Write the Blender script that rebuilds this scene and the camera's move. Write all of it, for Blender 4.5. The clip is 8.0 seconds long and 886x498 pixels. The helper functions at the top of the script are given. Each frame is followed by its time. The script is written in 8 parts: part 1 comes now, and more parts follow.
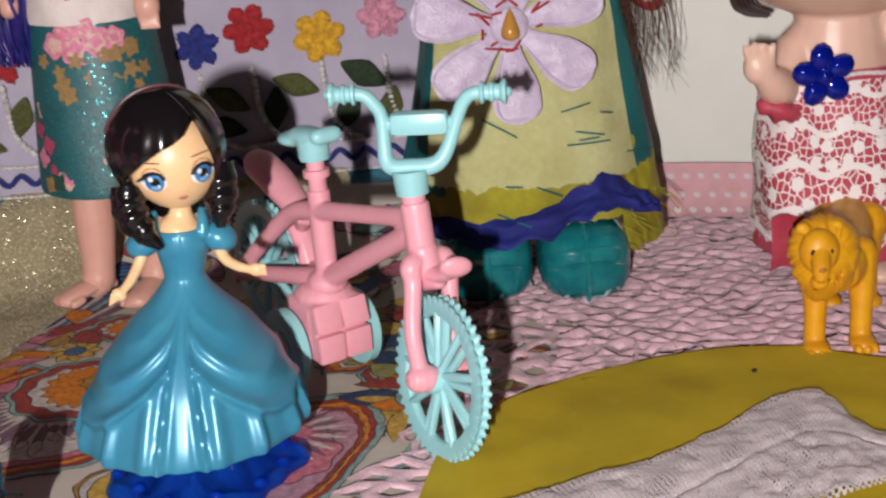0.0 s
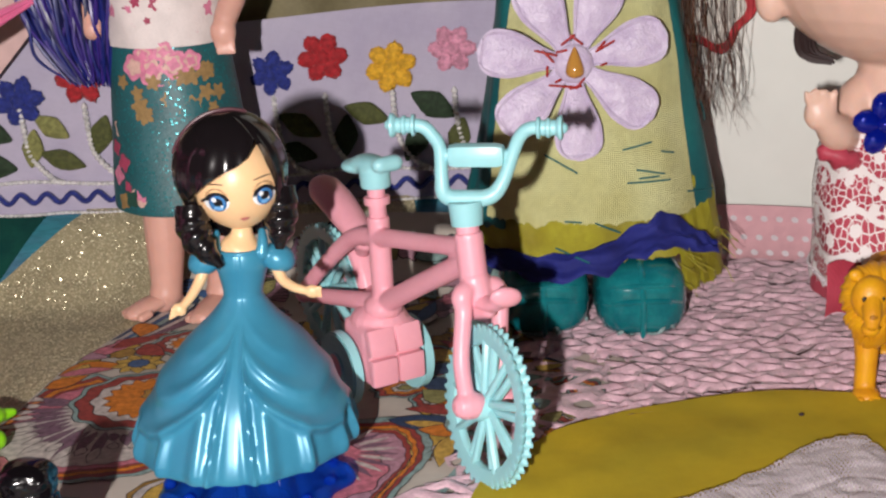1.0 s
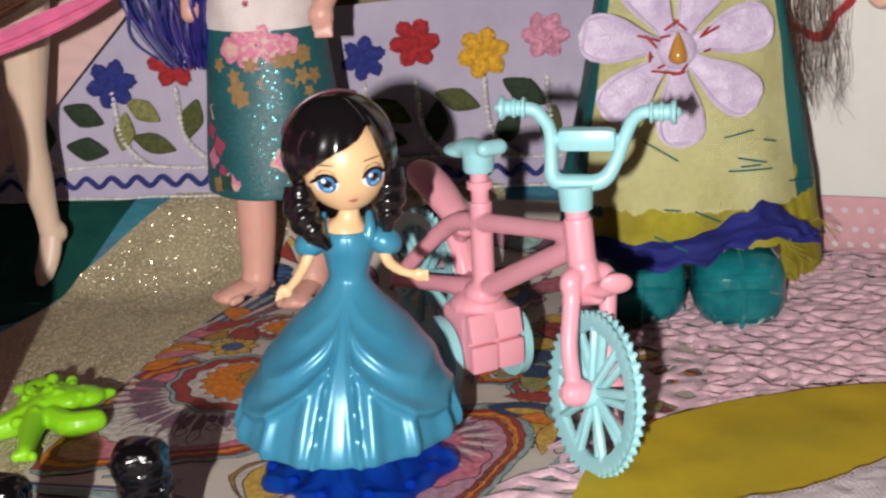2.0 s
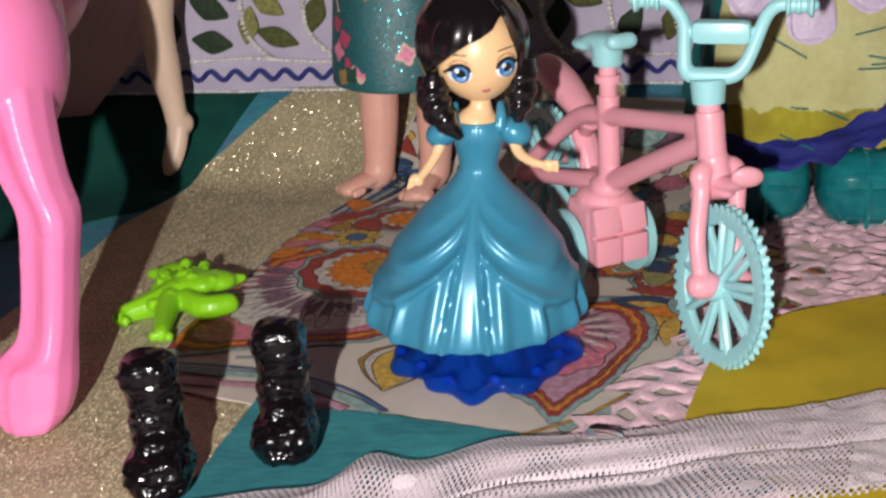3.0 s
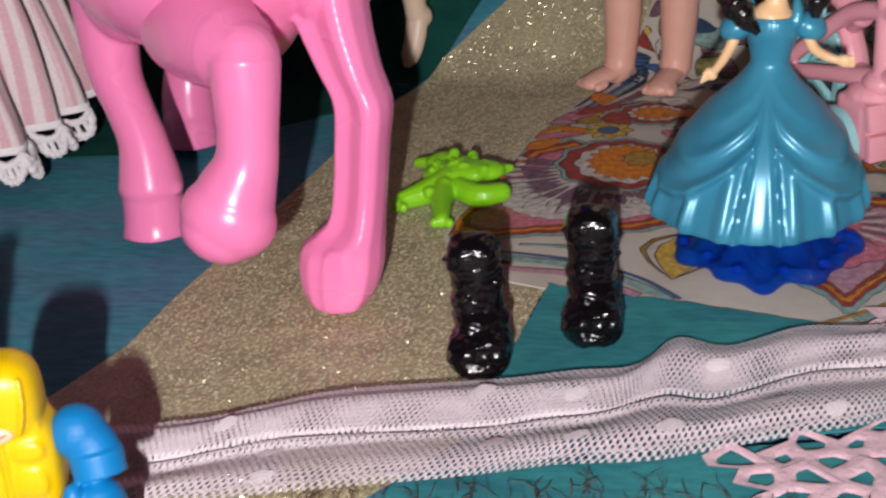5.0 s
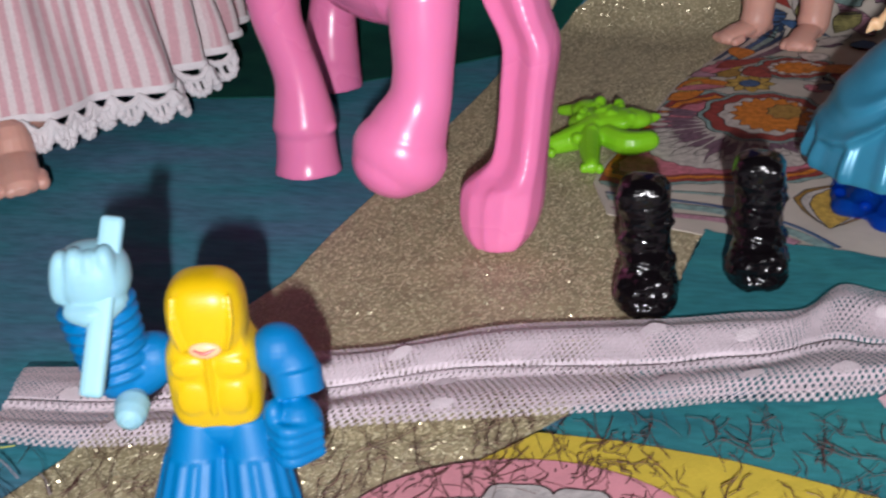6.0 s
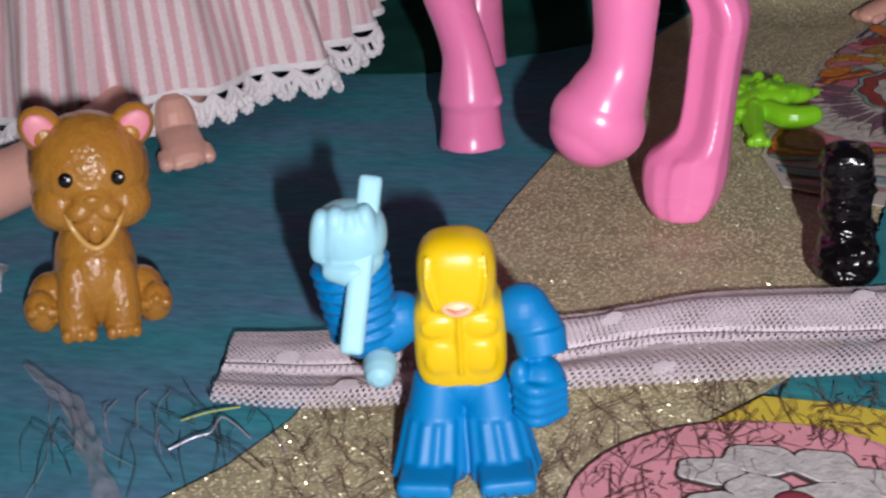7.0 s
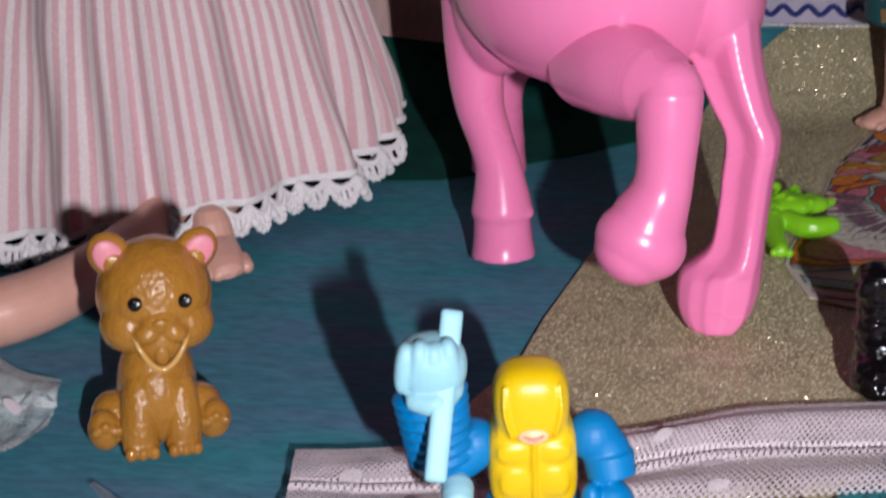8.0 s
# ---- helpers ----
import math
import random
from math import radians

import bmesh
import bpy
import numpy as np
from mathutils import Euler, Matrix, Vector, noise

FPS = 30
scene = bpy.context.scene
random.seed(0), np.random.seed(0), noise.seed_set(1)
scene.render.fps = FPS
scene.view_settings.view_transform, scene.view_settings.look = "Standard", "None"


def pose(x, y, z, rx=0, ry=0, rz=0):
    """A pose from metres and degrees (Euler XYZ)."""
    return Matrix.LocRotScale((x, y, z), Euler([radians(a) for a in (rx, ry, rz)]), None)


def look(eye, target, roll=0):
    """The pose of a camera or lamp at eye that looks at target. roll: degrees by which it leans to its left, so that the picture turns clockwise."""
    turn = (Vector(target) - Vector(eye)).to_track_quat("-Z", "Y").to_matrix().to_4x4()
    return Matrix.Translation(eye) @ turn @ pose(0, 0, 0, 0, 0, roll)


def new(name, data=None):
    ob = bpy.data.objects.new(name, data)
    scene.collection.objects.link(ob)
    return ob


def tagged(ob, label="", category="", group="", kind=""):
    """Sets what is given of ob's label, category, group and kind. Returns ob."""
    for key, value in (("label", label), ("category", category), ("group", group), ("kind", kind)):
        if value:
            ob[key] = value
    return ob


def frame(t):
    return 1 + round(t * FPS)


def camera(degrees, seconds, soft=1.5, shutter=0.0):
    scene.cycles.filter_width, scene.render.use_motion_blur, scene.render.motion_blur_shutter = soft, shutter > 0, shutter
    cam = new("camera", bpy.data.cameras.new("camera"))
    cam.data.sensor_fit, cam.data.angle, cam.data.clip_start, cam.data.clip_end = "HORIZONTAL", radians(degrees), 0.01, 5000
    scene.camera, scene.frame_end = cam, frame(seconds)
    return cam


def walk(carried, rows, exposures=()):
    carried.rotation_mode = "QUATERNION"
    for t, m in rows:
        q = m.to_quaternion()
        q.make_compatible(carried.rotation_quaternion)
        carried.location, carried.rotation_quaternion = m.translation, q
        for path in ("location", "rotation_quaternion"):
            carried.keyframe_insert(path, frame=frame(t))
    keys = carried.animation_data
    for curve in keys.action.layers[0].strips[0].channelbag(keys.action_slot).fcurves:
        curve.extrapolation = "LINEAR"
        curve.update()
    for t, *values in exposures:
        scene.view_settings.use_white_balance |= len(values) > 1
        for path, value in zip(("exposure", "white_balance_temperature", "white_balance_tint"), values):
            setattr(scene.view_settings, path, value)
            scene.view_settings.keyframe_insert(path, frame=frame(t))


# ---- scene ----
cam = camera(35, 8.0, 2.4, 0.3)
PATH = [
    (0, look((0.05033, -0.35622, 0.16915), (0.06500, 0.02252, 0.04131), -4.21)),
    (0.5, look((0.05403, -0.36779, 0.17339), (0.05211, 0.01376, 0.05334), -3.46)),
    (1, look((0.05708, -0.36435, 0.17092), (0.04979, 0.01774, 0.05278), -2.73)),
    (1.2, look((0.05600, -0.36231, 0.16998), (0.04697, 0.01990, 0.05234), -2.62)),
    (2.3, look((0.03875, -0.36187, 0.16565), (0.00741, 0.01798, 0.04427), -2.76)),
    (2.5, look((0.03752, -0.36324, 0.16408), (-0.00075, 0.01466, 0.03866), -2.85)),
    (3, look((0.03420, -0.36837, 0.16587), (-0.01581, 0.00189, 0.02301), -3.05)),
    (3.5, look((0.02753, -0.36830, 0.16460), (-0.02945, -0.00491, 0.00744), -3.12)),
    (4, look((0.01366, -0.36894, 0.16844), (-0.05164, -0.00812, 0.00860), -3.48)),
    (4.5, look((0.00492, -0.37257, 0.16979), (-0.06700, -0.01421, 0.00728), -3.56)),
    (4.7, look((-0.00330, -0.38062, 0.17203), (-0.07774, -0.02379, 0.00731), -3.75)),
    (5.8, look((-0.02909, -0.39482, 0.16841), (-0.12432, -0.04766, -0.00598), -3.75)),
    (6, look((-0.03726, -0.40055, 0.16810), (-0.13351, -0.05408, -0.00710), -3.50)),
    (6.5, look((-0.06063, -0.40804, 0.16838), (-0.16246, -0.06378, -0.00801), -3.92)),
    (7, look((-0.07874, -0.41633, 0.16578), (-0.18099, -0.07215, -0.01053), -3.77)),
    (7.5, look((-0.09705, -0.42181, 0.17301), (-0.19591, -0.07650, -0.00302), -3.66)),
    (8, look((-0.09891, -0.42764, 0.18345), (-0.19107, -0.07234, 0.02449), -3.14)),
]
walk(cam, PATH, [(0.0, 0.03, 6700, 10), (1.0, 0.16, 6650, 10), (2.5, 0.16, 6700, 10), (3.5, -0.12, 6650, 10), (4.5, -0.20, 6600, 10), (6.0, -0.40, 6150, 10), (6.6, -0.50, 6150, 10), (8.0, -0.42, 6150, 10)])

# one drawing unit of the plan is U metres (about a millimetre)
U = 0.0012

# ---- light: the phone's own small lamp, fixed behind the camera's path, and a dim room ----
world = bpy.data.worlds.new("world")
scene.world = world
world.use_nodes = True
world.node_tree.nodes["Background"].inputs["Color"].default_value = (1.0, 0.93, 0.9, 1)
world.node_tree.nodes["Background"].inputs["Strength"].default_value = 0.52
flash = bpy.data.lights.new("phone_lamp", "AREA")
flash.shape, flash.size, flash.size_y = "RECTANGLE", 0.006, 0.014
flash.energy, flash.color = 4.1, (1.0, 0.945, 0.935)
new("phone_lamp", flash).matrix_world = look((-0.006 * 1.2, -0.44 * 1.2, 0.16 * 1.2), (-0.04, 0.02, 0.03))
# unseen fill lamp, added for the room's ambient light
room_fill = bpy.data.lights.new("unseen_fill", "AREA")
room_fill.shape, room_fill.size, room_fill.energy, room_fill.color = "DISK", 0.5, 3.0, (1.0, 0.85, 0.68)
new("unseen_fill", room_fill).matrix_world = look((-0.3, -0.5, 1.95), (-0.1, 0.1, 0))


# ---- material helpers ----
def nodes_of(name):
    m = bpy.data.materials.new(name)
    m.use_nodes = True
    nt = m.node_tree
    return m, nt, nt.nodes, nt.links, nt.nodes["Principled BSDF"]


def rgba(c):
    return (c[0], c[1], c[2], 1)


def mat(name, col, rough=0.5, metal=0.0, col2=None, vscale=150.0, var=0.15, bump=0.0, bscale=900.0, spec=0.5, coat=0.0,
        trans=0.0, sheen=0.0, sss=0.0, weave=0.0, thread=0.45, axes="XY", ior=1.45, stretch=None):
    """A surface with mottling at two scales and a fine relief; sizes go by the object's own metres."""
    m, nt, N, L, P = nodes_of(name)
    P.inputs["Roughness"].default_value, P.inputs["Metallic"].default_value = rough, metal
    P.inputs["Specular IOR Level"].default_value, P.inputs["Coat Weight"].default_value = spec, coat
    P.inputs["Transmission Weight"].default_value, P.inputs["Sheen Weight"].default_value = trans, sheen
    P.inputs["Subsurface Weight"].default_value, P.inputs["IOR"].default_value = sss, ior
    if sss:
        P.inputs["Subsurface Radius"].default_value = (0.004, 0.0018, 0.001)
    tc = N.new("ShaderNodeTexCoord")
    big, fine = N.new("ShaderNodeTexNoise"), N.new("ShaderNodeTexNoise")
    big.inputs["Scale"].default_value, big.inputs["Detail"].default_value = vscale, 4
    fine.inputs["Scale"].default_value, fine.inputs["Detail"].default_value = vscale * 9, 3
    mix = N.new("ShaderNodeMix")
    mix.data_type = "RGBA"
    col2 = col2 or tuple(max(0.0, v * (1 - var)) for v in col)
    mix.inputs["A"].default_value, mix.inputs["B"].default_value = rgba(col), rgba(col2)
    ramp = N.new("ShaderNodeMapRange")
    ramp.inputs["From Min"].default_value, ramp.inputs["From Max"].default_value = 0.35, 0.65
    hsv = N.new("ShaderNodeHueSaturation")
    lum = N.new("ShaderNodeMapRange")
    lum.inputs["To Min"].default_value, lum.inputs["To Max"].default_value = 1 - var * 0.8, 1 + var * 0.8
    place = tc.outputs["Object"]
    if stretch:
        mp = N.new("ShaderNodeMapping")
        mp.inputs["Scale"].default_value, mp.inputs["Rotation"].default_value = (stretch, 1, 1), (0, 0, radians(-14))
        L.new(tc.outputs["Object"], mp.inputs["Vector"])
        place = mp.outputs["Vector"]
    for tex in (big, fine):
        L.new(place, tex.inputs["Vector"])
    L.new(big.outputs["Fac"], ramp.inputs["Value"])
    L.new(ramp.outputs["Result"], mix.inputs["Factor"])
    L.new(fine.outputs["Fac"], lum.inputs["Value"])
    L.new(lum.outputs["Result"], hsv.inputs["Value"])
    L.new(mix.outputs["Result"], hsv.inputs["Color"])
    L.new(hsv.outputs["Color"], P.inputs["Base Color"])
    rr = N.new("ShaderNodeMapRange")
    rr.inputs["To Min"].default_value, rr.inputs["To Max"].default_value = max(0.02, rough - 0.07), min(1, rough + 0.09)
    L.new(big.outputs["Fac"], rr.inputs["Value"])
    L.new(rr.outputs["Result"], P.inputs["Roughness"])
    height = None
    if bump:
        tex = N.new("ShaderNodeTexNoise")
        tex.inputs["Scale"].default_value, tex.inputs["Detail"].default_value = bscale, 3
        L.new(tc.outputs["Object"], tex.inputs["Vector"])
        height = tex.outputs["Fac"]
    if weave:
        waves = []
        for axis in axes:
            w = N.new("ShaderNodeTexWave")
            w.bands_direction = axis
            w.inputs["Scale"].default_value = 0.314 / (thread * 0.0012)
            w.inputs["Distortion"].default_value, w.inputs["Detail Scale"].default_value = 1.2, 3
            L.new(tc.outputs["UV" if weave < 0 else "Object"], w.inputs["Vector"])
            waves.append(w.outputs["Fac"])
        mul = N.new("ShaderNodeMath")
        mul.operation = "ADD"
        L.new(waves[0], mul.inputs[0])
        L.new(waves[1], mul.inputs[1])
        height = mul.outputs["Value"]
        bump = bump or abs(weave)
        # colour darkens in the gaps between threads, painting in the weave's shade
        yarn, shade = N.new("ShaderNodeMapRange"), N.new("ShaderNodeMath")
        yarn.inputs["From Max"].default_value = 2.0
        yarn.inputs["To Min"].default_value, yarn.inputs["To Max"].default_value = 1 - 0.55 * abs(weave), 1 + 0.35 * abs(weave)
        shade.operation = "MULTIPLY"
        L.new(height, yarn.inputs["Value"])
        L.new(yarn.outputs["Result"], shade.inputs[0])
        L.new(lum.outputs["Result"], shade.inputs[1])
        L.new(shade.outputs["Value"], hsv.inputs["Value"])
    if height is not None:
        b = N.new("ShaderNodeBump")
        b.inputs["Strength"].default_value, b.inputs["Distance"].default_value = min(1, bump), 0.0004
        L.new(height, b.inputs["Height"])
        L.new(b.outputs["Normal"], P.inputs["Normal"])
    return m


def glitter(name, base, flake, size=0.5, tilt=0.6, share=0.86, metal=0.5):
    """Cloth covered with tiny metallic flakes, each with its own tilt; the bright ones lean towards the camera."""
    m, nt, N, L, P = nodes_of(name)
    tc, vor, big = N.new("ShaderNodeTexCoord"), N.new("ShaderNodeTexVoronoi"), N.new("ShaderNodeTexNoise")
    vor.inputs["Scale"].default_value = 1 / (size * U)
    big.inputs["Scale"].default_value, big.inputs["Detail"].default_value = 90, 5
    L.new(tc.outputs["Object"], vor.inputs["Vector"])
    L.new(tc.outputs["Object"], big.inputs["Vector"])
    geo, sub, scale, add, norm = (N.new(n) for n in ("ShaderNodeNewGeometry", "ShaderNodeVectorMath", "ShaderNodeVectorMath", "ShaderNodeVectorMath", "ShaderNodeVectorMath"))
    sub.operation, scale.operation, add.operation, norm.operation = "SUBTRACT", "SCALE", "ADD", "NORMALIZE"
    sub.inputs[1].default_value, scale.inputs["Scale"].default_value = (0.5, 0.5, 0.5), tilt
    L.new(vor.outputs["Color"], sub.inputs[0])
    L.new(sub.outputs["Vector"], scale.inputs[0])
    L.new(geo.outputs["Normal"], add.inputs[0])
    L.new(scale.outputs["Vector"], add.inputs[1])
    L.new(add.outputs["Vector"], norm.inputs[0])
    L.new(norm.outputs["Vector"], P.inputs["Normal"])
    sep = N.new("ShaderNodeSeparateColor")
    L.new(vor.outputs["Color"], sep.inputs["Color"])
    mix, mottle = N.new("ShaderNodeMix"), N.new("ShaderNodeMix")
    mix.data_type = mottle.data_type = "RGBA"
    mottle.inputs["A"].default_value, mottle.inputs["B"].default_value = rgba(base), rgba([v * 0.78 for v in base])
    mr = N.new("ShaderNodeMapRange")
    mr.inputs["From Min"].default_value, mr.inputs["From Max"].default_value = 0.4, 0.62
    L.new(big.outputs["Fac"], mr.inputs["Value"])
    L.new(mr.outputs["Result"], mottle.inputs["Factor"])
    L.new(mottle.outputs["Result"], mix.inputs["A"])
    mix.inputs["B"].default_value = rgba(flake)
    # low green means a tilt to -y, so bright flakes face the camera's side
    gt, sc = N.new("ShaderNodeMath"), N.new("ShaderNodeMapRange")
    gt.operation, gt.inputs[1].default_value = "LESS_THAN", 1 - share
    L.new(sep.outputs["Green"], gt.inputs[0])
    L.new(gt.outputs["Value"], mix.inputs["Factor"])
    sc.inputs["To Min"].default_value, sc.inputs["To Max"].default_value = tilt * 0.3, tilt
    L.new(gt.outputs["Value"], sc.inputs["Value"])
    L.new(sc.outputs["Result"], scale.inputs["Scale"])
    me = N.new("ShaderNodeMapRange")
    P.inputs["Specular IOR Level"].default_value = 0.9
    me.inputs["To Min"].default_value, me.inputs["To Max"].default_value = 0.0, metal
    L.new(gt.outputs["Value"], me.inputs["Value"])
    L.new(me.outputs["Result"], P.inputs["Metallic"])
    ro = N.new("ShaderNodeMapRange")
    ro.inputs["To Min"].default_value, ro.inputs["To Max"].default_value = 0.55, 0.3
    L.new(gt.outputs["Value"], ro.inputs["Value"])
    L.new(ro.outputs["Result"], P.inputs["Roughness"])
    L.new(mix.outputs["Result"], P.inputs["Base Color"])
    return m


def netting(name, col, hole=0.9, cover=0.5, rough=0.6, uv=True):
    """White net: round meshes between threads, open where the holes are."""
    m, nt, N, L, P = nodes_of(name)
    tc, vor = N.new("ShaderNodeTexCoord"), N.new("ShaderNodeTexVoronoi")
    mp = N.new("ShaderNodeMapping")
    mp.inputs["Scale"].default_value = (1.0, 0.55, 1.0)
    mp.inputs["Rotation"].default_value = (0, 0, radians(45))
    vor.inputs["Randomness"].default_value, vor.inputs["Scale"].default_value = 0.12, 1 / (hole * U)
    L.new(tc.outputs["UV" if uv else "Object"], mp.inputs["Vector"])
    L.new(mp.outputs["Vector"], vor.inputs["Vector"])
    vor.voronoi_dimensions = "2D"
    st = N.new("ShaderNodeMath")
    st.operation = "GREATER_THAN"
    # the mesh is drawn tighter in some places than in others
    pull, add = N.new("ShaderNodeTexNoise"), N.new("ShaderNodeMath")
    pull.inputs["Scale"].default_value, pull.inputs["Detail"].default_value = 75, 3
    add.operation, add.inputs[1].default_value, add.inputs[2].default_value = "MULTIPLY_ADD", 0.30, 1 - cover - 0.15
    L.new(tc.outputs["Object"], pull.inputs["Vector"])
    L.new(pull.outputs["Fac"], add.inputs[0])
    L.new(add.outputs["Value"], st.inputs[1])
    L.new(vor.outputs["Distance"], st.inputs[0])
    P.inputs["Base Color"].default_value = rgba(col)
    P.inputs["Roughness"].default_value, P.inputs["Sheen Weight"].default_value = rough, 0.2
    noi, hsv = N.new("ShaderNodeTexNoise"), N.new("ShaderNodeHueSaturation")
    noi.inputs["Scale"].default_value = 260
    L.new(tc.outputs["Object"], noi.inputs["Vector"])
    mr = N.new("ShaderNodeMapRange")
    mr.inputs["To Min"].default_value, mr.inputs["To Max"].default_value = 0.8, 1.15
    L.new(noi.outputs["Fac"], mr.inputs["Value"])
    L.new(mr.outputs["Result"], hsv.inputs["Value"])
    hsv.inputs["Color"].default_value = rgba(col)
    L.new(hsv.outputs["Color"], P.inputs["Base Color"])
    L.new(st.outputs["Value"], P.inputs["Alpha"])
    b = N.new("ShaderNodeBump")
    b.inputs["Strength"].default_value, b.inputs["Distance"].default_value = 0.5, 0.0004
    L.new(vor.outputs["Distance"], b.inputs["Height"])
    L.new(b.outputs["Normal"], P.inputs["Normal"])
    return m


def striped(name, a, b, count, warp=0.02, bump=0.25):
    """Woven stripes that run along v and repeat count times over u."""
    m, nt, N, L, P = nodes_of(name)
    tc, w, mp = N.new("ShaderNodeTexCoord"), N.new("ShaderNodeTexWave"), N.new("ShaderNodeMapping")
    w.bands_direction = "X"
    w.inputs["Scale"].default_value, w.inputs["Distortion"].default_value = 0.314 * count, 0.5
    w.inputs["Detail Scale"].default_value = 4
    L.new(tc.outputs["UV"], w.inputs["Vector"])
    ramp = N.new("ShaderNodeValToRGB")
    e = ramp.color_ramp.elements
    e[0].position, e[0].color, e[1].position, e[1].color = 0.32, rgba(a), 0.70, rgba(b)
    L.new(w.outputs["Fac"], ramp.inputs["Fac"])
    noi, hsv, mr = N.new("ShaderNodeTexNoise"), N.new("ShaderNodeHueSaturation"), N.new("ShaderNodeMapRange")
    noi.inputs["Scale"].default_value, noi.inputs["Detail"].default_value = 1500, 3
    mr.inputs["To Min"].default_value, mr.inputs["To Max"].default_value = 0.72, 1.2
    L.new(tc.outputs["Object"], noi.inputs["Vector"])
    L.new(noi.outputs["Fac"], mr.inputs["Value"])
    L.new(mr.outputs["Result"], hsv.inputs["Value"])
    L.new(ramp.outputs["Color"], hsv.inputs["Color"])
    L.new(hsv.outputs["Color"], P.inputs["Base Color"])
    P.inputs["Roughness"].default_value, P.inputs["Sheen Weight"].default_value = 0.85, 0.25
    bp = N.new("ShaderNodeBump")
    bp.inputs["Strength"].default_value, bp.inputs["Distance"].default_value = bump, 0.0003
    L.new(noi.outputs["Fac"], bp.inputs["Height"])
    L.new(bp.outputs["Normal"], P.inputs["Normal"])
    return m

import collections
from mathutils import geometry
from mathutils.bvhtree import BVHTree

# ---- mesh helpers: all lengths in plan units ----
class Build:
    """Collects faces of one mesh."""

    def __init__(self):
        self.v, self.f, self.m, self.uv = [], [], [], []

    def add(self, verts, faces, mat_index=0, uvs=None):
        n = len(self.v)
        self.v += [Vector(p) for p in verts]
        self.uv += list(uvs) if uvs else [(p[0], p[1]) for p in verts]
        for f in faces:
            self.f.append(tuple(i + n for i in f))
            self.m.append(mat_index)
        return self

    def merge(self, other, move=None, mat_shift=0):
        n = len(self.v)
        self.v += [move @ p for p in other.v] if move else [p.copy() for p in other.v]
        self.uv += other.uv
        self.f += [tuple(i + n for i in f) for f in other.f]
        self.m += [i + mat_shift for i in other.m]
        return self


def grid(B, fn, nu, nv, k=0, wrap=False, uv=None):
    """A surface fn(u, v) over 0..1; wrap joins the two ends of u."""
    cols = nu if wrap else nu + 1
    P, T, F = [], [], []
    for j in range(nv + 1):
        for i in range(cols):
            u, v = i / nu, j / nv
            P.append(fn(u, v))
            T.append(uv(u, v) if uv else (u, v))
    for j in range(nv):
        for i in range(nu):
            a, b = j * cols + i, j * cols + (i + 1) % cols
            F.append((a, b, b + cols, a + cols))
    return B.add(P, F, k, T)


def smooth_path(pts, n):
    """n + 1 points on a smooth curve through pts (numbers after the third go along)."""
    pts = [np.array(p, float) for p in pts]
    out, m = [], len(pts) - 1
    for i in range(n + 1):
        x = i / n * m
        j = min(int(x), m - 1)
        t = x - j
        p1, p2 = pts[j], pts[j + 1]
        p0, p3 = pts[j - 1] if j else 2 * p1 - p2, pts[j + 2] if j + 2 <= m else 2 * p2 - p1
        out.append(0.5 * (2 * p1 + (p2 - p0) * t + (2 * p0 - 5 * p1 + 4 * p2 - p3) * t * t + (3 * p1 - p0 - 3 * p2 + p3) * t ** 3))
    return out


def tube(B, pts, r, k=0, seg=10, n=None, flat=1.0, up=(0, 0, 1), caps=True):
    """A tube through pts; r: one radius or one a point; flat: its height against its width."""
    m = len(pts)
    rad = [r] * m if isinstance(r, (int, float)) else list(r)
    line = smooth_path([(*p, q) for p, q in zip(pts, rad)], n or max(2, 4 * (m - 1)))
    P = [Vector(q[:3]) for q in line]
    R = [max(0.02, float(q[3])) for q in line]
    side = None
    rings, F = [], []
    last = len(P) - 1
    if caps:
        d0, d1 = (P[0] - P[1]).normalized(), (P[-1] - P[-2]).normalized()
        P = [P[0] + d0 * R[0] * 0.9, P[0] + d0 * R[0] * 0.6] + P + [P[-1] + d1 * R[-1] * 0.6, P[-1] + d1 * R[-1] * 0.9]
        R = [R[0] * 0.35, R[0] * 0.78] + R + [R[-1] * 0.78, R[-1] * 0.35]
        last += 4
    V = []
    for i, p in enumerate(P):
        d = (P[min(i + 1, last)] - P[max(i - 1, 0)])
        d = d.normalized() if d.length > 1e-9 else Vector((0, 0, 1))
        if side is None:
            side = d.cross(Vector(up))
            if side.length < 1e-3:
                side = d.cross(Vector((1, 0, 0)))
        side = (side - d * side.dot(d)).normalized()
        top = side.cross(d)
        for s in range(seg):
            a = 2 * math.pi * s / seg
            V.append(p + side * (math.cos(a) * R[i]) + top * (math.sin(a) * R[i] * flat))
    for i in range(last):
        for s in range(seg):
            a, b = i * seg + s, i * seg + (s + 1) % seg
            F.append((a, b, b + seg, a + seg))
    F.append(tuple(range(seg - 1, -1, -1)))
    F.append(tuple(last * seg + s for s in range(seg)))
    return B.add(V, F, k, [(0, 0)] * len(V))


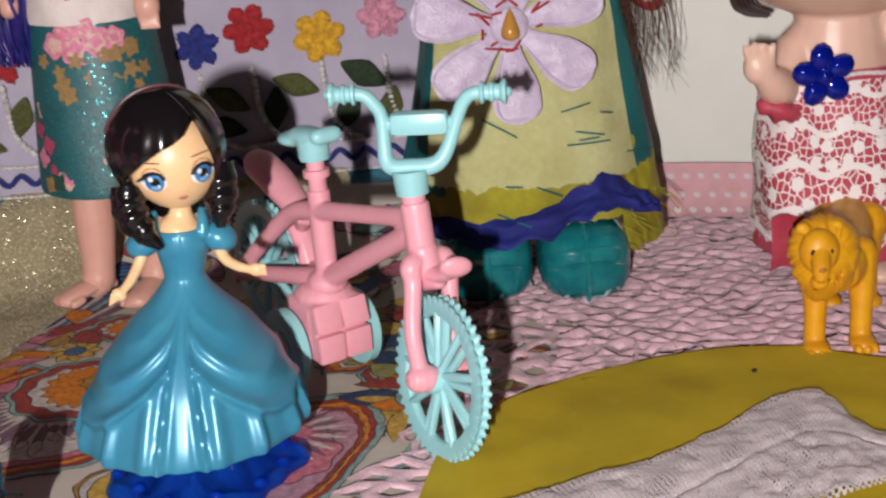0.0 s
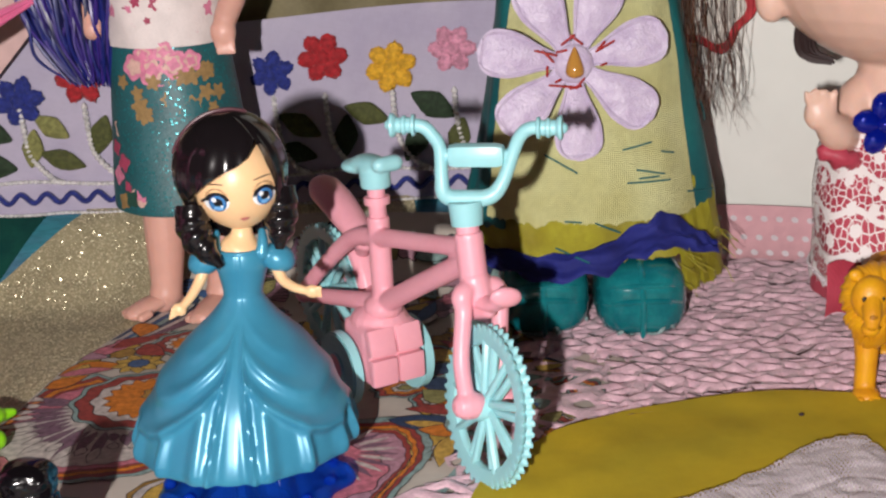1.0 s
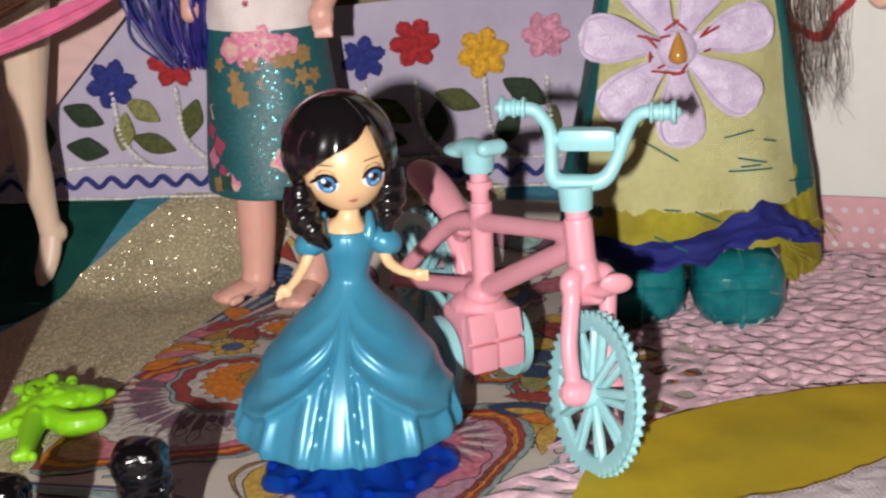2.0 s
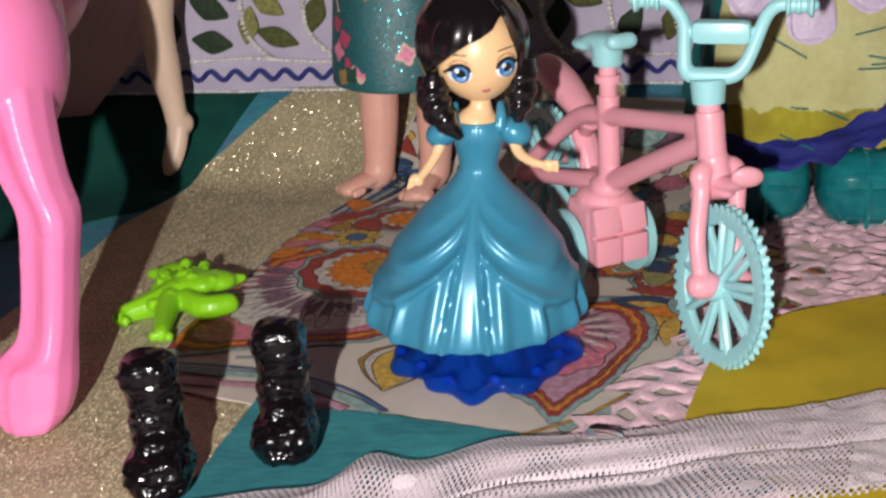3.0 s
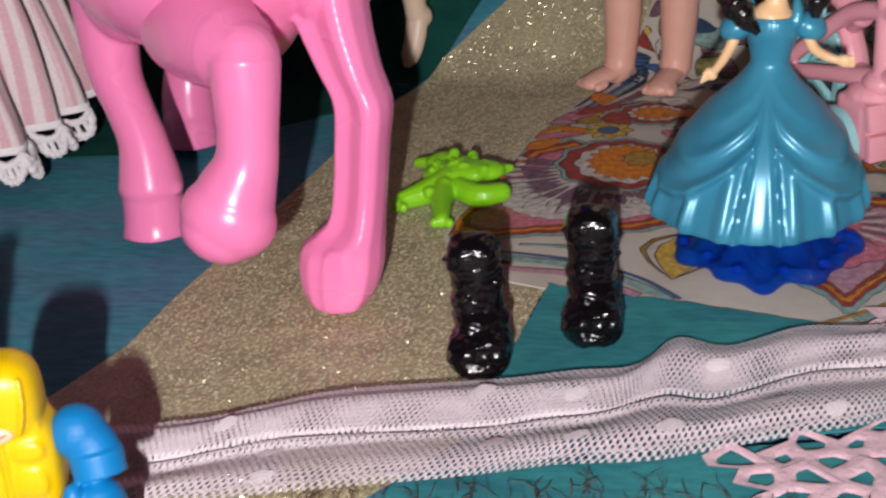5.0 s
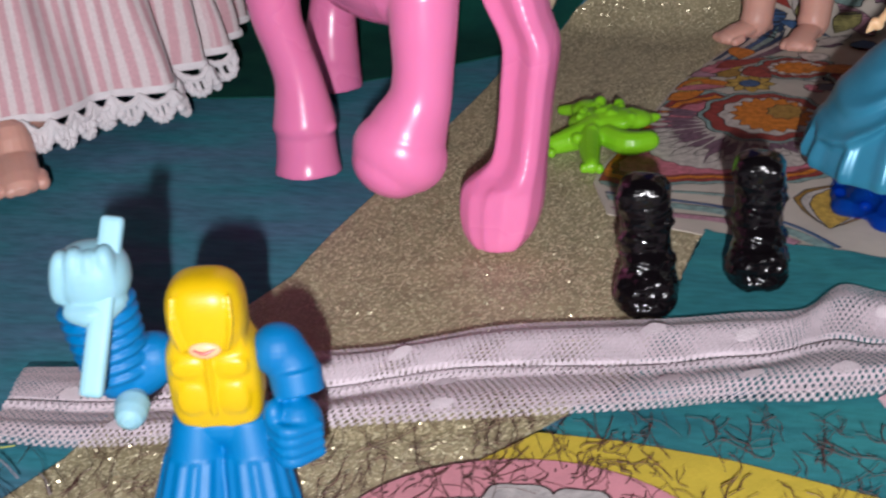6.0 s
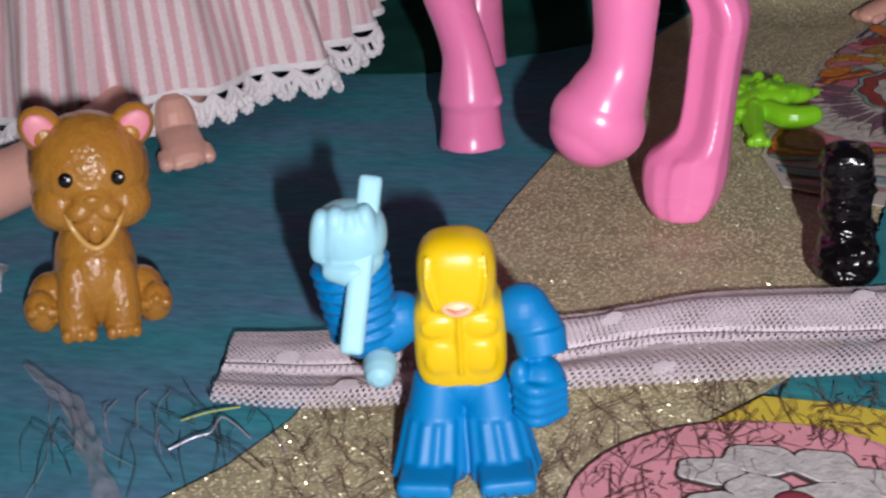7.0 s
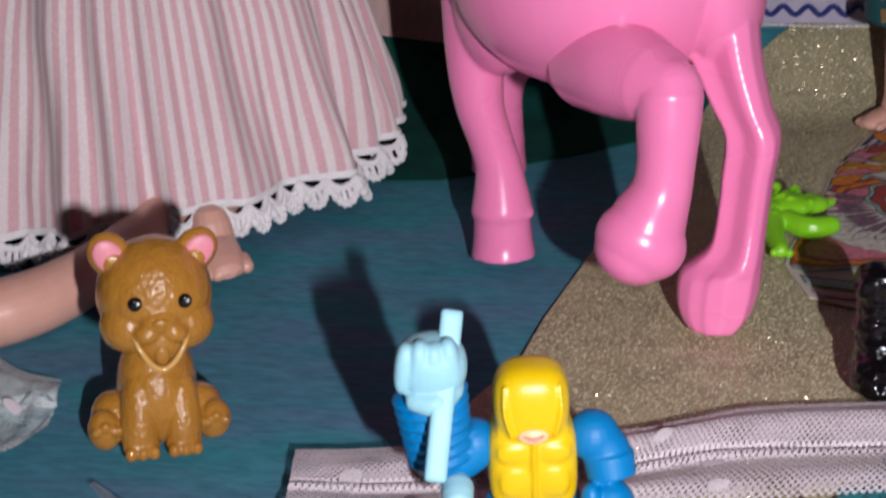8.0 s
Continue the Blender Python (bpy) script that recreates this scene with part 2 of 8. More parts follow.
def ell(B, c, r, k=0, rot=(0, 0, 0), nu=18, nv=11, warp=None):
    """An ellipsoid about c; warp may move its unit points."""
    r = (r, r, r) if isinstance(r, (int, float)) else r
    R = Euler([radians(a) for a in rot]).to_matrix()
    P, F = [], []
    for j in range(nv + 1):
        for i in range(nu):
            a, b = 2 * math.pi * i / nu, math.pi * (j + 0.02) / (nv + 0.04) - math.pi / 2
            q = Vector((math.cos(a) * math.cos(b), math.sin(a) * math.cos(b), math.sin(b)))
            q = warp(q) if warp else q
            P.append(R @ Vector((q.x * r[0], q.y * r[1], q.z * r[2])) + Vector(c))
    for j in range(nv):
        for i in range(nu):
            a, b = j * nu + i, j * nu + (i + 1) % nu
            F.append((a, b, b + nu, a + nu))
    F.append(tuple(range(nu - 1, -1, -1)))
    F.append(tuple(nv * nu + i for i in range(nu)))
    return B.add(P, F, k, [(0, 0)] * len(P))


def lathe(B, profile, seg=40, k=0, c=(0, 0, 0), n=None, shape=None):
    """Turned about an upright axis through c; profile: (radius, z); shape(angle, z) scales the radius."""
    line = smooth_path(profile, n or 4 * (len(profile) - 1))

    def at(u, v):
        q = line[min(len(line) - 1, round(v * (len(line) - 1)))]
        a = 2 * math.pi * u
        s = shape(a, q[1]) if shape else 1.0
        return (c[0] + q[0] * s * math.cos(a), c[1] + q[0] * s * math.sin(a), c[2] + q[1])

    return grid(B, at, seg, len(line) - 1, k, wrap=True)


def slab(B, outline, z0, z1, k=0, move=None, chamfer=0.0):
    """A flat piece with the outline (x, y), from z0 to z1."""
    n = len(outline)
    c = Vector((sum(p[0] for p in outline) / n, sum(p[1] for p in outline) / n, 0))
    rings = [(z0, 0), (z1 - chamfer, 0), (z1, chamfer)] if chamfer else [(z0, 0), (z1, 0)]
    V, F = [], []
    for z, inset in rings:
        for p in outline:
            d = Vector((p[0], p[1], 0)) - c
            q = c + d * (1 - inset / max(d.length, 1e-6))
            V.append(Vector((q.x, q.y, z)))
    if move:
        V = [move @ p for p in V]
    for j in range(len(rings) - 1):
        for i in range(n):
            a, b = j * n + i, j * n + (i + 1) % n
            F.append((a, b, b + n, a + n))
    F.append(tuple(range(n - 1, -1, -1)))
    F.append(tuple((len(rings) - 1) * n + i for i in range(n)))
    return B.add(V, F, k)


def rbox(B, c, size, k=0, rot=(0, 0, 0), bevel=0.6):
    """A box with rounded edges."""
    bm = bmesh.new()
    bmesh.ops.create_cube(bm, size=1)
    for p in bm.verts:
        p.co = Vector((p.co.x * size[0], p.co.y * size[1], p.co.z * size[2]))
    bmesh.ops.bevel(bm, geom=bm.edges[:], offset=bevel, segments=2, affect="EDGES", profile=0.6)
    R = Euler([radians(a) for a in rot]).to_matrix()
    bm.verts.index_update()
    B.add([R @ p.co + Vector(c) for p in bm.verts], [[p.index for p in f.verts] for f in bm.faces], k)
    bm.free()
    return B


def fuse(B, voxel=0.6, rounds=4):
    """The pieces of B melted into one closed skin; each face takes the material of the piece nearest to it."""
    me = bpy.data.meshes.new("melt")
    me.from_pydata([tuple(p) for p in B.v], [], B.f)
    ob = new("melt", me)
    md = ob.modifiers.new("remesh", "REMESH")
    md.mode, md.voxel_size, md.adaptivity = "VOXEL", voxel, 0.0
    sm = ob.modifiers.new("smooth", "SMOOTH")
    sm.factor, sm.iterations = 0.5, rounds
    dg = bpy.context.evaluated_depsgraph_get()
    out = bpy.data.meshes.new_from_object(ob.evaluated_get(dg))
    tree = BVHTree.FromPolygons([tuple(p) for p in B.v], B.f)
    C = Build()
    C.v = [p.co.copy() for p in out.vertices]
    C.uv = [(p.x, p.y) for p in C.v]
    many = len(set(B.m)) > 1
    for poly in out.polygons:
        C.f.append(tuple(poly.vertices))
        hit = tree.find_nearest(poly.center)[2] if many else 0
        C.m.append(B.m[hit] if hit is not None else B.m[0])
    bpy.data.objects.remove(ob)
    bpy.data.meshes.remove(me)
    bpy.data.meshes.remove(out)
    return C


def finish(name, B, mats, parent=None, label="", at=(0, 0, 0), sharp=40, flat=False):
    """One mesh object from B, under parent if there is one; at: its own place in the plan."""
    mats = mats if isinstance(mats, (list, tuple)) else [mats]
    base = Vector(parent["plan"]) if parent else Vector(at)
    me = bpy.data.meshes.new(name)
    me.from_pydata([tuple((p - base) * U) for p in B.v], [], B.f)
    for m in mats:
        me.materials.append(m)
    me.polygons.foreach_set("material_index", [min(i, len(mats) - 1) for i in B.m])
    layer = me.uv_layers.new(name="UVMap")
    idx = np.zeros(len(me.loops), dtype=np.int32)
    me.loops.foreach_get("vertex_index", idx)
    layer.data.foreach_set("uv", np.array(B.uv, dtype=np.float32)[idx].ravel())
    if not flat:
        me.polygons.foreach_set("use_smooth", [True] * len(me.polygons))
        me.set_sharp_from_angle(angle=radians(sharp))
    me.update()
    ob = new(name, me)
    if parent:
        ob.parent = parent
    else:
        ob.location = base * U
    ob["plan"] = tuple(base)
    if label:
        ob["label"] = label
    return ob


def thing(name, at, label, category, group=""):
    """An Empty at the base of a thing, which its parts hang on."""
    ob = tagged(new(name), label, category, group)
    ob.location = Vector(at) * U
    ob.empty_display_size = 0.01
    ob["plan"] = tuple(at)
    return ob


def whole(name, B, mats, at, label, category, group="", kind="", sharp=40):
    return tagged(finish(name, B, mats, None, "", at, sharp), label, category, group, kind)


def rise(x, y):
    """The heap under the cloths, which lifts them towards the back."""
    t = min(1.0, max(0.0, (y - 105) / 55))
    s = min(1.0, max(0.0, (95 - x) / 45))
    return 24.0 * t * t * (3 - 2 * t) * s * s * (3 - 2 * s)


def wrinkle(x, y, amp=0.25, size=30.0, seed=0.0):
    return amp * noise.noise(Vector((x / size + seed, y / size, seed)))


def sheet(outline, z, step=5.0, fn=None, thick=0.35, k=0, fray=0.0, seed=1):
    """A cloth lying on the heap: the outline (x, y) filled with a mesh, with thickness and an uneven edge."""
    rnd = random.Random(seed)
    edge = []
    for i, p in enumerate(outline):
        q = outline[(i + 1) % len(outline)]
        d = math.dist(p, q)
        n = max(1, int(d / (step * (0.35 if fray else 1))))
        for j in range(n):
            t = j / n
            edge.append(Vector((p[0] + (q[0] - p[0]) * t + rnd.uniform(-fray, fray), p[1] + (q[1] - p[1]) * t + rnd.uniform(-fray, fray))))
    x0, x1 = min(p[0] for p in edge), max(p[0] for p in edge)
    y0, y1 = min(p[1] for p in edge), max(p[1] for p in edge)
    E = np.array([(p[0], p[1]) for p in edge])
    E2 = np.roll(E, -1, 0)

    def inside(x, y, margin):
        cross = ((E[:, 1] > y) != (E2[:, 1] > y)) & (x < (E2[:, 0] - E[:, 0]) * (y - E[:, 1]) / (E2[:, 1] - E[:, 1] + 1e-12) + E[:, 0])
        return cross.sum() % 2 == 1 and np.hypot(E[:, 0] - x, E[:, 1] - y).min() > margin

    pts = list(edge)
    for i in range(int((x1 - x0) / step) + 1):
        for j in range(int((y1 - y0) / step) + 1):
            x, y = x0 + (i + 0.5 * (j % 2)) * step, y0 + j * step
            if inside(x, y, step * 0.45):
                pts.append(Vector((x, y)))
    n = len(edge)
    V2, _, F, *_ = geometry.delaunay_2d_cdt(pts, [(i, (i + 1) % n) for i in range(n)], [list(range(n))], 1, 0.001)
    lift = fn or (lambda x, y: wrinkle(x, y))
    top = [Vector((p[0], p[1], z + rise(p[0], p[1]) + lift(p[0], p[1]))) for p in V2]
    B = Build()
    m = len(top)
    faces = []
    for f in F:
        a, b, c = (top[i] for i in f[:3])
        faces.append(tuple(f) if (b - a).cross(c - a).z > 0 else tuple(reversed(f)))
    B.add(top, faces, k, [(p.x * U, p.y * U) for p in top])
    # the rim goes down by the cloth's thickness
    count = collections.Counter(tuple(sorted(e)) for f in faces for e in zip(f, f[1:] + f[:1]))
    ways = [e for f in faces for e in zip(f, f[1:] + f[:1]) if count[tuple(sorted(e))] == 1]
    low = [p - Vector((0, 0, thick)) for p in top]
    B.v += low
    B.uv += [(p.x * U, p.y * U) for p in low]
    for a, b in ways:
        B.f.append((b, a, a + m, b + m))
        B.m.append(k)
    return B

# ---- materials of the cloths ----
teal_cotton = mat("teal_cotton", (0.045, 0.245, 0.305), 0.85, col2=(0.09, 0.195, 0.30), vscale=60, var=0.6, stretch=0.3, spec=0.2, weave=0.2, thread=0.5)
teal_scrap = mat("teal_scrap", (0.045, 0.26, 0.28), 0.85, col2=(0.03, 0.17, 0.21), vscale=60, var=0.5, stretch=0.35, spec=0.2, weave=0.25)
green_felt = mat("green_felt", (0.007, 0.075, 0.055), 0.9, col2=(0.004, 0.05, 0.045), vscale=60, var=0.25, bump=0.5, bscale=1500, spec=0.2)
gold_cloth = glitter("gold_glitter_cloth", (0.42, 0.365, 0.215), (0.70, 0.63, 0.42), 0.40, 1.35, 0.78, 0.4)
paper = mat("paper", (0.57, 0.51, 0.44), 0.75, col2=(0.47, 0.42, 0.37), vscale=40, var=0.08, bump=0.1, bscale=600)
olive = mat("olive_felt", (0.54, 0.385, 0.022), 0.75, col2=(0.43, 0.33, 0.024), vscale=28, var=0.1, bump=0.2, bscale=1300, spec=0.25)
pink_crochet = mat("pink_crochet", (0.70, 0.47, 0.53), 0.95, col2=(0.55, 0.35, 0.41), vscale=260, var=0.4, sheen=0.3, bump=1.0, bscale=900, spec=0.08)
net_white = netting("white_net", (0.62, 0.53, 0.58), 0.85, 0.70)
net_hem = netting("net_hem", (0.80, 0.72, 0.76), 1.1, 0.63)
net_open = netting("open_net", (0.66, 0.565, 0.615), 1.0, 0.72)
net_pale = netting("pale_teal_net", (0.62, 0.72, 0.73), 0.7, 0.62)
net_fine = netting("fine_net", (0.64, 0.56, 0.60), 0.80, 0.66)
# denser, paler copy of the net; its colour makes up for missing lamp light
net_dense_lit = netting("dense_lit_net", (0.84, 0.79, 0.77), 0.80, 0.76)
dot_white = mat("woven_dot", (0.72, 0.64, 0.68), 0.8, var=0.12, bump=0.6, bscale=1800, spec=0.2)
lilac_cloth = mat("lilac_cloth", (0.47, 0.43, 0.54), 0.85, col2=(0.41, 0.37, 0.49), vscale=35, var=0.08, weave=0.3, thread=0.4, spec=0.2, axes="XZ")
wall_paint = mat("wall_paint", (0.77, 0.78, 0.73), 0.7, col2=(0.71, 0.71, 0.66), vscale=9, var=0.06, bump=0.15, bscale=300)
polka_pink = mat("polka_pink", (0.75, 0.42, 0.46), 0.85, var=0.1, weave=0.3, spec=0.2)
room_paint = mat("room_paint", (0.5, 0.46, 0.42), 0.8, vscale=3, var=0.08)
table_wood = mat("table_wood", (0.20, 0.11, 0.06), 0.4, col2=(0.13, 0.07, 0.035), vscale=14, var=0.2, coat=0.2)
nude_cloth = mat("nude_cloth", (0.62, 0.42, 0.40), 0.7, col2=(0.55, 0.36, 0.35), vscale=30, var=0.06, weave=0.15)
thread_dark = mat("dark_thread", (0.035, 0.02, 0.02), 0.6, var=0.2)
thread_brown = mat("brown_thread", (0.11, 0.05, 0.045), 0.55, var=0.3)

# ---- the room, dim and plain, round the table ----
def plain_box(name, lo, hi, material, label, category):
    B = Build()
    rbox(B, [(a + b) / 2 for a, b in zip(lo, hi)], [b - a for a, b in zip(lo, hi)], 0, bevel=4)
    return tagged(finish(name, B, material), label, category, "", "structure")

plain_box("floor", (-1500, -1900, -680), (1500, 1500, -640), table_wood, "brown wooden floor of the dim room", "floor")
plain_box("ceiling", (-1500, -1900, 1400), (1500, 1500, 1440), room_paint, "plain ceiling of the dim room", "ceiling")
plain_box("wall_north", (-1500, 1460, -640), (1500, 1500, 1400), room_paint, "plain painted wall of the room", "wall")
plain_box("wall_south", (-1500, -1900, -640), (1500, -1860, 1400), room_paint, "plain painted wall of the room", "wall")
plain_box("wall_east", (1460, -1860, -640), (1500, 1460, 1400), room_paint, "plain painted wall of the room", "wall")
plain_box("wall_west", (-1500, -1860, -640), (-1460, 1460, 1400), room_paint, "plain painted wall of the room", "wall")
plain_box("table", (-560, -420, -640), (460, 420, -3.5), table_wood, "plain dark wooden table under the cloths", "table")

# white board behind the dolls, with a slanting run, and the teal heap that lifts the cloths
def upright(name, a, b, z0, z1, thick, material, label, category, kind="structure"):
    B = Build()
    d = Vector((b[0] - a[0], b[1] - a[1], 0)).normalized()
    nrm = Vector((-d.y, d.x, 0)) * thick
    c = [Vector((a[0], a[1], 0)), Vector((b[0], b[1], 0)), Vector((b[0], b[1], 0)) + nrm, Vector((a[0], a[1], 0)) + nrm]
    slab(B, [(p.x, p.y) for p in c], z0, z1, 0, chamfer=0.4)
    return tagged(finish(name, B, material), label, category, "", kind)

upright("wall_board", (40, 180), (330, 99), -3.4, 300, 6, wall_paint, "white painted board wall behind the dolls, faintly stained", "wall")

# ---- the cloths on the table, lowest first ----
def lie(name, outline, z, material, label, category, kind="", **kw):
    return tagged(finish(name, sheet(outline, z, **kw), material), label, category, "", kind)

lie("ground", [(-470, -320), (370, -320), (370, 300), (-470, 300)], -2.2, teal_cotton, "mottled teal cotton cloth spread over the table", "cloth", "structure",
    step=12, thick=1.2, fn=lambda x, y: wrinkle(x, y, 0.5, 60) + wrinkle(x, y, 0.12, 9, 3))
lie("green_cloth", [(-300, 30), (-250, 44), (-205, 39), (-185, 42), (-150, 66), (-118, 92), (-90, 158), (-200, 158), (-330, 150)], -1.6, green_felt,
    "dark green felt scrap lying on the teal cloth", "cloth", step=7, thick=0.5)
gold = [(-139, -73), (-136.8, -49.6), (-128, 10), (-122, 53), (-120, 76), (-106, 120), (-80, 150), (-82, 164), (0, 164), (30, 150), (40, 60),
        (-20, -20), (-52, -42), (-56, -84), (-60, -105), (-80, -133), (-66, -150), (-72, -205), (-190, -205), (-162, -163), (-156, -147), (-152, -110)]
lie("gold_cloth", gold, -1.1, gold_cloth, "gold glitter fabric sheet with wavy cut edges", "cloth", step=5,
    fn=lambda x, y: wrinkle(x, y, 0.35, 40, 2), thick=0.5)

# ---- coloured print: flat shapes, each outlined in black ink ----
INK = {}
for nm, c in (("ink", (0.03, 0.025, 0.03)), ("rose", (0.62, 0.19, 0.25)), ("orange", (0.70, 0.22, 0.02)), ("brick", (0.34, 0.05, 0.04)), ("white", (0.62, 0.56, 0.52)),
              ("sun", (0.62, 0.40, 0.08)), ("mint", (0.27, 0.40, 0.38)), ("navy", (0.03, 0.06, 0.13)), ("plum", (0.20, 0.11, 0.16)), ("mauve", (0.50, 0.27, 0.34)),
              ("moss", (0.30, 0.27, 0.10)), ("sky", (0.06, 0.13, 0.28)), ("ochre", (0.42, 0.24, 0.05))):
    INK[nm] = mat("print_" + nm, c, 0.6, col2=tuple(v * 0.62 for v in c), vscale=480, var=0.4, bump=0.12, bscale=900)
ORDER = list(INK)
PRINT_Z = -0.45


def print_sheet():
    outline = [(-71, 34), (-67, 57), (-58, 84), (-44, 121), (-37, 142), (0, 144), (70, 140), (94, 60), (90, 18), (70, -4), (51, -20), (47, -46), (34, -61), (14, -60), (-30, -52), (-50, -41), (-62, -37), (-74, -32), (-80, -14), (-79, -2), (-75, 14)]
    B = sheet(outline, PRINT_Z, 4.0, lambda x, y: 0.0, 0.3, 0)
    rnd = random.Random(7)
    height = [0.03]
    E = np.array(outline, float)
    E2 = np.roll(E, -1, 0)

    def keep(x, y):
        """The point, drawn back onto the paper where it would lie past its edge."""
        c = np.array((-10.0, 35.0))
        d = np.array((x, y)) - c
        for p, q in zip(E, E2):
            e = q - p
            det = d[0] * e[1] - d[1] * e[0]
            if abs(det) > 1e-9:
                s = ((p - c)[0] * e[1] - (p - c)[1] * e[0]) / det
                t = ((p - c)[0] * d[1] - (p - c)[1] * d[0]) / det
                if 0 <= t <= 1 and 0 < s < 1.02:
                    d = d * (s / 1.02)
        return (c[0] + d[0], c[1] + d[1])

    def shape(pts, colour, rim=0.38, lift=0.045):
        """A flat shape of one colour on a slightly larger one of ink."""
        pts = [keep(x, y) for x, y in pts]
        n = len(pts)
        cx, cy = sum(p[0] for p in pts) / n, sum(p[1] for p in pts) / n
        for grow, col in ((rim, "ink"), (0.0, colour)):
            if grow == 0.0 or rim > 0:
                out = []
                for x, y in pts:
                    d = math.hypot(x - cx, y - cy) + 1e-6
                    out.append(Vector((cx + (x - cx) * (1 + grow / d), cy + (y - cy) * (1 + grow / d), 0)))
                z = PRINT_Z + height[0]
                for p in out:
                    p.z = z + rise(p.x, p.y)
                tri = geometry.tessellate_polygon([out])
                B.add(out, [t if (out[t[1]] - out[t[0]]).cross(out[t[2]] - out[t[0]]).z > 0 else t[::-1] for t in tri], 1 + ORDER.index(col))
                height[0] += 0.0012

    def ring(c, r, ry=None, waves=0, amp=0.0, turn=0.0, a0=0.0, a1=360.0, n=72, tip=0.0, tip_at=0.0):
        out = []
        for i in range(n):
            a = a0 + (a1 - a0) * i / (n if a1 - a0 >= 360 else n - 1)
            s = 1 + amp * math.cos(radians(a * waves)) if waves else 1.0
            dlt = (a - tip_at + 180) % 360 - 180
            s *= 1 + tip * math.exp(-(dlt / 16) ** 2)
            s *= 1 + 0.02 * noise.noise(Vector((a / 9, c[0], c[1])))
            x, y = math.cos(radians(a)) * r * s, math.sin(radians(a)) * (ry or r) * s
            ct, stn = math.cos(radians(turn)), math.sin(radians(turn))
            out.append((c[0] + x * ct - y * stn, c[1] + x * stn + y * ct))
        return out

    def leaf(a, b, w, colour, bend=0.0, n=14, rim=0.35):
        ax, ay = b[0] - a[0], b[1] - a[1]
        ln = math.hypot(ax, ay)
        ux, uy = ax / ln, ay / ln
        left, right = [], []
        for i in range(n + 1):
            t = i / n
            ww = w * math.sin(math.pi * t ** 0.8) * (1 + 0.05 * rnd.uniform(-1, 1))
            off = bend * math.sin(math.pi * t)
            px, py = a[0] + ax * t - uy * off, a[1] + ay * t + ux * off
            left.append((px - uy * ww, py + ux * ww))
            right.append((px + uy * ww, py - ux * ww))
        shape(left + right[::-1][1:-1], colour, rim)

    def band(path, w, colour, rim=0.3, n=40):
        pts = smooth_path(path, n)
        left, right = [], []
        for i, p in enumerate(pts):
            d = pts[min(i + 1, n)] - pts[max(i - 1, 0)]
            d = d / (np.hypot(*d) + 1e-9)
            left.append((p[0] - d[1] * w, p[1] + d[0] * w))
            right.append((p[0] + d[1] * w, p[1] - d[0] * w))
        shape(left + right[::-1], colour, rim)

    # small coloured scales and leaves behind, towards the bicycle
    for i in range(120):
        x, y = rnd.uniform(-62, 66), rnd.uniform(58, 140)
        if i > 80:
            x, y = rnd.uniform(34, 70), rnd.uniform(-12, 62)
        r = rnd.uniform(3.0, 6.5)
        shape(ring((x, y), r, r * rnd.uniform(0.5, 0.9), rnd.choice([5, 7, 9]), 0.12, rnd.uniform(0, 360), n=40), rnd.choice(["mint", "rose", "ochre", "mauve", "white", "brick", "navy", "sun", "plum"]), 0.45)

    def nest(path, centre, layers):
        """One outline drawn smaller and smaller about a point, with a wavy edge."""
        pts = smooth_path(path + [path[0]], 110)[:-1]
        for k, (scale, colour) in enumerate(layers):
            shape([(centre[0] + (p[0] - centre[0]) * scale * (1 + 0.012 * math.sin(i * 1.3 + k)), centre[1] + (p[1] - centre[1]) * scale * (1 + 0.012 * math.sin(i * 1.3 + k))) for i, p in enumerate(pts)], colour, 0.3)

    LAYERS = [(1.08, "mint"), (1.02, "brick"), (0.955, "orange"), (0.89, "brick"), (0.85, "rose")]
    # fan petal at the left of the doll: rose ground, a white fan, plum rays
    nest([(-55, 52), (-66, 44), (-72, 28), (-77, 8), (-80, -9), (-72, -14), (-58, -11), (-44, -9), (-30, -6), (-20, 6), (-26, 30)], (-46, 18), LAYERS)
    nest([(-48, 40), (-58, 34), (-66, 22), (-69, 8), (-60, -1), (-48, -3), (-36, -1), (-26, 8), (-34, 30)], (-44, 24), [(1.0, "white")])
    for i in range(19):
        a = radians(158 + 8.6 * i)
        r0, r1 = 14.5 + rnd.uniform(-1, 2), (29 if i % 2 else 33) - 0.25 * abs(i - 5) - (7 if i > 12 else 0)
        leaf((-42 + r0 * math.cos(a), 30 + r0 * math.sin(a)), (-42 + r1 * math.cos(a + 0.06), 30 + r1 * math.sin(a + 0.06)), 1.35, "plum", rnd.uniform(-0.6, 0.6), rim=0.2)
        b = a + 0.075
        leaf((-42 + (r0 + 9) * math.cos(b), 30 + (r0 + 9) * math.sin(b)), (-42 + (r1 + 1) * math.cos(b), 30 + (r1 + 1) * math.sin(b)), 1.35, "white", rnd.uniform(-0.5, 0.5), rim=0.3)
    # orange and rose leaf, daisy, navy and white streaks
    leaf((-68, 55), (-48, 60), 4.6, "orange", 2)
    leaf((-62, 66), (-50, 76), 3.0, "rose", 2)
    leaf((-56, 74), (-40, 84), 3.4, "brick", 2)
    leaf((-60, 62), (-66, 50), 2.6, "sun", 1)
    leaf((-66, 54), (-52, 58), 2.2, "rose", 1)
    leaf((-70, 46), (-58, 54), 3.2, "orange", -1)
    for i in range(7):
        leaf((-58 + 1.7 * i, 80 + 0.4 * i), (-46 + 2.2 * i, 118 - 1.6 * i), 1.7, ("navy", "white", "sky", "mint", "navy", "white", "plum")[i], -2.5)
    # flame-shaped heart: mint, brick, white scallops, orange with a jagged edge
    shape(ring((-40, 35), 17.5, 19, 11, 0.045, 20), "mint")
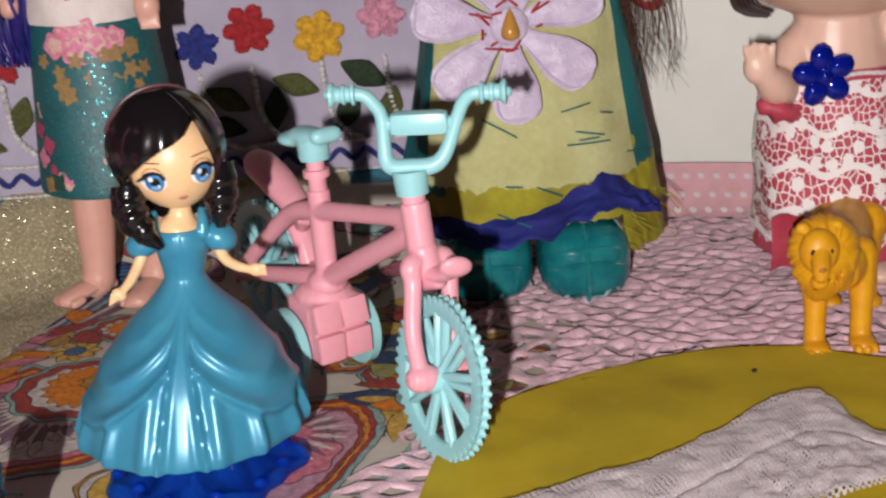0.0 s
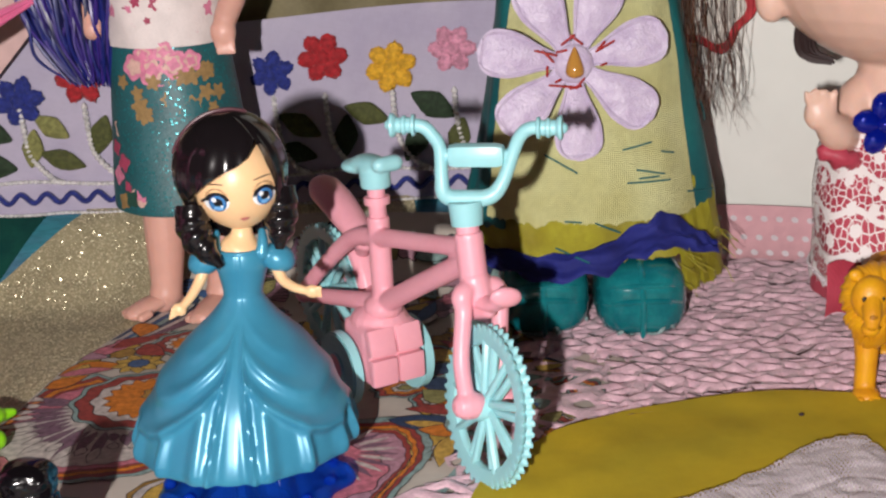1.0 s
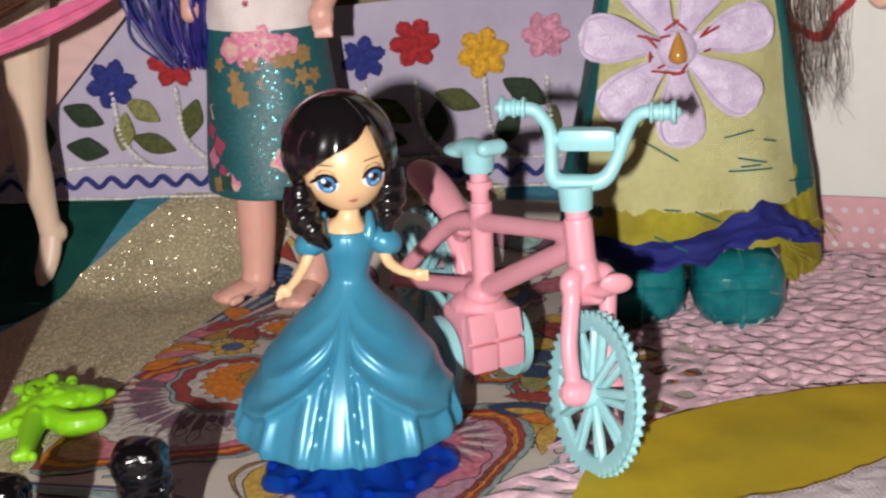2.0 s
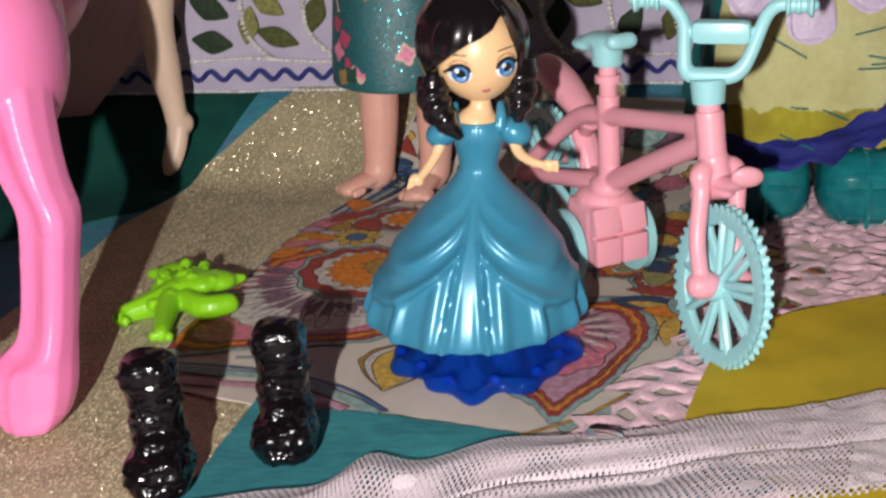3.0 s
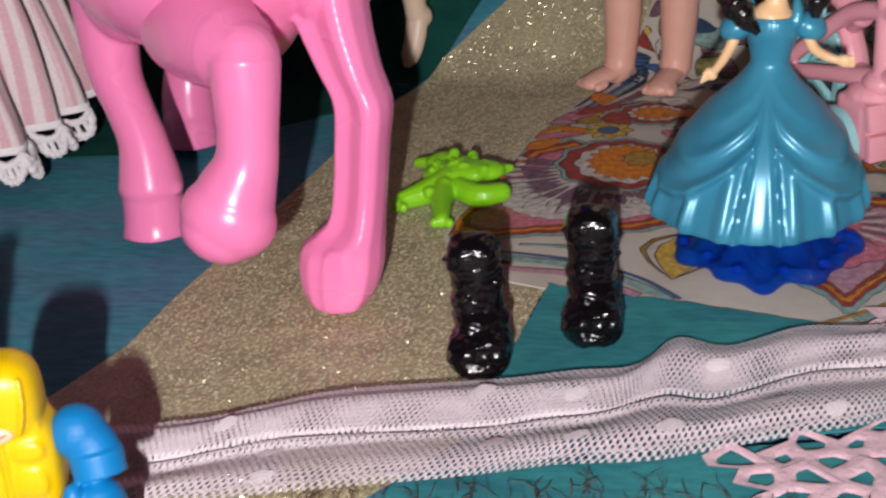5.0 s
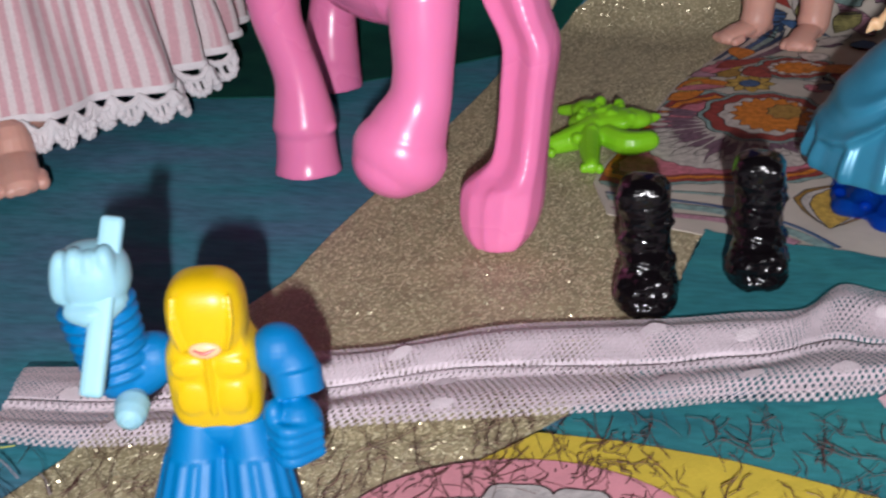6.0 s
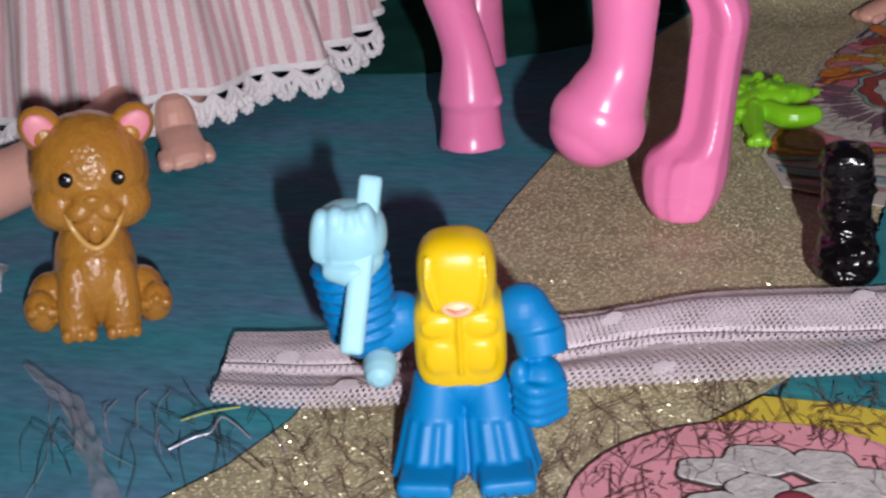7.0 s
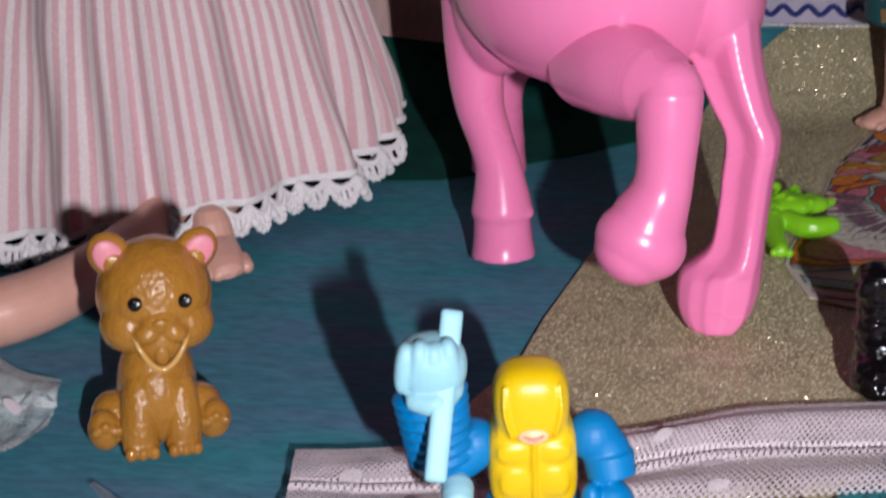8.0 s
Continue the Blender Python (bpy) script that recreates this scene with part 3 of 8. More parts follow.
    shape(ring((-40, 35), 16, 17.5, 11, 0.045, 20), "brick")
    shape(ring((-39.5, 35.5), 12.6, 14, 11, 0.055, 20), "white")
    shape(ring((-38.5, 36.5), 10.2, 12.2, 17, 0.10, 10), "orange")
    shape(ring((-35, 39), 4.6, 5.2, 9, 0.1), "ochre")
    for c, r in (((-33, 76), 12), ((-12, 70), 12), ((30, 58), 12), ((40, 28), 9)):
        shape(ring(c, r, r * 0.85, 10, 0.04), "mint")
        shape(ring(c, r * 0.88, r * 0.74, 10, 0.05), "brick")
        shape(ring(c, r * 0.66, r * 0.54, 12, 0.06), "white")
        shape(ring(c, r * 0.52, r * 0.42, 13, 0.12), "orange")
    # yellow daisy
    for i in range(9):
        a = 40 * i
        leaf((-45.7 + 1.5 * math.cos(radians(a)), 61 + 1.5 * math.sin(radians(a))), (-45.7 + 7.5 * math.cos(radians(a)), 61 + 7.5 * math.sin(radians(a))), 1.9, "sun")
    shape(ring((-45.7, 61), 2.8), "sky")
    # pointed petal in front at the right
    nest([(-6, -14), (-2, -26), (5, -33.5), (10.5, -39), (14.5, -46), (19, -39), (25, -30), (30, -18), (34.5, -7), (34, 5), (28, 14), (8, 10)], (15, -14), [(1.10, "mint"), (1.0, "brick"), (0.93, "orange"), (0.87, "sun"), (0.85, "brick"), (0.79, "mauve")])
    shape(ring((14, -12), 12.5, 14, 9, 0.06), "rose")
    for i in range(12):
        a = radians(-75 + 12 * i)
        leaf((14 + 6 * math.cos(a), -2 + 7 * math.sin(a)), (14 + 15.5 * math.cos(a), -3 + 16 * math.sin(a)), 0.8, "white" if i % 2 else "plum", rim=0.12)
    # navy leaf with an ochre heart, orange leaves under the bicycle
    leaf((26, 16), (50, 6), 4.4, "navy", 1)
    leaf((30, 14), (45, 8), 1.9, "sun", 0.5)
    leaf((30, 22), (58, 16), 3.2, "brick", 1)
    leaf((36, -4), (58, -2), 3.0, "mint", 1)
    # scrolls of orange, brick and mint on the ground between the bicycle and the crochet
    for c, r, turn in (((30, 36), 7.5, 20), ((44, 34), 6.5, 80), ((57, 30), 6.0, 10), ((62, 6), 6.5, 50), ((71, 14), 5.5, 130), ((52, 48), 7.0, 160), ((66, 40), 6.5, 200), ((40, 52), 6.5, 250), ((60, -8), 5.0, 300), ((76, 30), 5.5, 90), ((24, 50), 6.0, 40)):
        for k, colour in ((1.0, "mint"), (0.86, "brick"), (0.66, "orange"), (0.42, "white"), (0.26, "moss")):
            shape(ring(c, r * k * 1.25, r * k * 0.8, 7, 0.10, turn, tip=0.45, tip_at=20), colour, 0.4)
    # yellow petal in front, with brown edging on plain paper
    for a, b, w in (((-16, -10), (-23, -35.5), 9.0),):
        leaf(a, b, w * 1.06, "ochre", -2.5)
        leaf(a, b, w * 0.88, "white", -2.5)
        leaf(a, b, w * 0.68, "sun", -2.0)
    leaf((-14, -16), (-17, -30), 2.4, "brick", 0)
    # long bands along the front edge
    band([(-76, -24), (-60, -27), (-46, -30), (-32, -38), (-23, -46)], 1.5, "mint")
    band([(-76, -21.4), (-60, -24), (-45, -27.6), (-31, -35), (-21, -45)], 0.5, "sky")
    band([(-74, -31), (-60, -32.5), (-46, -34.5), (-36, -40), (-30, -44)], 1.2, "mauve")
    band([(-60, -19), (-50, -19.5), (-42, -21)], 0.6, "mint")
    band([(16, -52), (28, -42), (38, -26), (46, -8)], 1.4, "mint")
    band([(8, -55), (20, -47), (30, -36)], 0.5, "ochre")
    # leaves and scrolls under and behind the bicycle
    for i in range(90):
        x, y = rnd.uniform(-58, 76), rnd.uniform(62, 138)
        if i > 52:
            x, y = rnd.uniform(36, 70), rnd.uniform(-8, 62)
        a, ln = rnd.uniform(0, 360), rnd.uniform(8, 20)
        leaf((x, y), (x + ln * math.cos(radians(a)), y + ln * math.sin(radians(a))), rnd.uniform(2.0, 4.6), rnd.choice(["orange", "brick", "navy", "sky", "mint", "moss", "sun", "white", "mauve"]), rnd.uniform(-2, 2))
    ob = finish("printed_sheet", B, [paper] + [INK[n] for n in ORDER])
    return tagged(ob, "hand-coloured printed sheet with paisley flowers, orange, rose and mint", "printed sheet")


print_sheet()
lie("teal_scrap", [(-50.5, -39), (-56, -84), (-60, -112), (26, -92), (22, -66), (12, -54.5), (-26, -45), (-40, -43)], 0.2, teal_scrap,
    "frayed teal cotton scrap overlapping the printed sheet", "cloth", step=4, fray=0.35, thick=0.4)
lie("olive_cloth", [(44, -38), (49, -20), (66, 1), (84, 11.5), (104, 17.5), (122, 19.5), (139, 16), (158, 4), (200, -18), (240, -70), (210, -120), (120, -118), (80, -103), (65, -87.5), (58, -78), (50, -64), (41, -52)],
    2.3, olive, "olive yellow felt cloth with a curved cut edge", "cloth", step=4, thick=0.7, fn=lambda x, y: wrinkle(x, y, 0.9, 26, 5) + wrinkle(x, y, 0.5, 11, 2) + 0.5 * math.sin((y - 0.35 * x) / 4.5 + 2 * noise.noise(Vector((x / 40, y / 40, 3)))) * max(0.0, noise.noise(Vector((x / 30, y / 18, 9)))))
fly = Build()
ell(fly, (124.7, 3.1, 2.9), (0.7, 0.5, 0.4), 0)
whole("seed", fly, thread_dark, (124.7, 3.1, 2.6), "tiny black speck lying on the olive felt", "speck")


# ---- pink crochet cloth: rows of thick yarn that part into lens-shaped gaps ----
def crochet(name, x0, x1, y0, y1, z, cw, ch, clip, gap, label, seed=1, turn=0.0, fat=0.9):
    """Net of yarn: brick-laid lens-shaped cells; gap(x, y, r) gives how far a cell stands open, r being a random number."""
    B = Build()
    rnd = random.Random(seed)
    nx, ny = int((x1 - x0) / cw * 2) + 2, int((y1 - y0) / ch) + 2
    ct, st, mx, my = math.cos(radians(turn)), math.sin(radians(turn)), (x0 + x1) / 2, (y0 + y1) / 2
    Q = {}
    for j in range(ny + 1):
        for k in range(nx + 3):
            x = x0 + k * cw / 2 + rnd.uniform(-0.28, 0.28) * cw + 0.7 * cw * noise.noise(Vector((k / 9, j / 5, seed)))
            y = y0 + j * ch + (0.24 if (k + j) % 2 == 0 else -0.24) * ch + rnd.uniform(-0.3, 0.3) * ch + 0.7 * ch * noise.noise(Vector((k / 12, j / 14, seed + 5)))
            h = fat * (rnd.uniform(-0.4, 0.5) + 0.8 * noise.noise(Vector((x / 16, y / 16, seed))))
            Q[k, j] = Vector((mx + (x - mx) * ct - (y - my) * st, my + (x - mx) * st + (y - my) * ct, h))
    for j in range(ny):
        for k in range(j % 2, nx, 2):
            six = [Q[k, j], Q[k + 1, j], Q[k + 2, j], Q[k + 2, j + 1], Q[k + 1, j + 1], Q[k, j + 1]]
            c = sum(six, Vector()) / 6
            if not clip(c.x, c.y):
                continue
            out = []
            for i, q in enumerate(six):
                q2 = six[(i + 1) % 6]
                out += [q, (q + q2) / 2]
            s = gap(c.x, c.y, rnd.random())
            V, F = [], []
            thick = fat * (1 - 0.65 * s) * rnd.uniform(0.8, 1.2)
            for ring, (k1, dz) in enumerate(((1.0, thick), (0.5 + 0.5 * s, thick * 0.72), (0.16 + 0.84 * s, 0.0), (s, -thick))):
                for i, q in enumerate(out):
                    round_in = 1.0 if ring == 0 or i % 2 else 0.95
                    d = (q - c) * (k1 * round_in)
                    V.append(Vector((c.x + d.x, c.y + d.y, z + rise(c.x, c.y) + q.z * (0.5 + 0.5 * k1) + dz)))
            for ring in range(3):
                for i in range(12):
                    m, n = ring * 12 + i, ring * 12 + (i + 1) % 12
                    F.append((m, n, n + 12, m + 12))
            if s < 0.12:
                F.append(tuple(36 + i for i in range(12)))
            B.add(V, F)
    return tagged(finish(name, B, pink_crochet, sharp=75), label, "crochet cloth", "", "stuff")


# dark sheet added below; its colour stands in for shade between the rows
crochet_shade = mat('shade_lining', (0.20, 0.12, 0.12), 0.9, var=0.2, spec=0.1)
lie('shade_lining', [(88, 12), (86, 30), (86, 62), (88, 150), (330, 100), (330, -60), (200, -20), (120, -20)], -1.0, crochet_shade, 'dark sheet added under the crochet, coloured as the shade in its gaps', 'cloth', step=9)


def on_pink(x, y):
    felt = np.interp(x, [44, 49, 66, 84, 104, 122, 139, 158, 200, 240], [-38, -20, 1, 11.5, 17.5, 19.5, 16, 4, -18, -70]) if x > 44 else -90
    if y < felt - 1.2:
        return False
    edge = 56 + 0.16 * (y - 30) - 8 * math.exp(-((y + 20) / 20) ** 2) + (12 if y > 55 else 0) * min(1, (y - 55) / 25)
    return x > edge and y < 131 - 0.28 * (x - 134)


def seam_x(y):
    """Where the open meshes by the wheel turn into close rows."""
    return 79 + 0.3 * (y - 15) if y < 48 else 60


crochet("crochet_cloth", 40, 300, -30, 160, 0.4, 7.2, 4.0, lambda x, y: on_pink(x, y) and x > seam_x(y), lambda x, y, r: 0.05 if r < 0.3 else 0.14 + 0.40 * r, "pale pink crochet cloth, crumpled into fine ridges", 3, 0, 1.15)
crochet("crochet_net", 40, 120, -30, 60, 0.2, 10.5, 7.4, lambda x, y: on_pink(x, y) and x < seam_x(y) + 4 and y < 52, lambda x, y, r: 0.30 + 0.42 * r, "pale pink crochet with open meshes over the printed sheet", 12, -4, 0.55)
crochet("crochet_trim", 10, 64, -62, -10, 0.5, 8.8, 5.6, lambda x, y: x > 14 + 0.62 * (y + 58) and x < 46 + 0.3 * (y + 58) and y < -16 - 0.2 * (x - 40), lambda x, y, r: 0.26 + 0.40 * r, "pale pink crochet edging with open meshes", 8, -3, 0.6)
crochet("crochet_mat", -14, 100, -150, -50, 0.4, 8.8, 5.6, lambda x, y: y < -101 + 0.47 * (x + 2) and x > -10 - 0.3 * (y + 110) and x < 64 - 0.72 * (y + 82), lambda x, y, r: 0.34 + 0.28 * r, "pale pink crochet cloth over teal, with open meshes", 5, 3, 0.4)

# ---- white net ribbons with woven dots ----
def net_ribbon(name, back, front, z, label, folds=3, dots=(), material=None, ns=190, seed=2, dot_r=2.3, bump=1.0, ragged=(2, 3)):
    """A strip of net between two edges (given as x, y along it), with folds that run lengthwise."""
    back, front = smooth_path(back, ns), smooth_path(front, ns)

    def at(u, v, lift=0.0):
        i = min(ns, int(u * ns + 0.5))
        p = back[i] * (1 - v) + front[i] * v
        if ragged[0] < u < ragged[1]:
            tooth = 1.5 * noise.noise(Vector((u * 70, 3, seed))) + 0.8 * noise.noise(Vector((u * 190, 8, seed)))
            p = p + np.array((0.0, tooth * max(0.0, 1 - 4 * v)))
        f = 0.9 * math.sin(v * math.pi * folds + 1.5 * noise.noise(Vector((u * 4, seed, 0)))) + 1.1 * noise.noise(Vector((u * 9, v * 3, seed)))
        edge = min(1.0, 6 * v, 6 * (1 - v))
        over = min(1.0, max(0.0, (p[0] - 34) / 12))
        fold = v - 0.44 - 0.16 * noise.noise(Vector((u * 3, 0, seed))) - 0.05 * noise.noise(Vector((u * 14, 0, seed)))
        crease = -1.5 * math.exp(-(fold / 0.02) ** 2) + 0.9 * math.exp(-((fold - 0.06) / 0.04) ** 2) + 0.7 * math.sin(v * 34 + 5 * noise.noise(Vector((u * 5, 1, seed)))) * max(0.0, noise.noise(Vector((u * 6, v * 2, seed + 3))))
        return Vector((p[0], p[1], z + 1.0 + 1.6 * over + bump * (1 - 0.72 * over) * edge * (f * 1.1 + crease) + over * (0.5 * noise.noise(Vector((p[0] / 5, p[1] / 5, seed))) + 0.35 * noise.noise(Vector((p[0] / 2.2, p[1] / 2.2, seed)))) + lift + rise(p[0], p[1])))

    ob = thing(name, (back[0][0], back[0][1], z), label, "lace ribbon")
    run = np.concatenate(([0.0], np.cumsum([0.5 * (math.dist(back[i], back[i + 1]) + math.dist(front[i], front[i + 1])) for i in range(ns)])))
    along = lambda u: float(run[min(ns, int(u * ns + 0.5))]) * U
    wide = math.dist(back[ns // 3], front[ns // 3]) * U
    B = Build()
    grid(B, lambda u, v: at(u, 0.5 * v), ns, 34, 0, uv=lambda u, v: (along(u), 0.5 * v * wide))
    grid(B, lambda u, v: at(u, 0.5 + 0.42 * v), ns, 26, 2, uv=lambda u, v: (along(u), (0.5 + 0.42 * v) * wide))
    split = min(1.0, ragged[0])
    grid(B, lambda u, v: at(u * split, 0.03 + 0.5 * v, -0.8), ns, 16, 1, uv=lambda u, v: (along(u * split) + 0.0003, v * wide * 0.5 + 0.0006))
    # paler under layer brightens this end in place of light
    if split < 1:
        grid(B, lambda u, v: at(split + (1 - split) * u, 0.03 + 0.9 * v, -0.35), ns // 2, 24, 3, uv=lambda u, v: (along(split + (1 - split) * u), v * wide * 0.9))
    finish("net", B, [material or net_white, net_fine, material or net_open, net_dense_lit], ob)
    B = Build()
    grid(B, lambda u, v: at(u, 0.92 + 0.08 * v, 0.2), ns, 3, 0, uv=lambda u, v: (along(u), v * wide * 0.08))
    finish("hem", B, net_hem, ob)
    for u, v in dots:
        c = at(u, v, 0.35)
        B = Build()
        ax, ay = at(min(1, u + 0.01), v) - at(max(0, u - 0.01), v), at(u, min(1, v + 0.03)) - at(u, max(0, v - 0.03))
        ax.normalize(), ay.normalize()
        V = [c] + [c + (ax * math.cos(a) + ay * (0.85 * math.sin(a))) * (dot_r * (1 + 0.3 * noise.noise(Vector((math.cos(a) * 1.5, math.sin(a) * 1.5, u * 40))))) - Vector((0, 0, 0.12)) for a in [2 * math.pi * i / 14 for i in range(14)]]
        B.add(V, [(0, 1 + (i + 1) % 14, 1 + i) for i in range(14)])
        finish("woven_dot", B, dot_white, ob)
    return ob


BACK = [(-176, -124.3), (-160, -121.3), (-134, -113), (-110.4, -106.7), (-98.7, -100.7), (-83.8, -93.2), (-54, -86.5), (-40, -82), (-28.1, -78.8), (-20.5, -67.1), (-9.9, -69.4), (4.3, -60.3), (17.2, -58.7),
        (41.4, -54), (60.8, -49.5), (77.5, -42.8), (94, -37), (111, -25.5), (120, -17.2), (127.5, -13.3), (134.2, -12), (137, -19), (138, -29), (142, -36), (158, -40), (200, -46)]
FRONT = [(-170.5, -149.7), (-154, -149.2), (-136.4, -145), (-118, -139), (-104.7, -134.2), (-88, -129.5), (-58.8, -121.8), (-48, -118.5), (-39.4, -115.7), (-24, -113), (-15, -109.5), (0, -103), (14, -97.5),
         (27.5, -91.7), (50, -87), (68, -83), (84, -78.5), (98, -73), (106, -69), (114, -65), (122, -61.5), (130, -58.3), (137, -56), (146, -54), (162, -56), (205, -66)]
net_ribbon("lace_ribbon", BACK, FRONT, 1.6, "white net lace ribbon with woven dots, lying creased across the cloths", 3,
           [(0.032, 0.35), (0.058, 0.82), (0.083, 0.45), (0.128, 0.8), (0.15, 0.25), (0.186, 0.55), (0.192, 0.86), (0.237, 0.2), (0.256, 0.72), (0.294, 0.3), (0.32, 0.78),
            (0.352, 0.45), (0.371, 0.8), (0.397, 0.22), (0.435, 0.7), (0.467, 0.85), (0.49, 0.1), (0.52, 0.55), (0.56, 0.8), (0.58, 0.12), (0.64, 0.6), (0.72, 0.3), (0.8, 0.6)], ns=290, ragged=(0.60, 0.9))
net_ribbon("lace_scrap", [(-300, -60), (-275, -82), (-255, -97), (-241, -101)], [(-280, -150), (-255, -140), (-239, -133), (-234, -121)], 0.0,
           "pale grey-green frayed net scrap on the teal cloth", 2, [(0.7, 0.5)], seed=9, ns=50, material=net_pale)

# loose threads
silver = mat("silver_thread", (0.55, 0.48, 0.55), 0.3, 0.4, var=0.2)
lime_thread = mat("lime_thread", (0.42, 0.45, 0.08), 0.6)
def stray(name, pts, r, material, label):
    B = Build()
    tube(B, pts, r, 0, 5, 6 * len(pts))
    return whole(name, B, material, pts[0], label, "thread")

rnd = random.Random(21)
for i in range(44):
    x, y = -206 + rnd.uniform(0, 50), -138 - rnd.uniform(0, 26)
    a = radians(rnd.uniform(-75, -25))
    ln = rnd.uniform(8, 20)
    stray("thread_end", [(x, y, 0), (x + ln * 0.5 * math.cos(a) + rnd.uniform(-2, 2), y + ln * 0.5 * math.sin(a), rnd.uniform(0.3, 1.6)), (x + ln * math.cos(a), y + ln * math.sin(a), 0.2)],
          rnd.uniform(0.05, 0.09), silver if i % 5 == 0 else thread_dark, "shiny loose thread on teal cloth" if i % 5 == 0 else "dark loose thread on teal cloth")
stray("thread_end", [(-175, -152.7, 0.2), (-170.5, -150.2, 0.9), (-166, -146.8, 0.3)], 0.16, lime_thread, "thin yellow-green loose thread on teal cloth")
for pts in ([(-173.5, -161.6, 0), (-170, -158.4, 0.8), (-167.3, -156.7, 1.2), (-167.1, -152.6, 1.6), (-164, -153.6, 1.2), (-160.3, -155.9, 0.2)], [(-157, -154, 0.2), (-154.5, -156.5, 0.8), (-152, -159.5, 0.3)]):
    stray("thread_end", pts, 0.15, silver, "shiny loose thread on teal cloth")

# crinkled strip of clear film
film = mat("clear_film", (0.75, 0.64, 0.68), 0.14, 0.0, trans=0.4, var=0.2, vscale=200, bump=0.6, bscale=400)
film.node_tree.nodes["Principled BSDF"].inputs["Alpha"].default_value = 0.34
B = Build()
line = smooth_path([(-213.5, -141), (-207, -146), (-198, -152), (-191, -160), (-185, -168), (-177, -178), (-168, -190)], 60)


def film_at(u, v):
    p, q = line[min(60, int(u * 60 + 0.5))], line[min(60, int(u * 60 + 0.5) + 1)] if u < 0.98 else line[60]
    w = (0.7 + 1.3 * min(1.0, u * 3)) * (1 + 0.4 * noise.noise(Vector((u * 9, 0, 1))))
    return (p[0] + (v - 0.5) * 2 * w * 0.8, p[1] + (v - 0.5) * 2 * w * 0.6, 0.9 + 1.1 * noise.noise(Vector((u * 16, v * 3, 2))) + 0.9 * abs(math.sin(v * 7 + u * 12)))


grid(B, film_at, 60, 10)
whole("film_strip", B, film, (-198, -152, 0), "crinkled strip of clear silvery film on teal cloth", "plastic strip")

# black net veil at the front: crinkled dark threads over gold and teal
B = Build()
for i in range(760):
    x, y = rnd.uniform(-150, 10), rnd.uniform(-185, -122)
    if y > -141 + 0.24 * (x + 143) - 2:
        continue
    a = radians(rnd.choice([70, 100, 85, 130]) + rnd.uniform(-25, 25))
    ln = rnd.uniform(4, 12)
    pts = [(x + ln * t * math.cos(a) + rnd.uniform(-1, 1), y + ln * t * math.sin(a) + rnd.uniform(-1, 1), 0.9 + rnd.uniform(0, 0.6)) for t in (0, 0.35, 0.7, 1)]
    tube(B, pts, rnd.uniform(0.05, 0.11), 0, 4, 8, caps=False)
    if i % 2:
        q = pts[1]
        b = a + rnd.choice([-0.7, 0.7])
        tube(B, [q, (q[0] + 3 * math.cos(b), q[1] + 3 * math.sin(b), q[2]), (q[0] + 5.5 * math.cos(b + 0.2), q[1] + 5.5 * math.sin(b + 0.2), 1.0)], 0.06, 0, 4, 6, caps=False)
tagged(finish("thread_veil", B, thread_brown), "crinkled veil of fine dark threads over the cloths", "thread veil", "", "stuff")

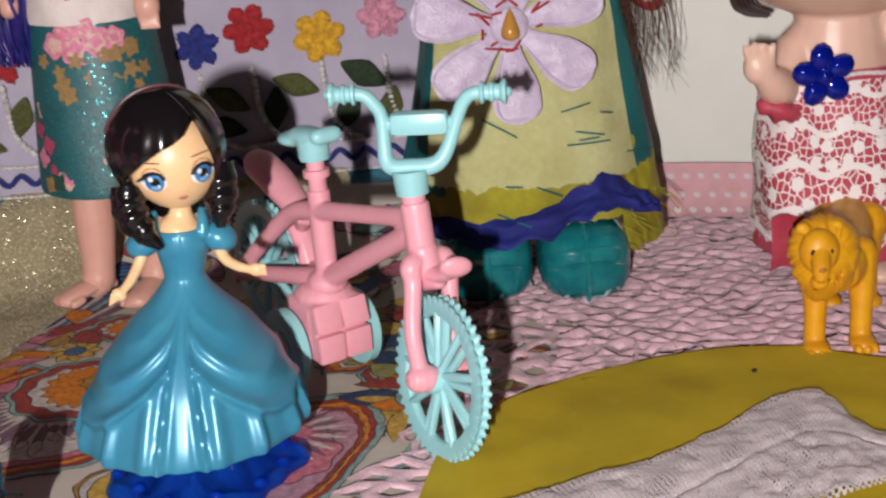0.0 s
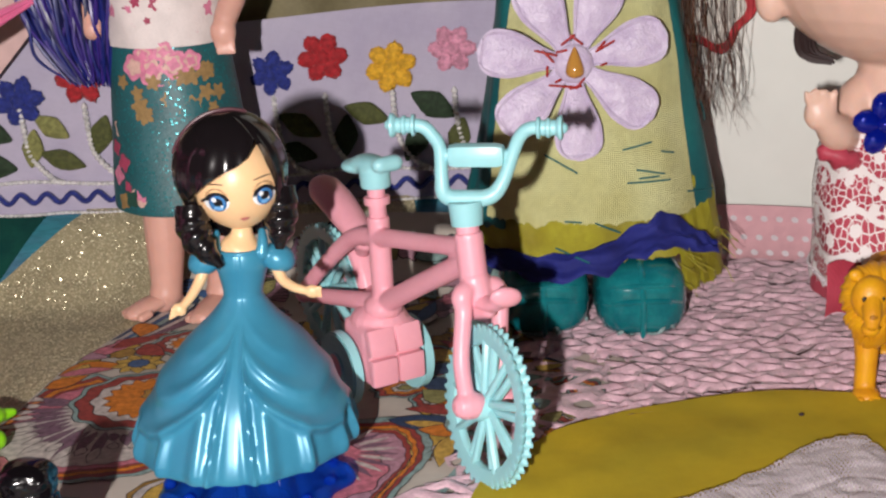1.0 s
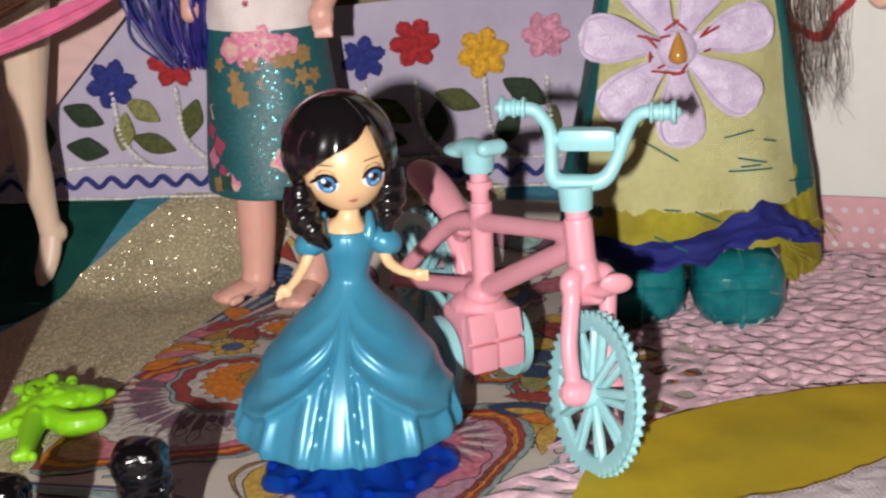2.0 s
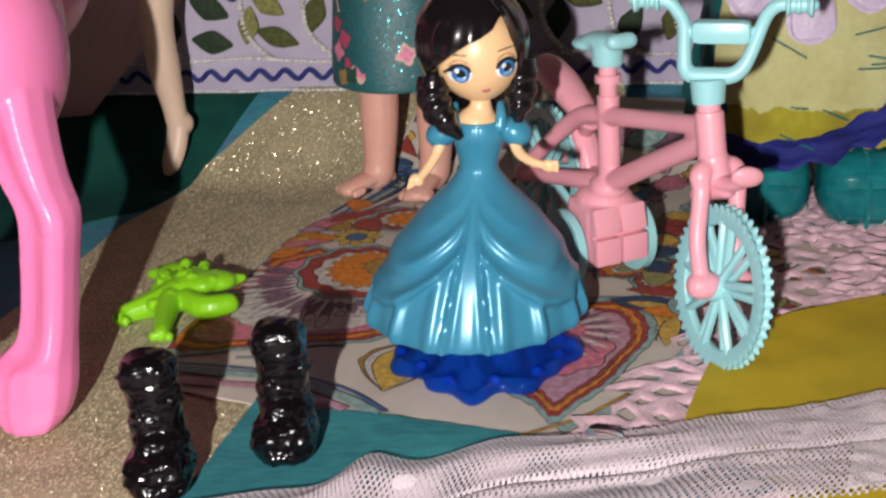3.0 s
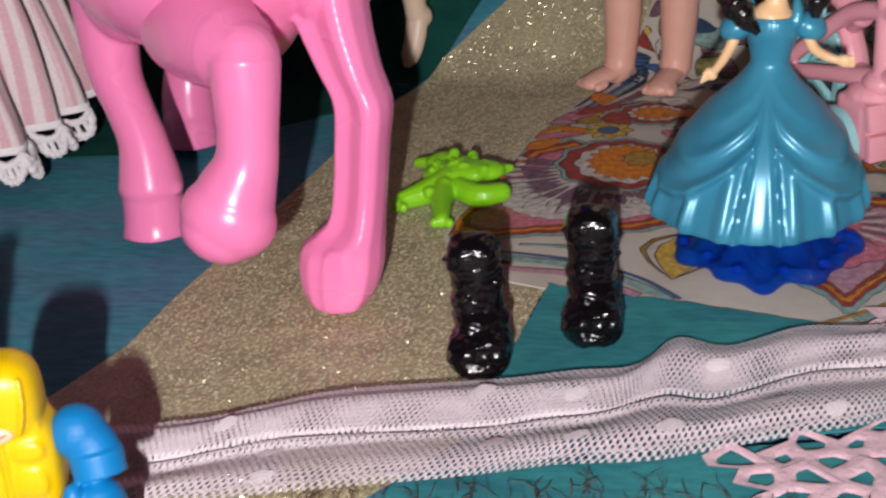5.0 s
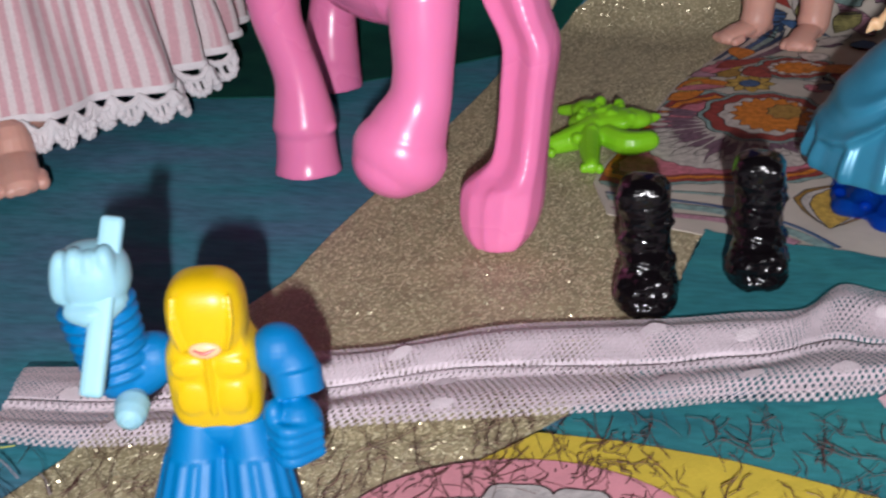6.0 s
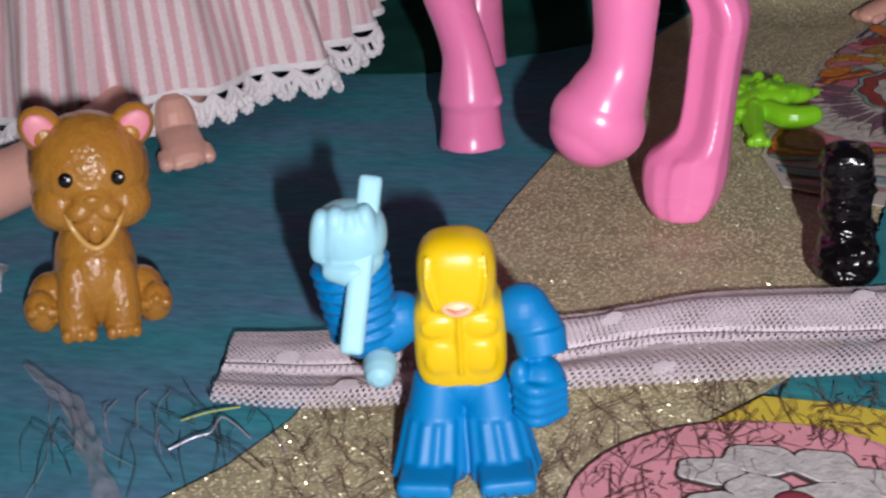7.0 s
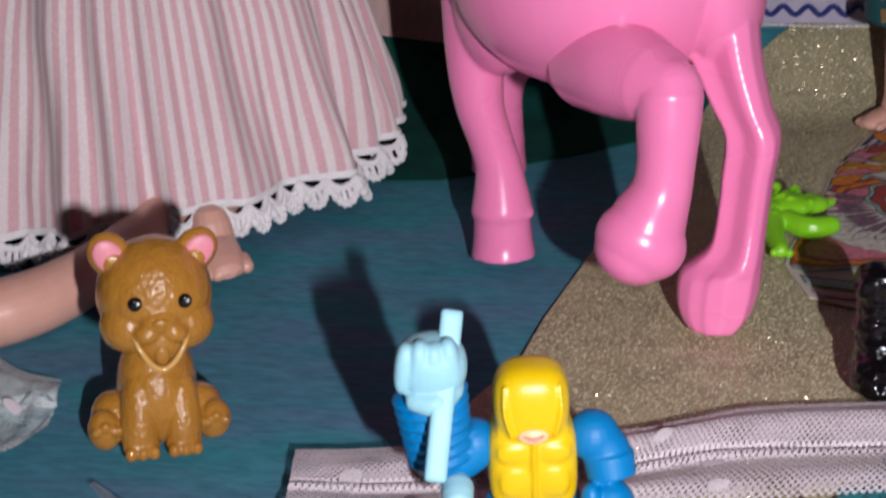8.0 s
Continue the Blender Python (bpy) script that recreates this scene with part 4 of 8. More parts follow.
# ---- embroidered cloth hung behind the dolls ----
def embroidered_cloth():
    Y = 150.0
    th = thing("embroidered_cloth", (0, Y, 16), "lilac cotton cloth embroidered with red, blue and yellow flowers, hung upright", "embroidered cloth")
    B = Build()

    def top(x):
        return 83 + 2.0 * math.sin(x / 31)

    def low(x):
        return 16.5 + 2.5 * math.sin(x / 60 + 0.4) - 0.02 * x

    def at(u, v, d=0.0):
        x = -190 + 262 * u
        z = low(x) + (top(x) - low(x)) * v
        return Vector((x, Y + 1.2 * math.sin(x / 17) + 0.8 * noise.noise(Vector((x / 20, v * 3, 1))) + d, z))

    grid(B, at, 90, 14, 0, uv=lambda u, v: (u * 262 * U, v * 67 * U))
    grid(B, lambda u, v: at(u, v, 0.8), 90, 14, 0)
    finish("cloth", B, lilac_cloth, th)
    stitch = {}
    for nm, c in (("red", (0.42, 0.012, 0.02)), ("blue", (0.012, 0.025, 0.22)), ("yellow", (0.75, 0.40, 0.02)), ("pink", (0.70, 0.30, 0.42)), ("moss", (0.075, 0.085, 0.018)), ("pine", (0.014, 0.036, 0.012)), ("lime", (0.23, 0.23, 0.07)), ("white", (0.80, 0.78, 0.77))):
        stitch[nm] = mat("stitch_" + nm, c, 0.75, col2=tuple(v * 0.55 for v in c), vscale=520, var=0.5, bump=1.0, bscale=1000, sheen=0.2)

    def flower(x, z, r, col, turn=0.0):
        B = Build()
        for i in range(6):
            a = radians(60 * i + turn)
            ell(B, (x + 0.58 * r * math.cos(a), Y - 0.8, z + 0.58 * r * math.sin(a)), (0.46 * r, 1.5, 0.33 * r), 0, (0, -math.degrees(a), 0), 30, 16,
                lambda q: q * (1 + 0.12 * noise.noise(q * 3 + Vector((x, i, z))) + 0.30 * noise.noise(q * 9 + Vector((x, i, z)))))
        ell(B, (x, Y - 1.1, z), (0.34 * r, 1.7, 0.34 * r), 0, nu=24, nv=14, warp=lambda q: q * (1 + 0.2 * noise.noise(q * 8 + Vector((x, 5, z)))))
        finish("flower", B, stitch[col], th)

    def leaf(x, z, ln, w, a, col):
        B = Build()
        ell(B, (x, Y - 0.7, z), (ln / 2 * 1.1, 1.2, w / 2 * 1.12), 0, (0, -a, 0), 34, 16,
            lambda q: Vector((q.x, q.y * (1 + 0.3 * noise.noise(Vector((q.x * 9, x, q.z * 9)))), q.z * (1 - 0.25 * q.x * q.x) * (1 - 0.35 * abs(q.x)) * (1 + 0.12 * noise.noise(Vector((q.x * 11, x, 3)))))))
        finish("leaf", B, stitch[col], th)

    def stem(pts, col="white", r=1.25, n=40):
        B = Build()
        line = smooth_path(pts, n)
        rad = [r * (1.15 if i % 2 else 0.6) for i in range(n + 1)]
        tube(B, [(p[0], Y - 0.9, p[1]) for p in line], rad, 0, 8, n * 2, 0.8)
        finish("stem", B, stitch[col], th)

    motif = [(-97.5, 59, 9.2, "blue", 10), (-76.3, 65.5, 9.2, "red", 0), (-14, 64.5, 8.2, "blue", 20), (2.8, 69, 9, "red", 5), (24.8, 65, 9.4, "yellow", 15), (45, 70, 8.6, "pink", 0),
             (-150, 62, 9, "yellow", 0), (-128, 66, 9, "pink", 10), (-52, 68, 8.6, "yellow", 5), (-36, 66, 8.4, "pink", 12)]
    for x, z, r, col, turn in motif:
        flower(x, z, 0.86 * r, col, turn)
    for x, foot in ((-97.5, -88), (-76.3, -66), (2.8, 12), (24.8, 34), (-150, -140), (-128, -118), (-52, -44), (-36, -26), (-14, -6), (45, 52)):
        stem([(x, 57), (x + 0.5, 48), (x + 2.0, 40), (foot - 2, 33), (foot + 2, 31)])
    for x, z, ln, w, a, col in ((-108, 49, 13, 7.5, 155, "pine"), (-108, 37.5, 13, 7.5, 170, "pine"), (-95, 43, 12, 6.5, 80, "lime"), (-88, 50, 12, 6.5, 145, "lime"), (-85.5, 38.8, 14, 6.5, 160, "moss"), (-72, 46.5, 13, 7, 70, "moss"),
                                (-6, 47, 14, 7, 150, "moss"), (-8, 38, 13, 6.5, 165, "pine"), (9, 43, 13, 7, 85, "pine"), (16, 50, 14, 7, 160, "moss"), (32, 40, 14, 7, 60, "pine"), (38, 52, 15, 8, 150, "pine"), (46, 41, 12, 7, 75, "moss"),
                                (-62, 44, 12, 6.5, 80, "pine"), (-50, 48, 12, 6.5, 150, "lime"), (-38, 42, 12, 6.5, 75, "moss"), (-28, 46, 12, 6.5, 150, "pine"), (-135, 44, 13, 7, 150, "moss"), (-122, 42, 13, 7, 80, "pine"), (-148, 40, 13, 7, 160, "lime")):
        leaf(x, z, ln, w, a, col)
    stem([(x, 31 + 0.8 * math.sin(x / 9)) for x in range(-170, 72, 12)], "white", 0.85, 300)
    stem([(x, 20.5 + 0.3 * math.sin(x / 5)) for x in range(-170, 72, 12)], "white", 0.7, 300)
    B = Build()
    pts = [(x, 26 + 1.6 * math.sin(x * 2 * math.pi / 8.6)) for x in np.arange(-172, 72, 1.0)]
    tube(B, [(p[0], Y - 0.9, p[1]) for p in pts], 1.35, 0, 6, len(pts), 0.7)
    finish("zigzag_braid", B, stitch["blue"], th, "wavy blue braid")


embroidered_cloth()
# gold curtain above and behind the embroidered cloth
gold_dull = mat("dull_gold", (0.20, 0.17, 0.09), 0.6, 0.3, var=0.25, vscale=80, bump=0.4, bscale=1400)
B = Build()
grid(B, lambda u, v: (-200 + 290 * u, 158 + 3 * math.sin(u * 40), 14 + 150 * v), 120, 8, 0)
tagged(finish("backdrop_cloth", B, gold_dull), "dull gold cloth hung behind the embroidered cloth", "backdrop", "", "structure")

# nude pink cloth hanging in front of it, cut on a slant
B = Build()
def nude(u, v):
    z = 3 + 130 * v
    right = -152 + (z - 14) * 0.94
    x = -330 + (right + 330) * u
    return (x, 140 + 2.5 * math.sin(x / 23) + 1.5 * math.sin(z / 19), z)
grid(B, nude, 60, 30, 0)
tagged(finish("nude_cloth", B, nude_cloth), "plain nude pink cloth hanging slantwise beside the embroidered cloth", "cloth")

# pink polka-dot cloth along the foot of the board
polka = thing("polka_cloth", (150, 128, 0), "pink cotton cloth with white polka dots along the board's foot", "cloth")
def band_at(u, v):
    x = 60 + 250 * u
    return Vector((x, 131 - 0.28 * (x - 134) + 16 * v, 0.6 + 13.5 * v ** 1.5 - 0.4 * v * math.sin(x / 13)))
B = Build()
grid(B, band_at, 60, 8, 0)
finish("cloth", B, polka_pink, polka)
for i in range(52):
    for j in range(3):
        c = band_at((i + 0.5 * (j % 2)) / 53, 0.2 + 0.3 * j) + Vector((0, -0.25, 0.25))
        B = Build()
        ax, ay = Vector((1, -0.28, 0)).normalized(), Vector((0, 0.75, 0.66))
        B.add([c] + [c + ax * (1.15 * math.cos(a)) + ay * (1.15 * math.sin(a)) for a in [2 * math.pi * k / 10 for k in range(10)]], [(0, 1 + k, 1 + (k + 1) % 10) for k in range(10)])
        finish("dot", B, dot_white, polka)

# red-edged patch pinned to the board
patch_red, patch_white = mat("patch_red", (0.5, 0.03, 0.04), 0.7, var=0.25, bump=0.8, bscale=1300), mat("patch_white", (0.7, 0.66, 0.6), 0.8, var=0.1)
patch = thing("wall_patch", (128, 150, 64), "white patch with a scalloped red edge on the board", "patch")
M = Matrix.Translation((128, 148, 80)) @ Euler((radians(90), 0, radians(-15))).to_matrix().to_4x4()
out = [(13 * math.cos(radians(a)) * (1 + 0.12 * math.cos(radians(5 * a))), 14 * math.sin(radians(a)) * (1 + 0.12 * math.cos(radians(5 * a)))) for a in range(0, 360, 6)]
finish("rim", slab(Build(), out, 0, 1.2, 0, M, 0.3), patch_red, patch)
finish("field", slab(Build(), [(x * 0.78, y * 0.78) for x, y in out], 1.0, 1.6, 0, M, 0.2), patch_white, patch)

# ---- plastics and skins ----
skin_cream = mat("cream_plastic", (0.78, 0.50, 0.27), 0.35, var=0.04, sss=0.1)
skin_pink = mat("pink_vinyl", (0.66, 0.36, 0.29), 0.38, var=0.05, sss=0.15, bump=0.06, bscale=500)
skin_pale = mat("pale_vinyl", (0.66, 0.50, 0.38), 0.38, var=0.05, sss=0.12)
hair_black = mat("black_hair_plastic", (0.008, 0.006, 0.007), 0.16, var=0.2, coat=0.4)
pearl_blue = mat("pearl_blue_plastic", (0.05, 0.265, 0.40), 0.31, 0.15, col2=(0.036, 0.225, 0.36), vscale=60, var=0.06, spec=0.6)
eye_white, eye_blue = mat("eye_white", (0.75, 0.78, 0.8), 0.3, var=0.02), mat("eye_blue", (0.05, 0.20, 0.45), 0.25, var=0.2, vscale=900)
eye_black, lip = mat("eye_black", (0.01, 0.01, 0.012), 0.3), mat("lip_paint", (0.55, 0.16, 0.14), 0.4)
lid_line = mat("lid_line", (0.30, 0.15, 0.07), 0.5)
eye_rim, eye_light = mat("eye_rim", (0.012, 0.03, 0.12), 0.3), mat("eye_light", (0.16, 0.40, 0.72), 0.3, var=0.1, vscale=900)
brow, band_plum = mat("brow_paint", (0.05, 0.02, 0.012), 0.5), mat("plum_band", (0.10, 0.04, 0.05), 0.25, coat=0.3)


def clear_plastic(name, tint, body, share):
    """Tinted clear plastic: lets light through in its own colour under a glossy skin."""
    m, nt, N, L, P = nodes_of(name)
    P.inputs["Base Color"].default_value, P.inputs["Roughness"].default_value = rgba(body), 0.07
    P.inputs["Coat Weight"].default_value = 0.5
    tr, mx, noi, mr = N.new("ShaderNodeBsdfTransparent"), N.new("ShaderNodeMixShader"), N.new("ShaderNodeTexNoise"), N.new("ShaderNodeMapRange")
    tr.inputs["Color"].default_value = rgba(tint)
    tc = N.new("ShaderNodeTexCoord")
    noi.inputs["Scale"].default_value = 160
    mr.inputs["To Min"].default_value, mr.inputs["To Max"].default_value = share - 0.15, share + 0.15
    L.new(tc.outputs["Object"], noi.inputs["Vector"])
    L.new(noi.outputs["Fac"], mr.inputs["Value"])
    L.new(mr.outputs["Result"], mx.inputs["Fac"])
    L.new(tr.outputs["BSDF"], mx.inputs[1])
    L.new(P.outputs["BSDF"], mx.inputs[2])
    L.new(mx.outputs["Shader"], N["Material Output"].inputs["Surface"])
    return m


blue_glass = clear_plastic("blue_clear_plastic", (0.35, 0.60, 1.0), (0.006, 0.085, 0.56), 0.26)


def decal(B, centre, radii, at, to_local, k, lift):
    """A thin oval laid on an ellipsoid; at: its place (x, z) on the face, radii (x, z)."""
    cx, cy, cz, rx, ry, rz = centre
    V, F = [], []
    n = 20
    rings = ((1.0, 0.0), (0.92, 0.07), (0.5, 0.10), (0.02, 0.11))
    for s, up in rings:
        for i in range(n):
            a = 2 * math.pi * i / n
            x, z = at[0] + radii[0] * s * math.cos(a), at[1] + radii[1] * s * math.sin(a)
            q = 1 - (x / rx) ** 2 - (z / rz) ** 2
            V.append(to_local @ Vector((cx + x, cy - ry * math.sqrt(max(0.02, q)) - lift - up, cz + z)))
    for j in range(len(rings) - 1):
        for i in range(n):
            a, b = j * n + i, j * n + (i + 1) % n
            F.append((a, b, b + n, a + n))
    F.append(tuple((len(rings) - 1) * n + i for i in range(n)))
    B.add(V, F, k)


def princess():
    B = Build()
    AX, AY = -4.8, -10.0
    lean = lambda z: 2.6 * min(1.0, max(0.0, (z - 8) / 42))

    def fold(a, z):
        # gathered overskirt: its edge rises to the front, folds run along it; below it narrow ribs run to the hem
        d = (a + math.pi / 2 + math.pi) % (2 * math.pi) - math.pi
        e = abs(d)
        edge = 15.5 + 17.0 * math.exp(-e / 0.42) + 1.2 * math.sin(e * 5)
        above = 1 / (1 + math.exp(-(z - edge) / 0.8))
        rib = (0.5 + 0.5 * math.cos(17 * d + 0.7 * math.sin(4 * d) + 0.5 * math.sin(9 * d))) ** 3.0
        low = min(1.0, max(0.0, (z - 8.0) / 3.0)) * 0.4 + 0.6
        ribs = 0.075 * rib * low * min(1.0, max(0.0, (38 - z) / 9))
        ph = (z - edge) / (2.5 + 1.1 * min(1.2, e))
        swag = 0.15 * (0.5 + 0.5 * math.cos(ph * 2.7 - 0.4)) ** 1.7 * math.exp(-max(0.0, z - edge) / 12.0) * min(1.0, max(0.0, (43 - z) / 10)) * (0.4 + 0.6 * math.exp(-((e - 0.55) / 0.7) ** 2))
        front = math.exp(-(d / 0.10) ** 4)
        panel = 0.065 * math.exp(-((e - 0.085 - 0.004 * (38 - z)) / 0.04) ** 2) * min(1, max(0, (39 - z) / 5))
        body = above * (0.03 + swag) + (1 - above) * ribs
        return 1 + body * (1 - front) + front * 0.02 * min(1, max(0, (40 - z) / 5)) + panel

    dress = [(20.4, 8.6), (23.6, 8.4), (24.4, 9.4), (23.9, 12.2), (22.4, 16.4), (19.3, 23.8), (14.6, 31.0), (10.4, 35.6), (6.9, 39.3), (4.6, 42.6), (4.3, 44.4), (5.1, 48.0), (5.9, 51.0), (5.7, 53.4), (5.0, 54.4)]
    D = Build()
    lathe(D, dress, 300, 0, (AX, AY, 0), 220, fold)
    for p in D.v:
        p.x += lean(p.z)
    B.merge(D)
    grid(B, lambda u, v: (AX + 20.4 * v * math.cos(-2 * math.pi * u), AY + 20.4 * v * math.sin(-2 * math.pi * u), 8.6), 40, 3, 0, wrap=True)
    BX = AX + 2.6
    top = Build()
    for s in (-1, 1):
        ell(top, (BX + s * 8.0, AY - 0.6, 51.5), (4.0, 3.6, 3.1), 0, (0, s * 28, 0), nu=30, nv=20)
        tube(top, [(BX + s * 4.9, AY - 3.0, 53.2), (BX + s * 5.2, AY - 2.4, 55.6), (BX + s * 5.0, AY - 0.6, 57.6)], [1.5, 1.25, 0.9], 0, 12)
    tube(top, [(BX + 5.4 * math.cos(radians(a)), AY + 5.4 * math.sin(radians(a)), 54.0) for a in range(180, 361, 20)], 0.55, 0, 8)
    B.merge(fuse(top, 0.3, 3))
    # arms
    arm = Build()
    tube(arm, [(BX - 8.0, AY - 1.6, 50.2), (BX - 9.4, AY - 3.0, 47.2), (BX - 11.0, AY - 5.0, 44.8), (BX - 12.6, AY - 6.6, 43.2)], [1.4, 1.25, 1.1, 0.95], 1)
    ell(arm, (BX - 13.4, AY - 7.0, 42.6), (1.7, 1.1, 1.4), 1, (0, 35, 0))
    for k in range(4):
        tube(arm, [(BX - 13.4 - 0.3 * k, AY - 7.4, 42.9 - 0.5 * k), (BX - 15.0 - 0.2 * k, AY - 7.8, 43.0 - 0.75 * k)], [0.42, 0.28], 1, 6)
    tube(arm, [(BX + 7.6, AY - 1.4, 49.8), (BX + 9.0, AY - 3.0, 47.2), (BX + 11.6, AY - 4.8, 45.9), (BX + 14.4, AY - 5.6, 45.2)], [1.4, 1.25, 1.1, 0.95], 1)
    ell(arm, (BX + 15.6, AY - 5.8, 45.1), (1.9, 1.0, 1.5), 1, (0, 8, 0))
    for k in range(4):
        tube(arm, [(BX + 16.2, AY - 6.0, 46.0 - 0.6 * k), (BX + 17.5, AY - 6.2, 46.1 - 0.72 * k)], [0.42, 0.3], 1, 6)
    B.merge(fuse(arm, 0.26, 2))
    # neck, chest, head
    body = Build()
    tube(body, [(BX, AY - 0.2, 50.5), (BX + 0.1, AY - 0.4, 54.6), (BX + 0.6, AY - 0.5, 57.4), (BX + 0.9, AY - 0.5, 62)], [4.8, 4.7, 2.5, 2.2], 1, 20, flat=0.86)
    B.merge(fuse(body, 0.4, 4))
    H = Matrix.Translation((BX + 0.5, AY - 0.6, 69.5)) @ Euler((radians(5), radians(-4), radians(12))).to_matrix().to_4x4()
    face = (0, 0, -0.4, 9.7, 9.1, 10.6)

    def chin(q):
        t = max(0.0, -q.z)
        return Vector((q.x * (1 - 0.10 * t * t), q.y * (1 - 0.05 * t) - 0.05 * math.exp(-(q.x / 0.08) ** 2 - ((q.z + 0.42) / 0.07) ** 2) * (1 if q.y < 0 else 0), q.z))

    hd = Build()
    ell(hd, (0, 0, -0.4), face[3:], 1, nu=48, nv=32, warp=chin)
    B.merge(hd, H)
    for s in (-1, 1):
        ex = s * 5.0
        decal(B, face, (2.55, 2.15), (ex, -1.5), H, 4, 0.05)
        decal(B, face, (1.85, 2.05), (ex + 0.15, -1.55), H, 8, 0.16)
        decal(B, face, (1.66, 1.85), (ex + 0.15, -1.6), H, 5, 0.21)
        decal(B, face, (0.95, 1.05), (ex + 0.2, -1.45), H, 6, 0.30)
        decal(B, face, (1.0, 0.55), (ex + 0.15, -2.7), H, 9, 0.32)
        decal(B, face, (0.5, 0.55), (ex - 0.6, -0.7), H, 4, 0.41)
        decal(B, face, (0.26, 0.28), (ex + 0.85, -2.2), H, 4, 0.41)
        for k in range(13):
            q = -1.35 + 2.7 * k / 12
            decal(B, face, (0.5, 0.34 - 0.09 * abs(q)), (ex + 2.1 * math.sin(q), -1.5 + 2.15 * math.cos(q * 0.95)), H, 6, 0.26 + 0.008 * k)
            decal(B, face, (0.42, 0.09), (ex + 2.0 * math.sin(q), -0.5 + 2.1 * math.cos(q * 0.95)), H, 2, 0.06 + 0.004 * k)
        for k in range(4):
            decal(B, face, (0.55 - 0.08 * k, 0.2), (ex + s * (2.2 + 0.3 * k), -0.7 - 0.25 * k), H, 6, 0.3 + 0.01 * k)
        for k in range(9):
            q = k / 8
            decal(B, face, (0.32, 0.16 - 0.08 * abs(q - 0.45)), (ex - s * 1.5 + s * 3.5 * q, 2.5 + 0.5 * q - 0.5 * q * q), H, 10, 0.06 + 0.004 * k)
    decal(B, face, (1.05, 0.34), (0.2, -6.0), H, 7, 0.04)
    decal(B, face, (0.6, 0.3), (0.2, -6.3), H, 7, 0.07)
    # hair: one moulded shell, cut to a swept fringe in front and long at the sides
    hair = Build()
    edges = [(-180, -13.0), (-74, -13.0), (-64, -9), (-59, -2.5), (-54, -0.6), (-40, 1.2), (-26, 3.2), (-8, 5.2), (4, 5.9), (16, 7.2), (28, 9.0), (37, 10.4), (42, 8.6), (47, 3.0), (52, -4.0), (58, -13.0), (180, -13.0)]
    ex_a, ex_z = [q[0] for q in edges], [q[1] for q in edges]
    az = sorted(set([-180 + 4 * i for i in range(91)] + [-75 + 1.25 * i for i in range(120)]))[:-1]
    rows = 30
    V, F = [], []
    for j in range(rows + 3):
        for a in az:
            zb = float(np.interp(a, ex_a, ex_z))
            v = min(1.0, j / rows)
            z = 15.0 - (15.0 - zb) * (1 - (1 - v) ** 1.0) ** 1.35
            c = max(-0.86, min(0.9995, (z - 2.3) / 12.9))
            r = math.sqrt(1 - c * c)
            if z < 2.3:
                r = max(r, 0.93 - 0.004 * (2.3 - z))
            sweep = math.sin(radians(a) * 16 + 3.4 * v * (1 if a < 37 else -1)) * 0.012 * v
            part_line = -0.035 * math.exp(-((a - 37) / 3.0) ** 2) * (1 if c < 0.97 else 0)
            k = (1 + sweep + part_line) * (1.0 if j <= rows else (0.955 if j == rows + 1 else 0.84))
            V.append(Vector((12.4 * r * k * math.sin(radians(a)), 1.2 - 11.6 * r * k * math.cos(radians(a)), z - (0.25 if j == rows + 1 else 0))))
    n = len(az)
    for j in range(rows + 2):
        for i in range(n):
            p, q = j * n + i, j * n + (i + 1) % n
            F.append((p, p + n, q + n, q))
    F.append(tuple(range(n)))
    hair.add(V, F, 3)
    G = H @ Matrix.Translation((-0.9, 0, 0))
    B.merge(hair, G)
    back = Build()
    ell(back, (0, 5.6, -6), (10.6, 6.0, 9.5), 3)
    B.merge(back, H)
    # ringlets: tapering twists on both sides of the neck
    for path, turns in (([(-10.2, -1.0, -4.0), (-10.8, -2.6, -8.0), (-9.6, -4.8, -12.0), (-6.2, -6.8, -16.8)], 4.2), ([(8.6, -0.6, -3.0), (8.4, -2.0, -7.0), (7.4, -4.0, -11.4), (6.4, -5.8, -15.4)], 4.2)):
        line = smooth_path([(*p, r) for p, r in zip(path, (3.6, 3.7, 3.1, 0.8))], 60)
        C = Build()
        V, F = [], []
        for i, q in enumerate(line):
            d = Vector(line[min(60, i + 1)][:3]) - Vector(line[max(0, i - 1)][:3])
            d.normalize()
            sx = d.cross(Vector((0, 1, 0))).normalized()
            sy = sx.cross(d)
            t = i / 60
            for m in range(24):
                b = 2 * math.pi * m / 24
                ridge = 1 + 0.12 * min(1.0, t * 1.6) * (abs(math.cos(b * 0.5 + math.pi * turns * t)) - 0.6)
                rr = q[3] * ridge * (1 + 0.05 * math.cos(2 * math.pi * turns * t + b) * min(1.0, t * 1.6))
                V.append(Vector(q[:3]) + sx * (rr * math.cos(b)) + sy * (rr * math.sin(b)))
        for i in range(60):
            for m in range(24):
                p, q = i * 24 + m, i * 24 + (m + 1) % 24
                F.append((p, q, q + 24, p + 24))
        F += [tuple(range(23, -1, -1)), tuple(60 * 24 + m for m in range(24))]
        C.add(V, F, 3)
        B.merge(C, H)
    band = Build()
    tube(band, [(12.3 * math.cos(radians(a)), 1.6, 2.4 + 12.9 * math.sin(radians(a))) for a in range(66, 158, 6)], 0.45, 11, 8)
    B.merge(band, G)
    whole("princess_doll", B, [pearl_blue, skin_cream, lid_line, hair_black, eye_white, eye_blue, eye_black, lip, eye_rim, eye_light, brow, band_plum], (AX, AY, 0),
          "small plastic doll with black hair and a pearly blue ball gown", "doll")
    # the clear blue puddle-shaped stand under it
    S = Build()
    SX, SY = -2.6, -17.0
    out = []
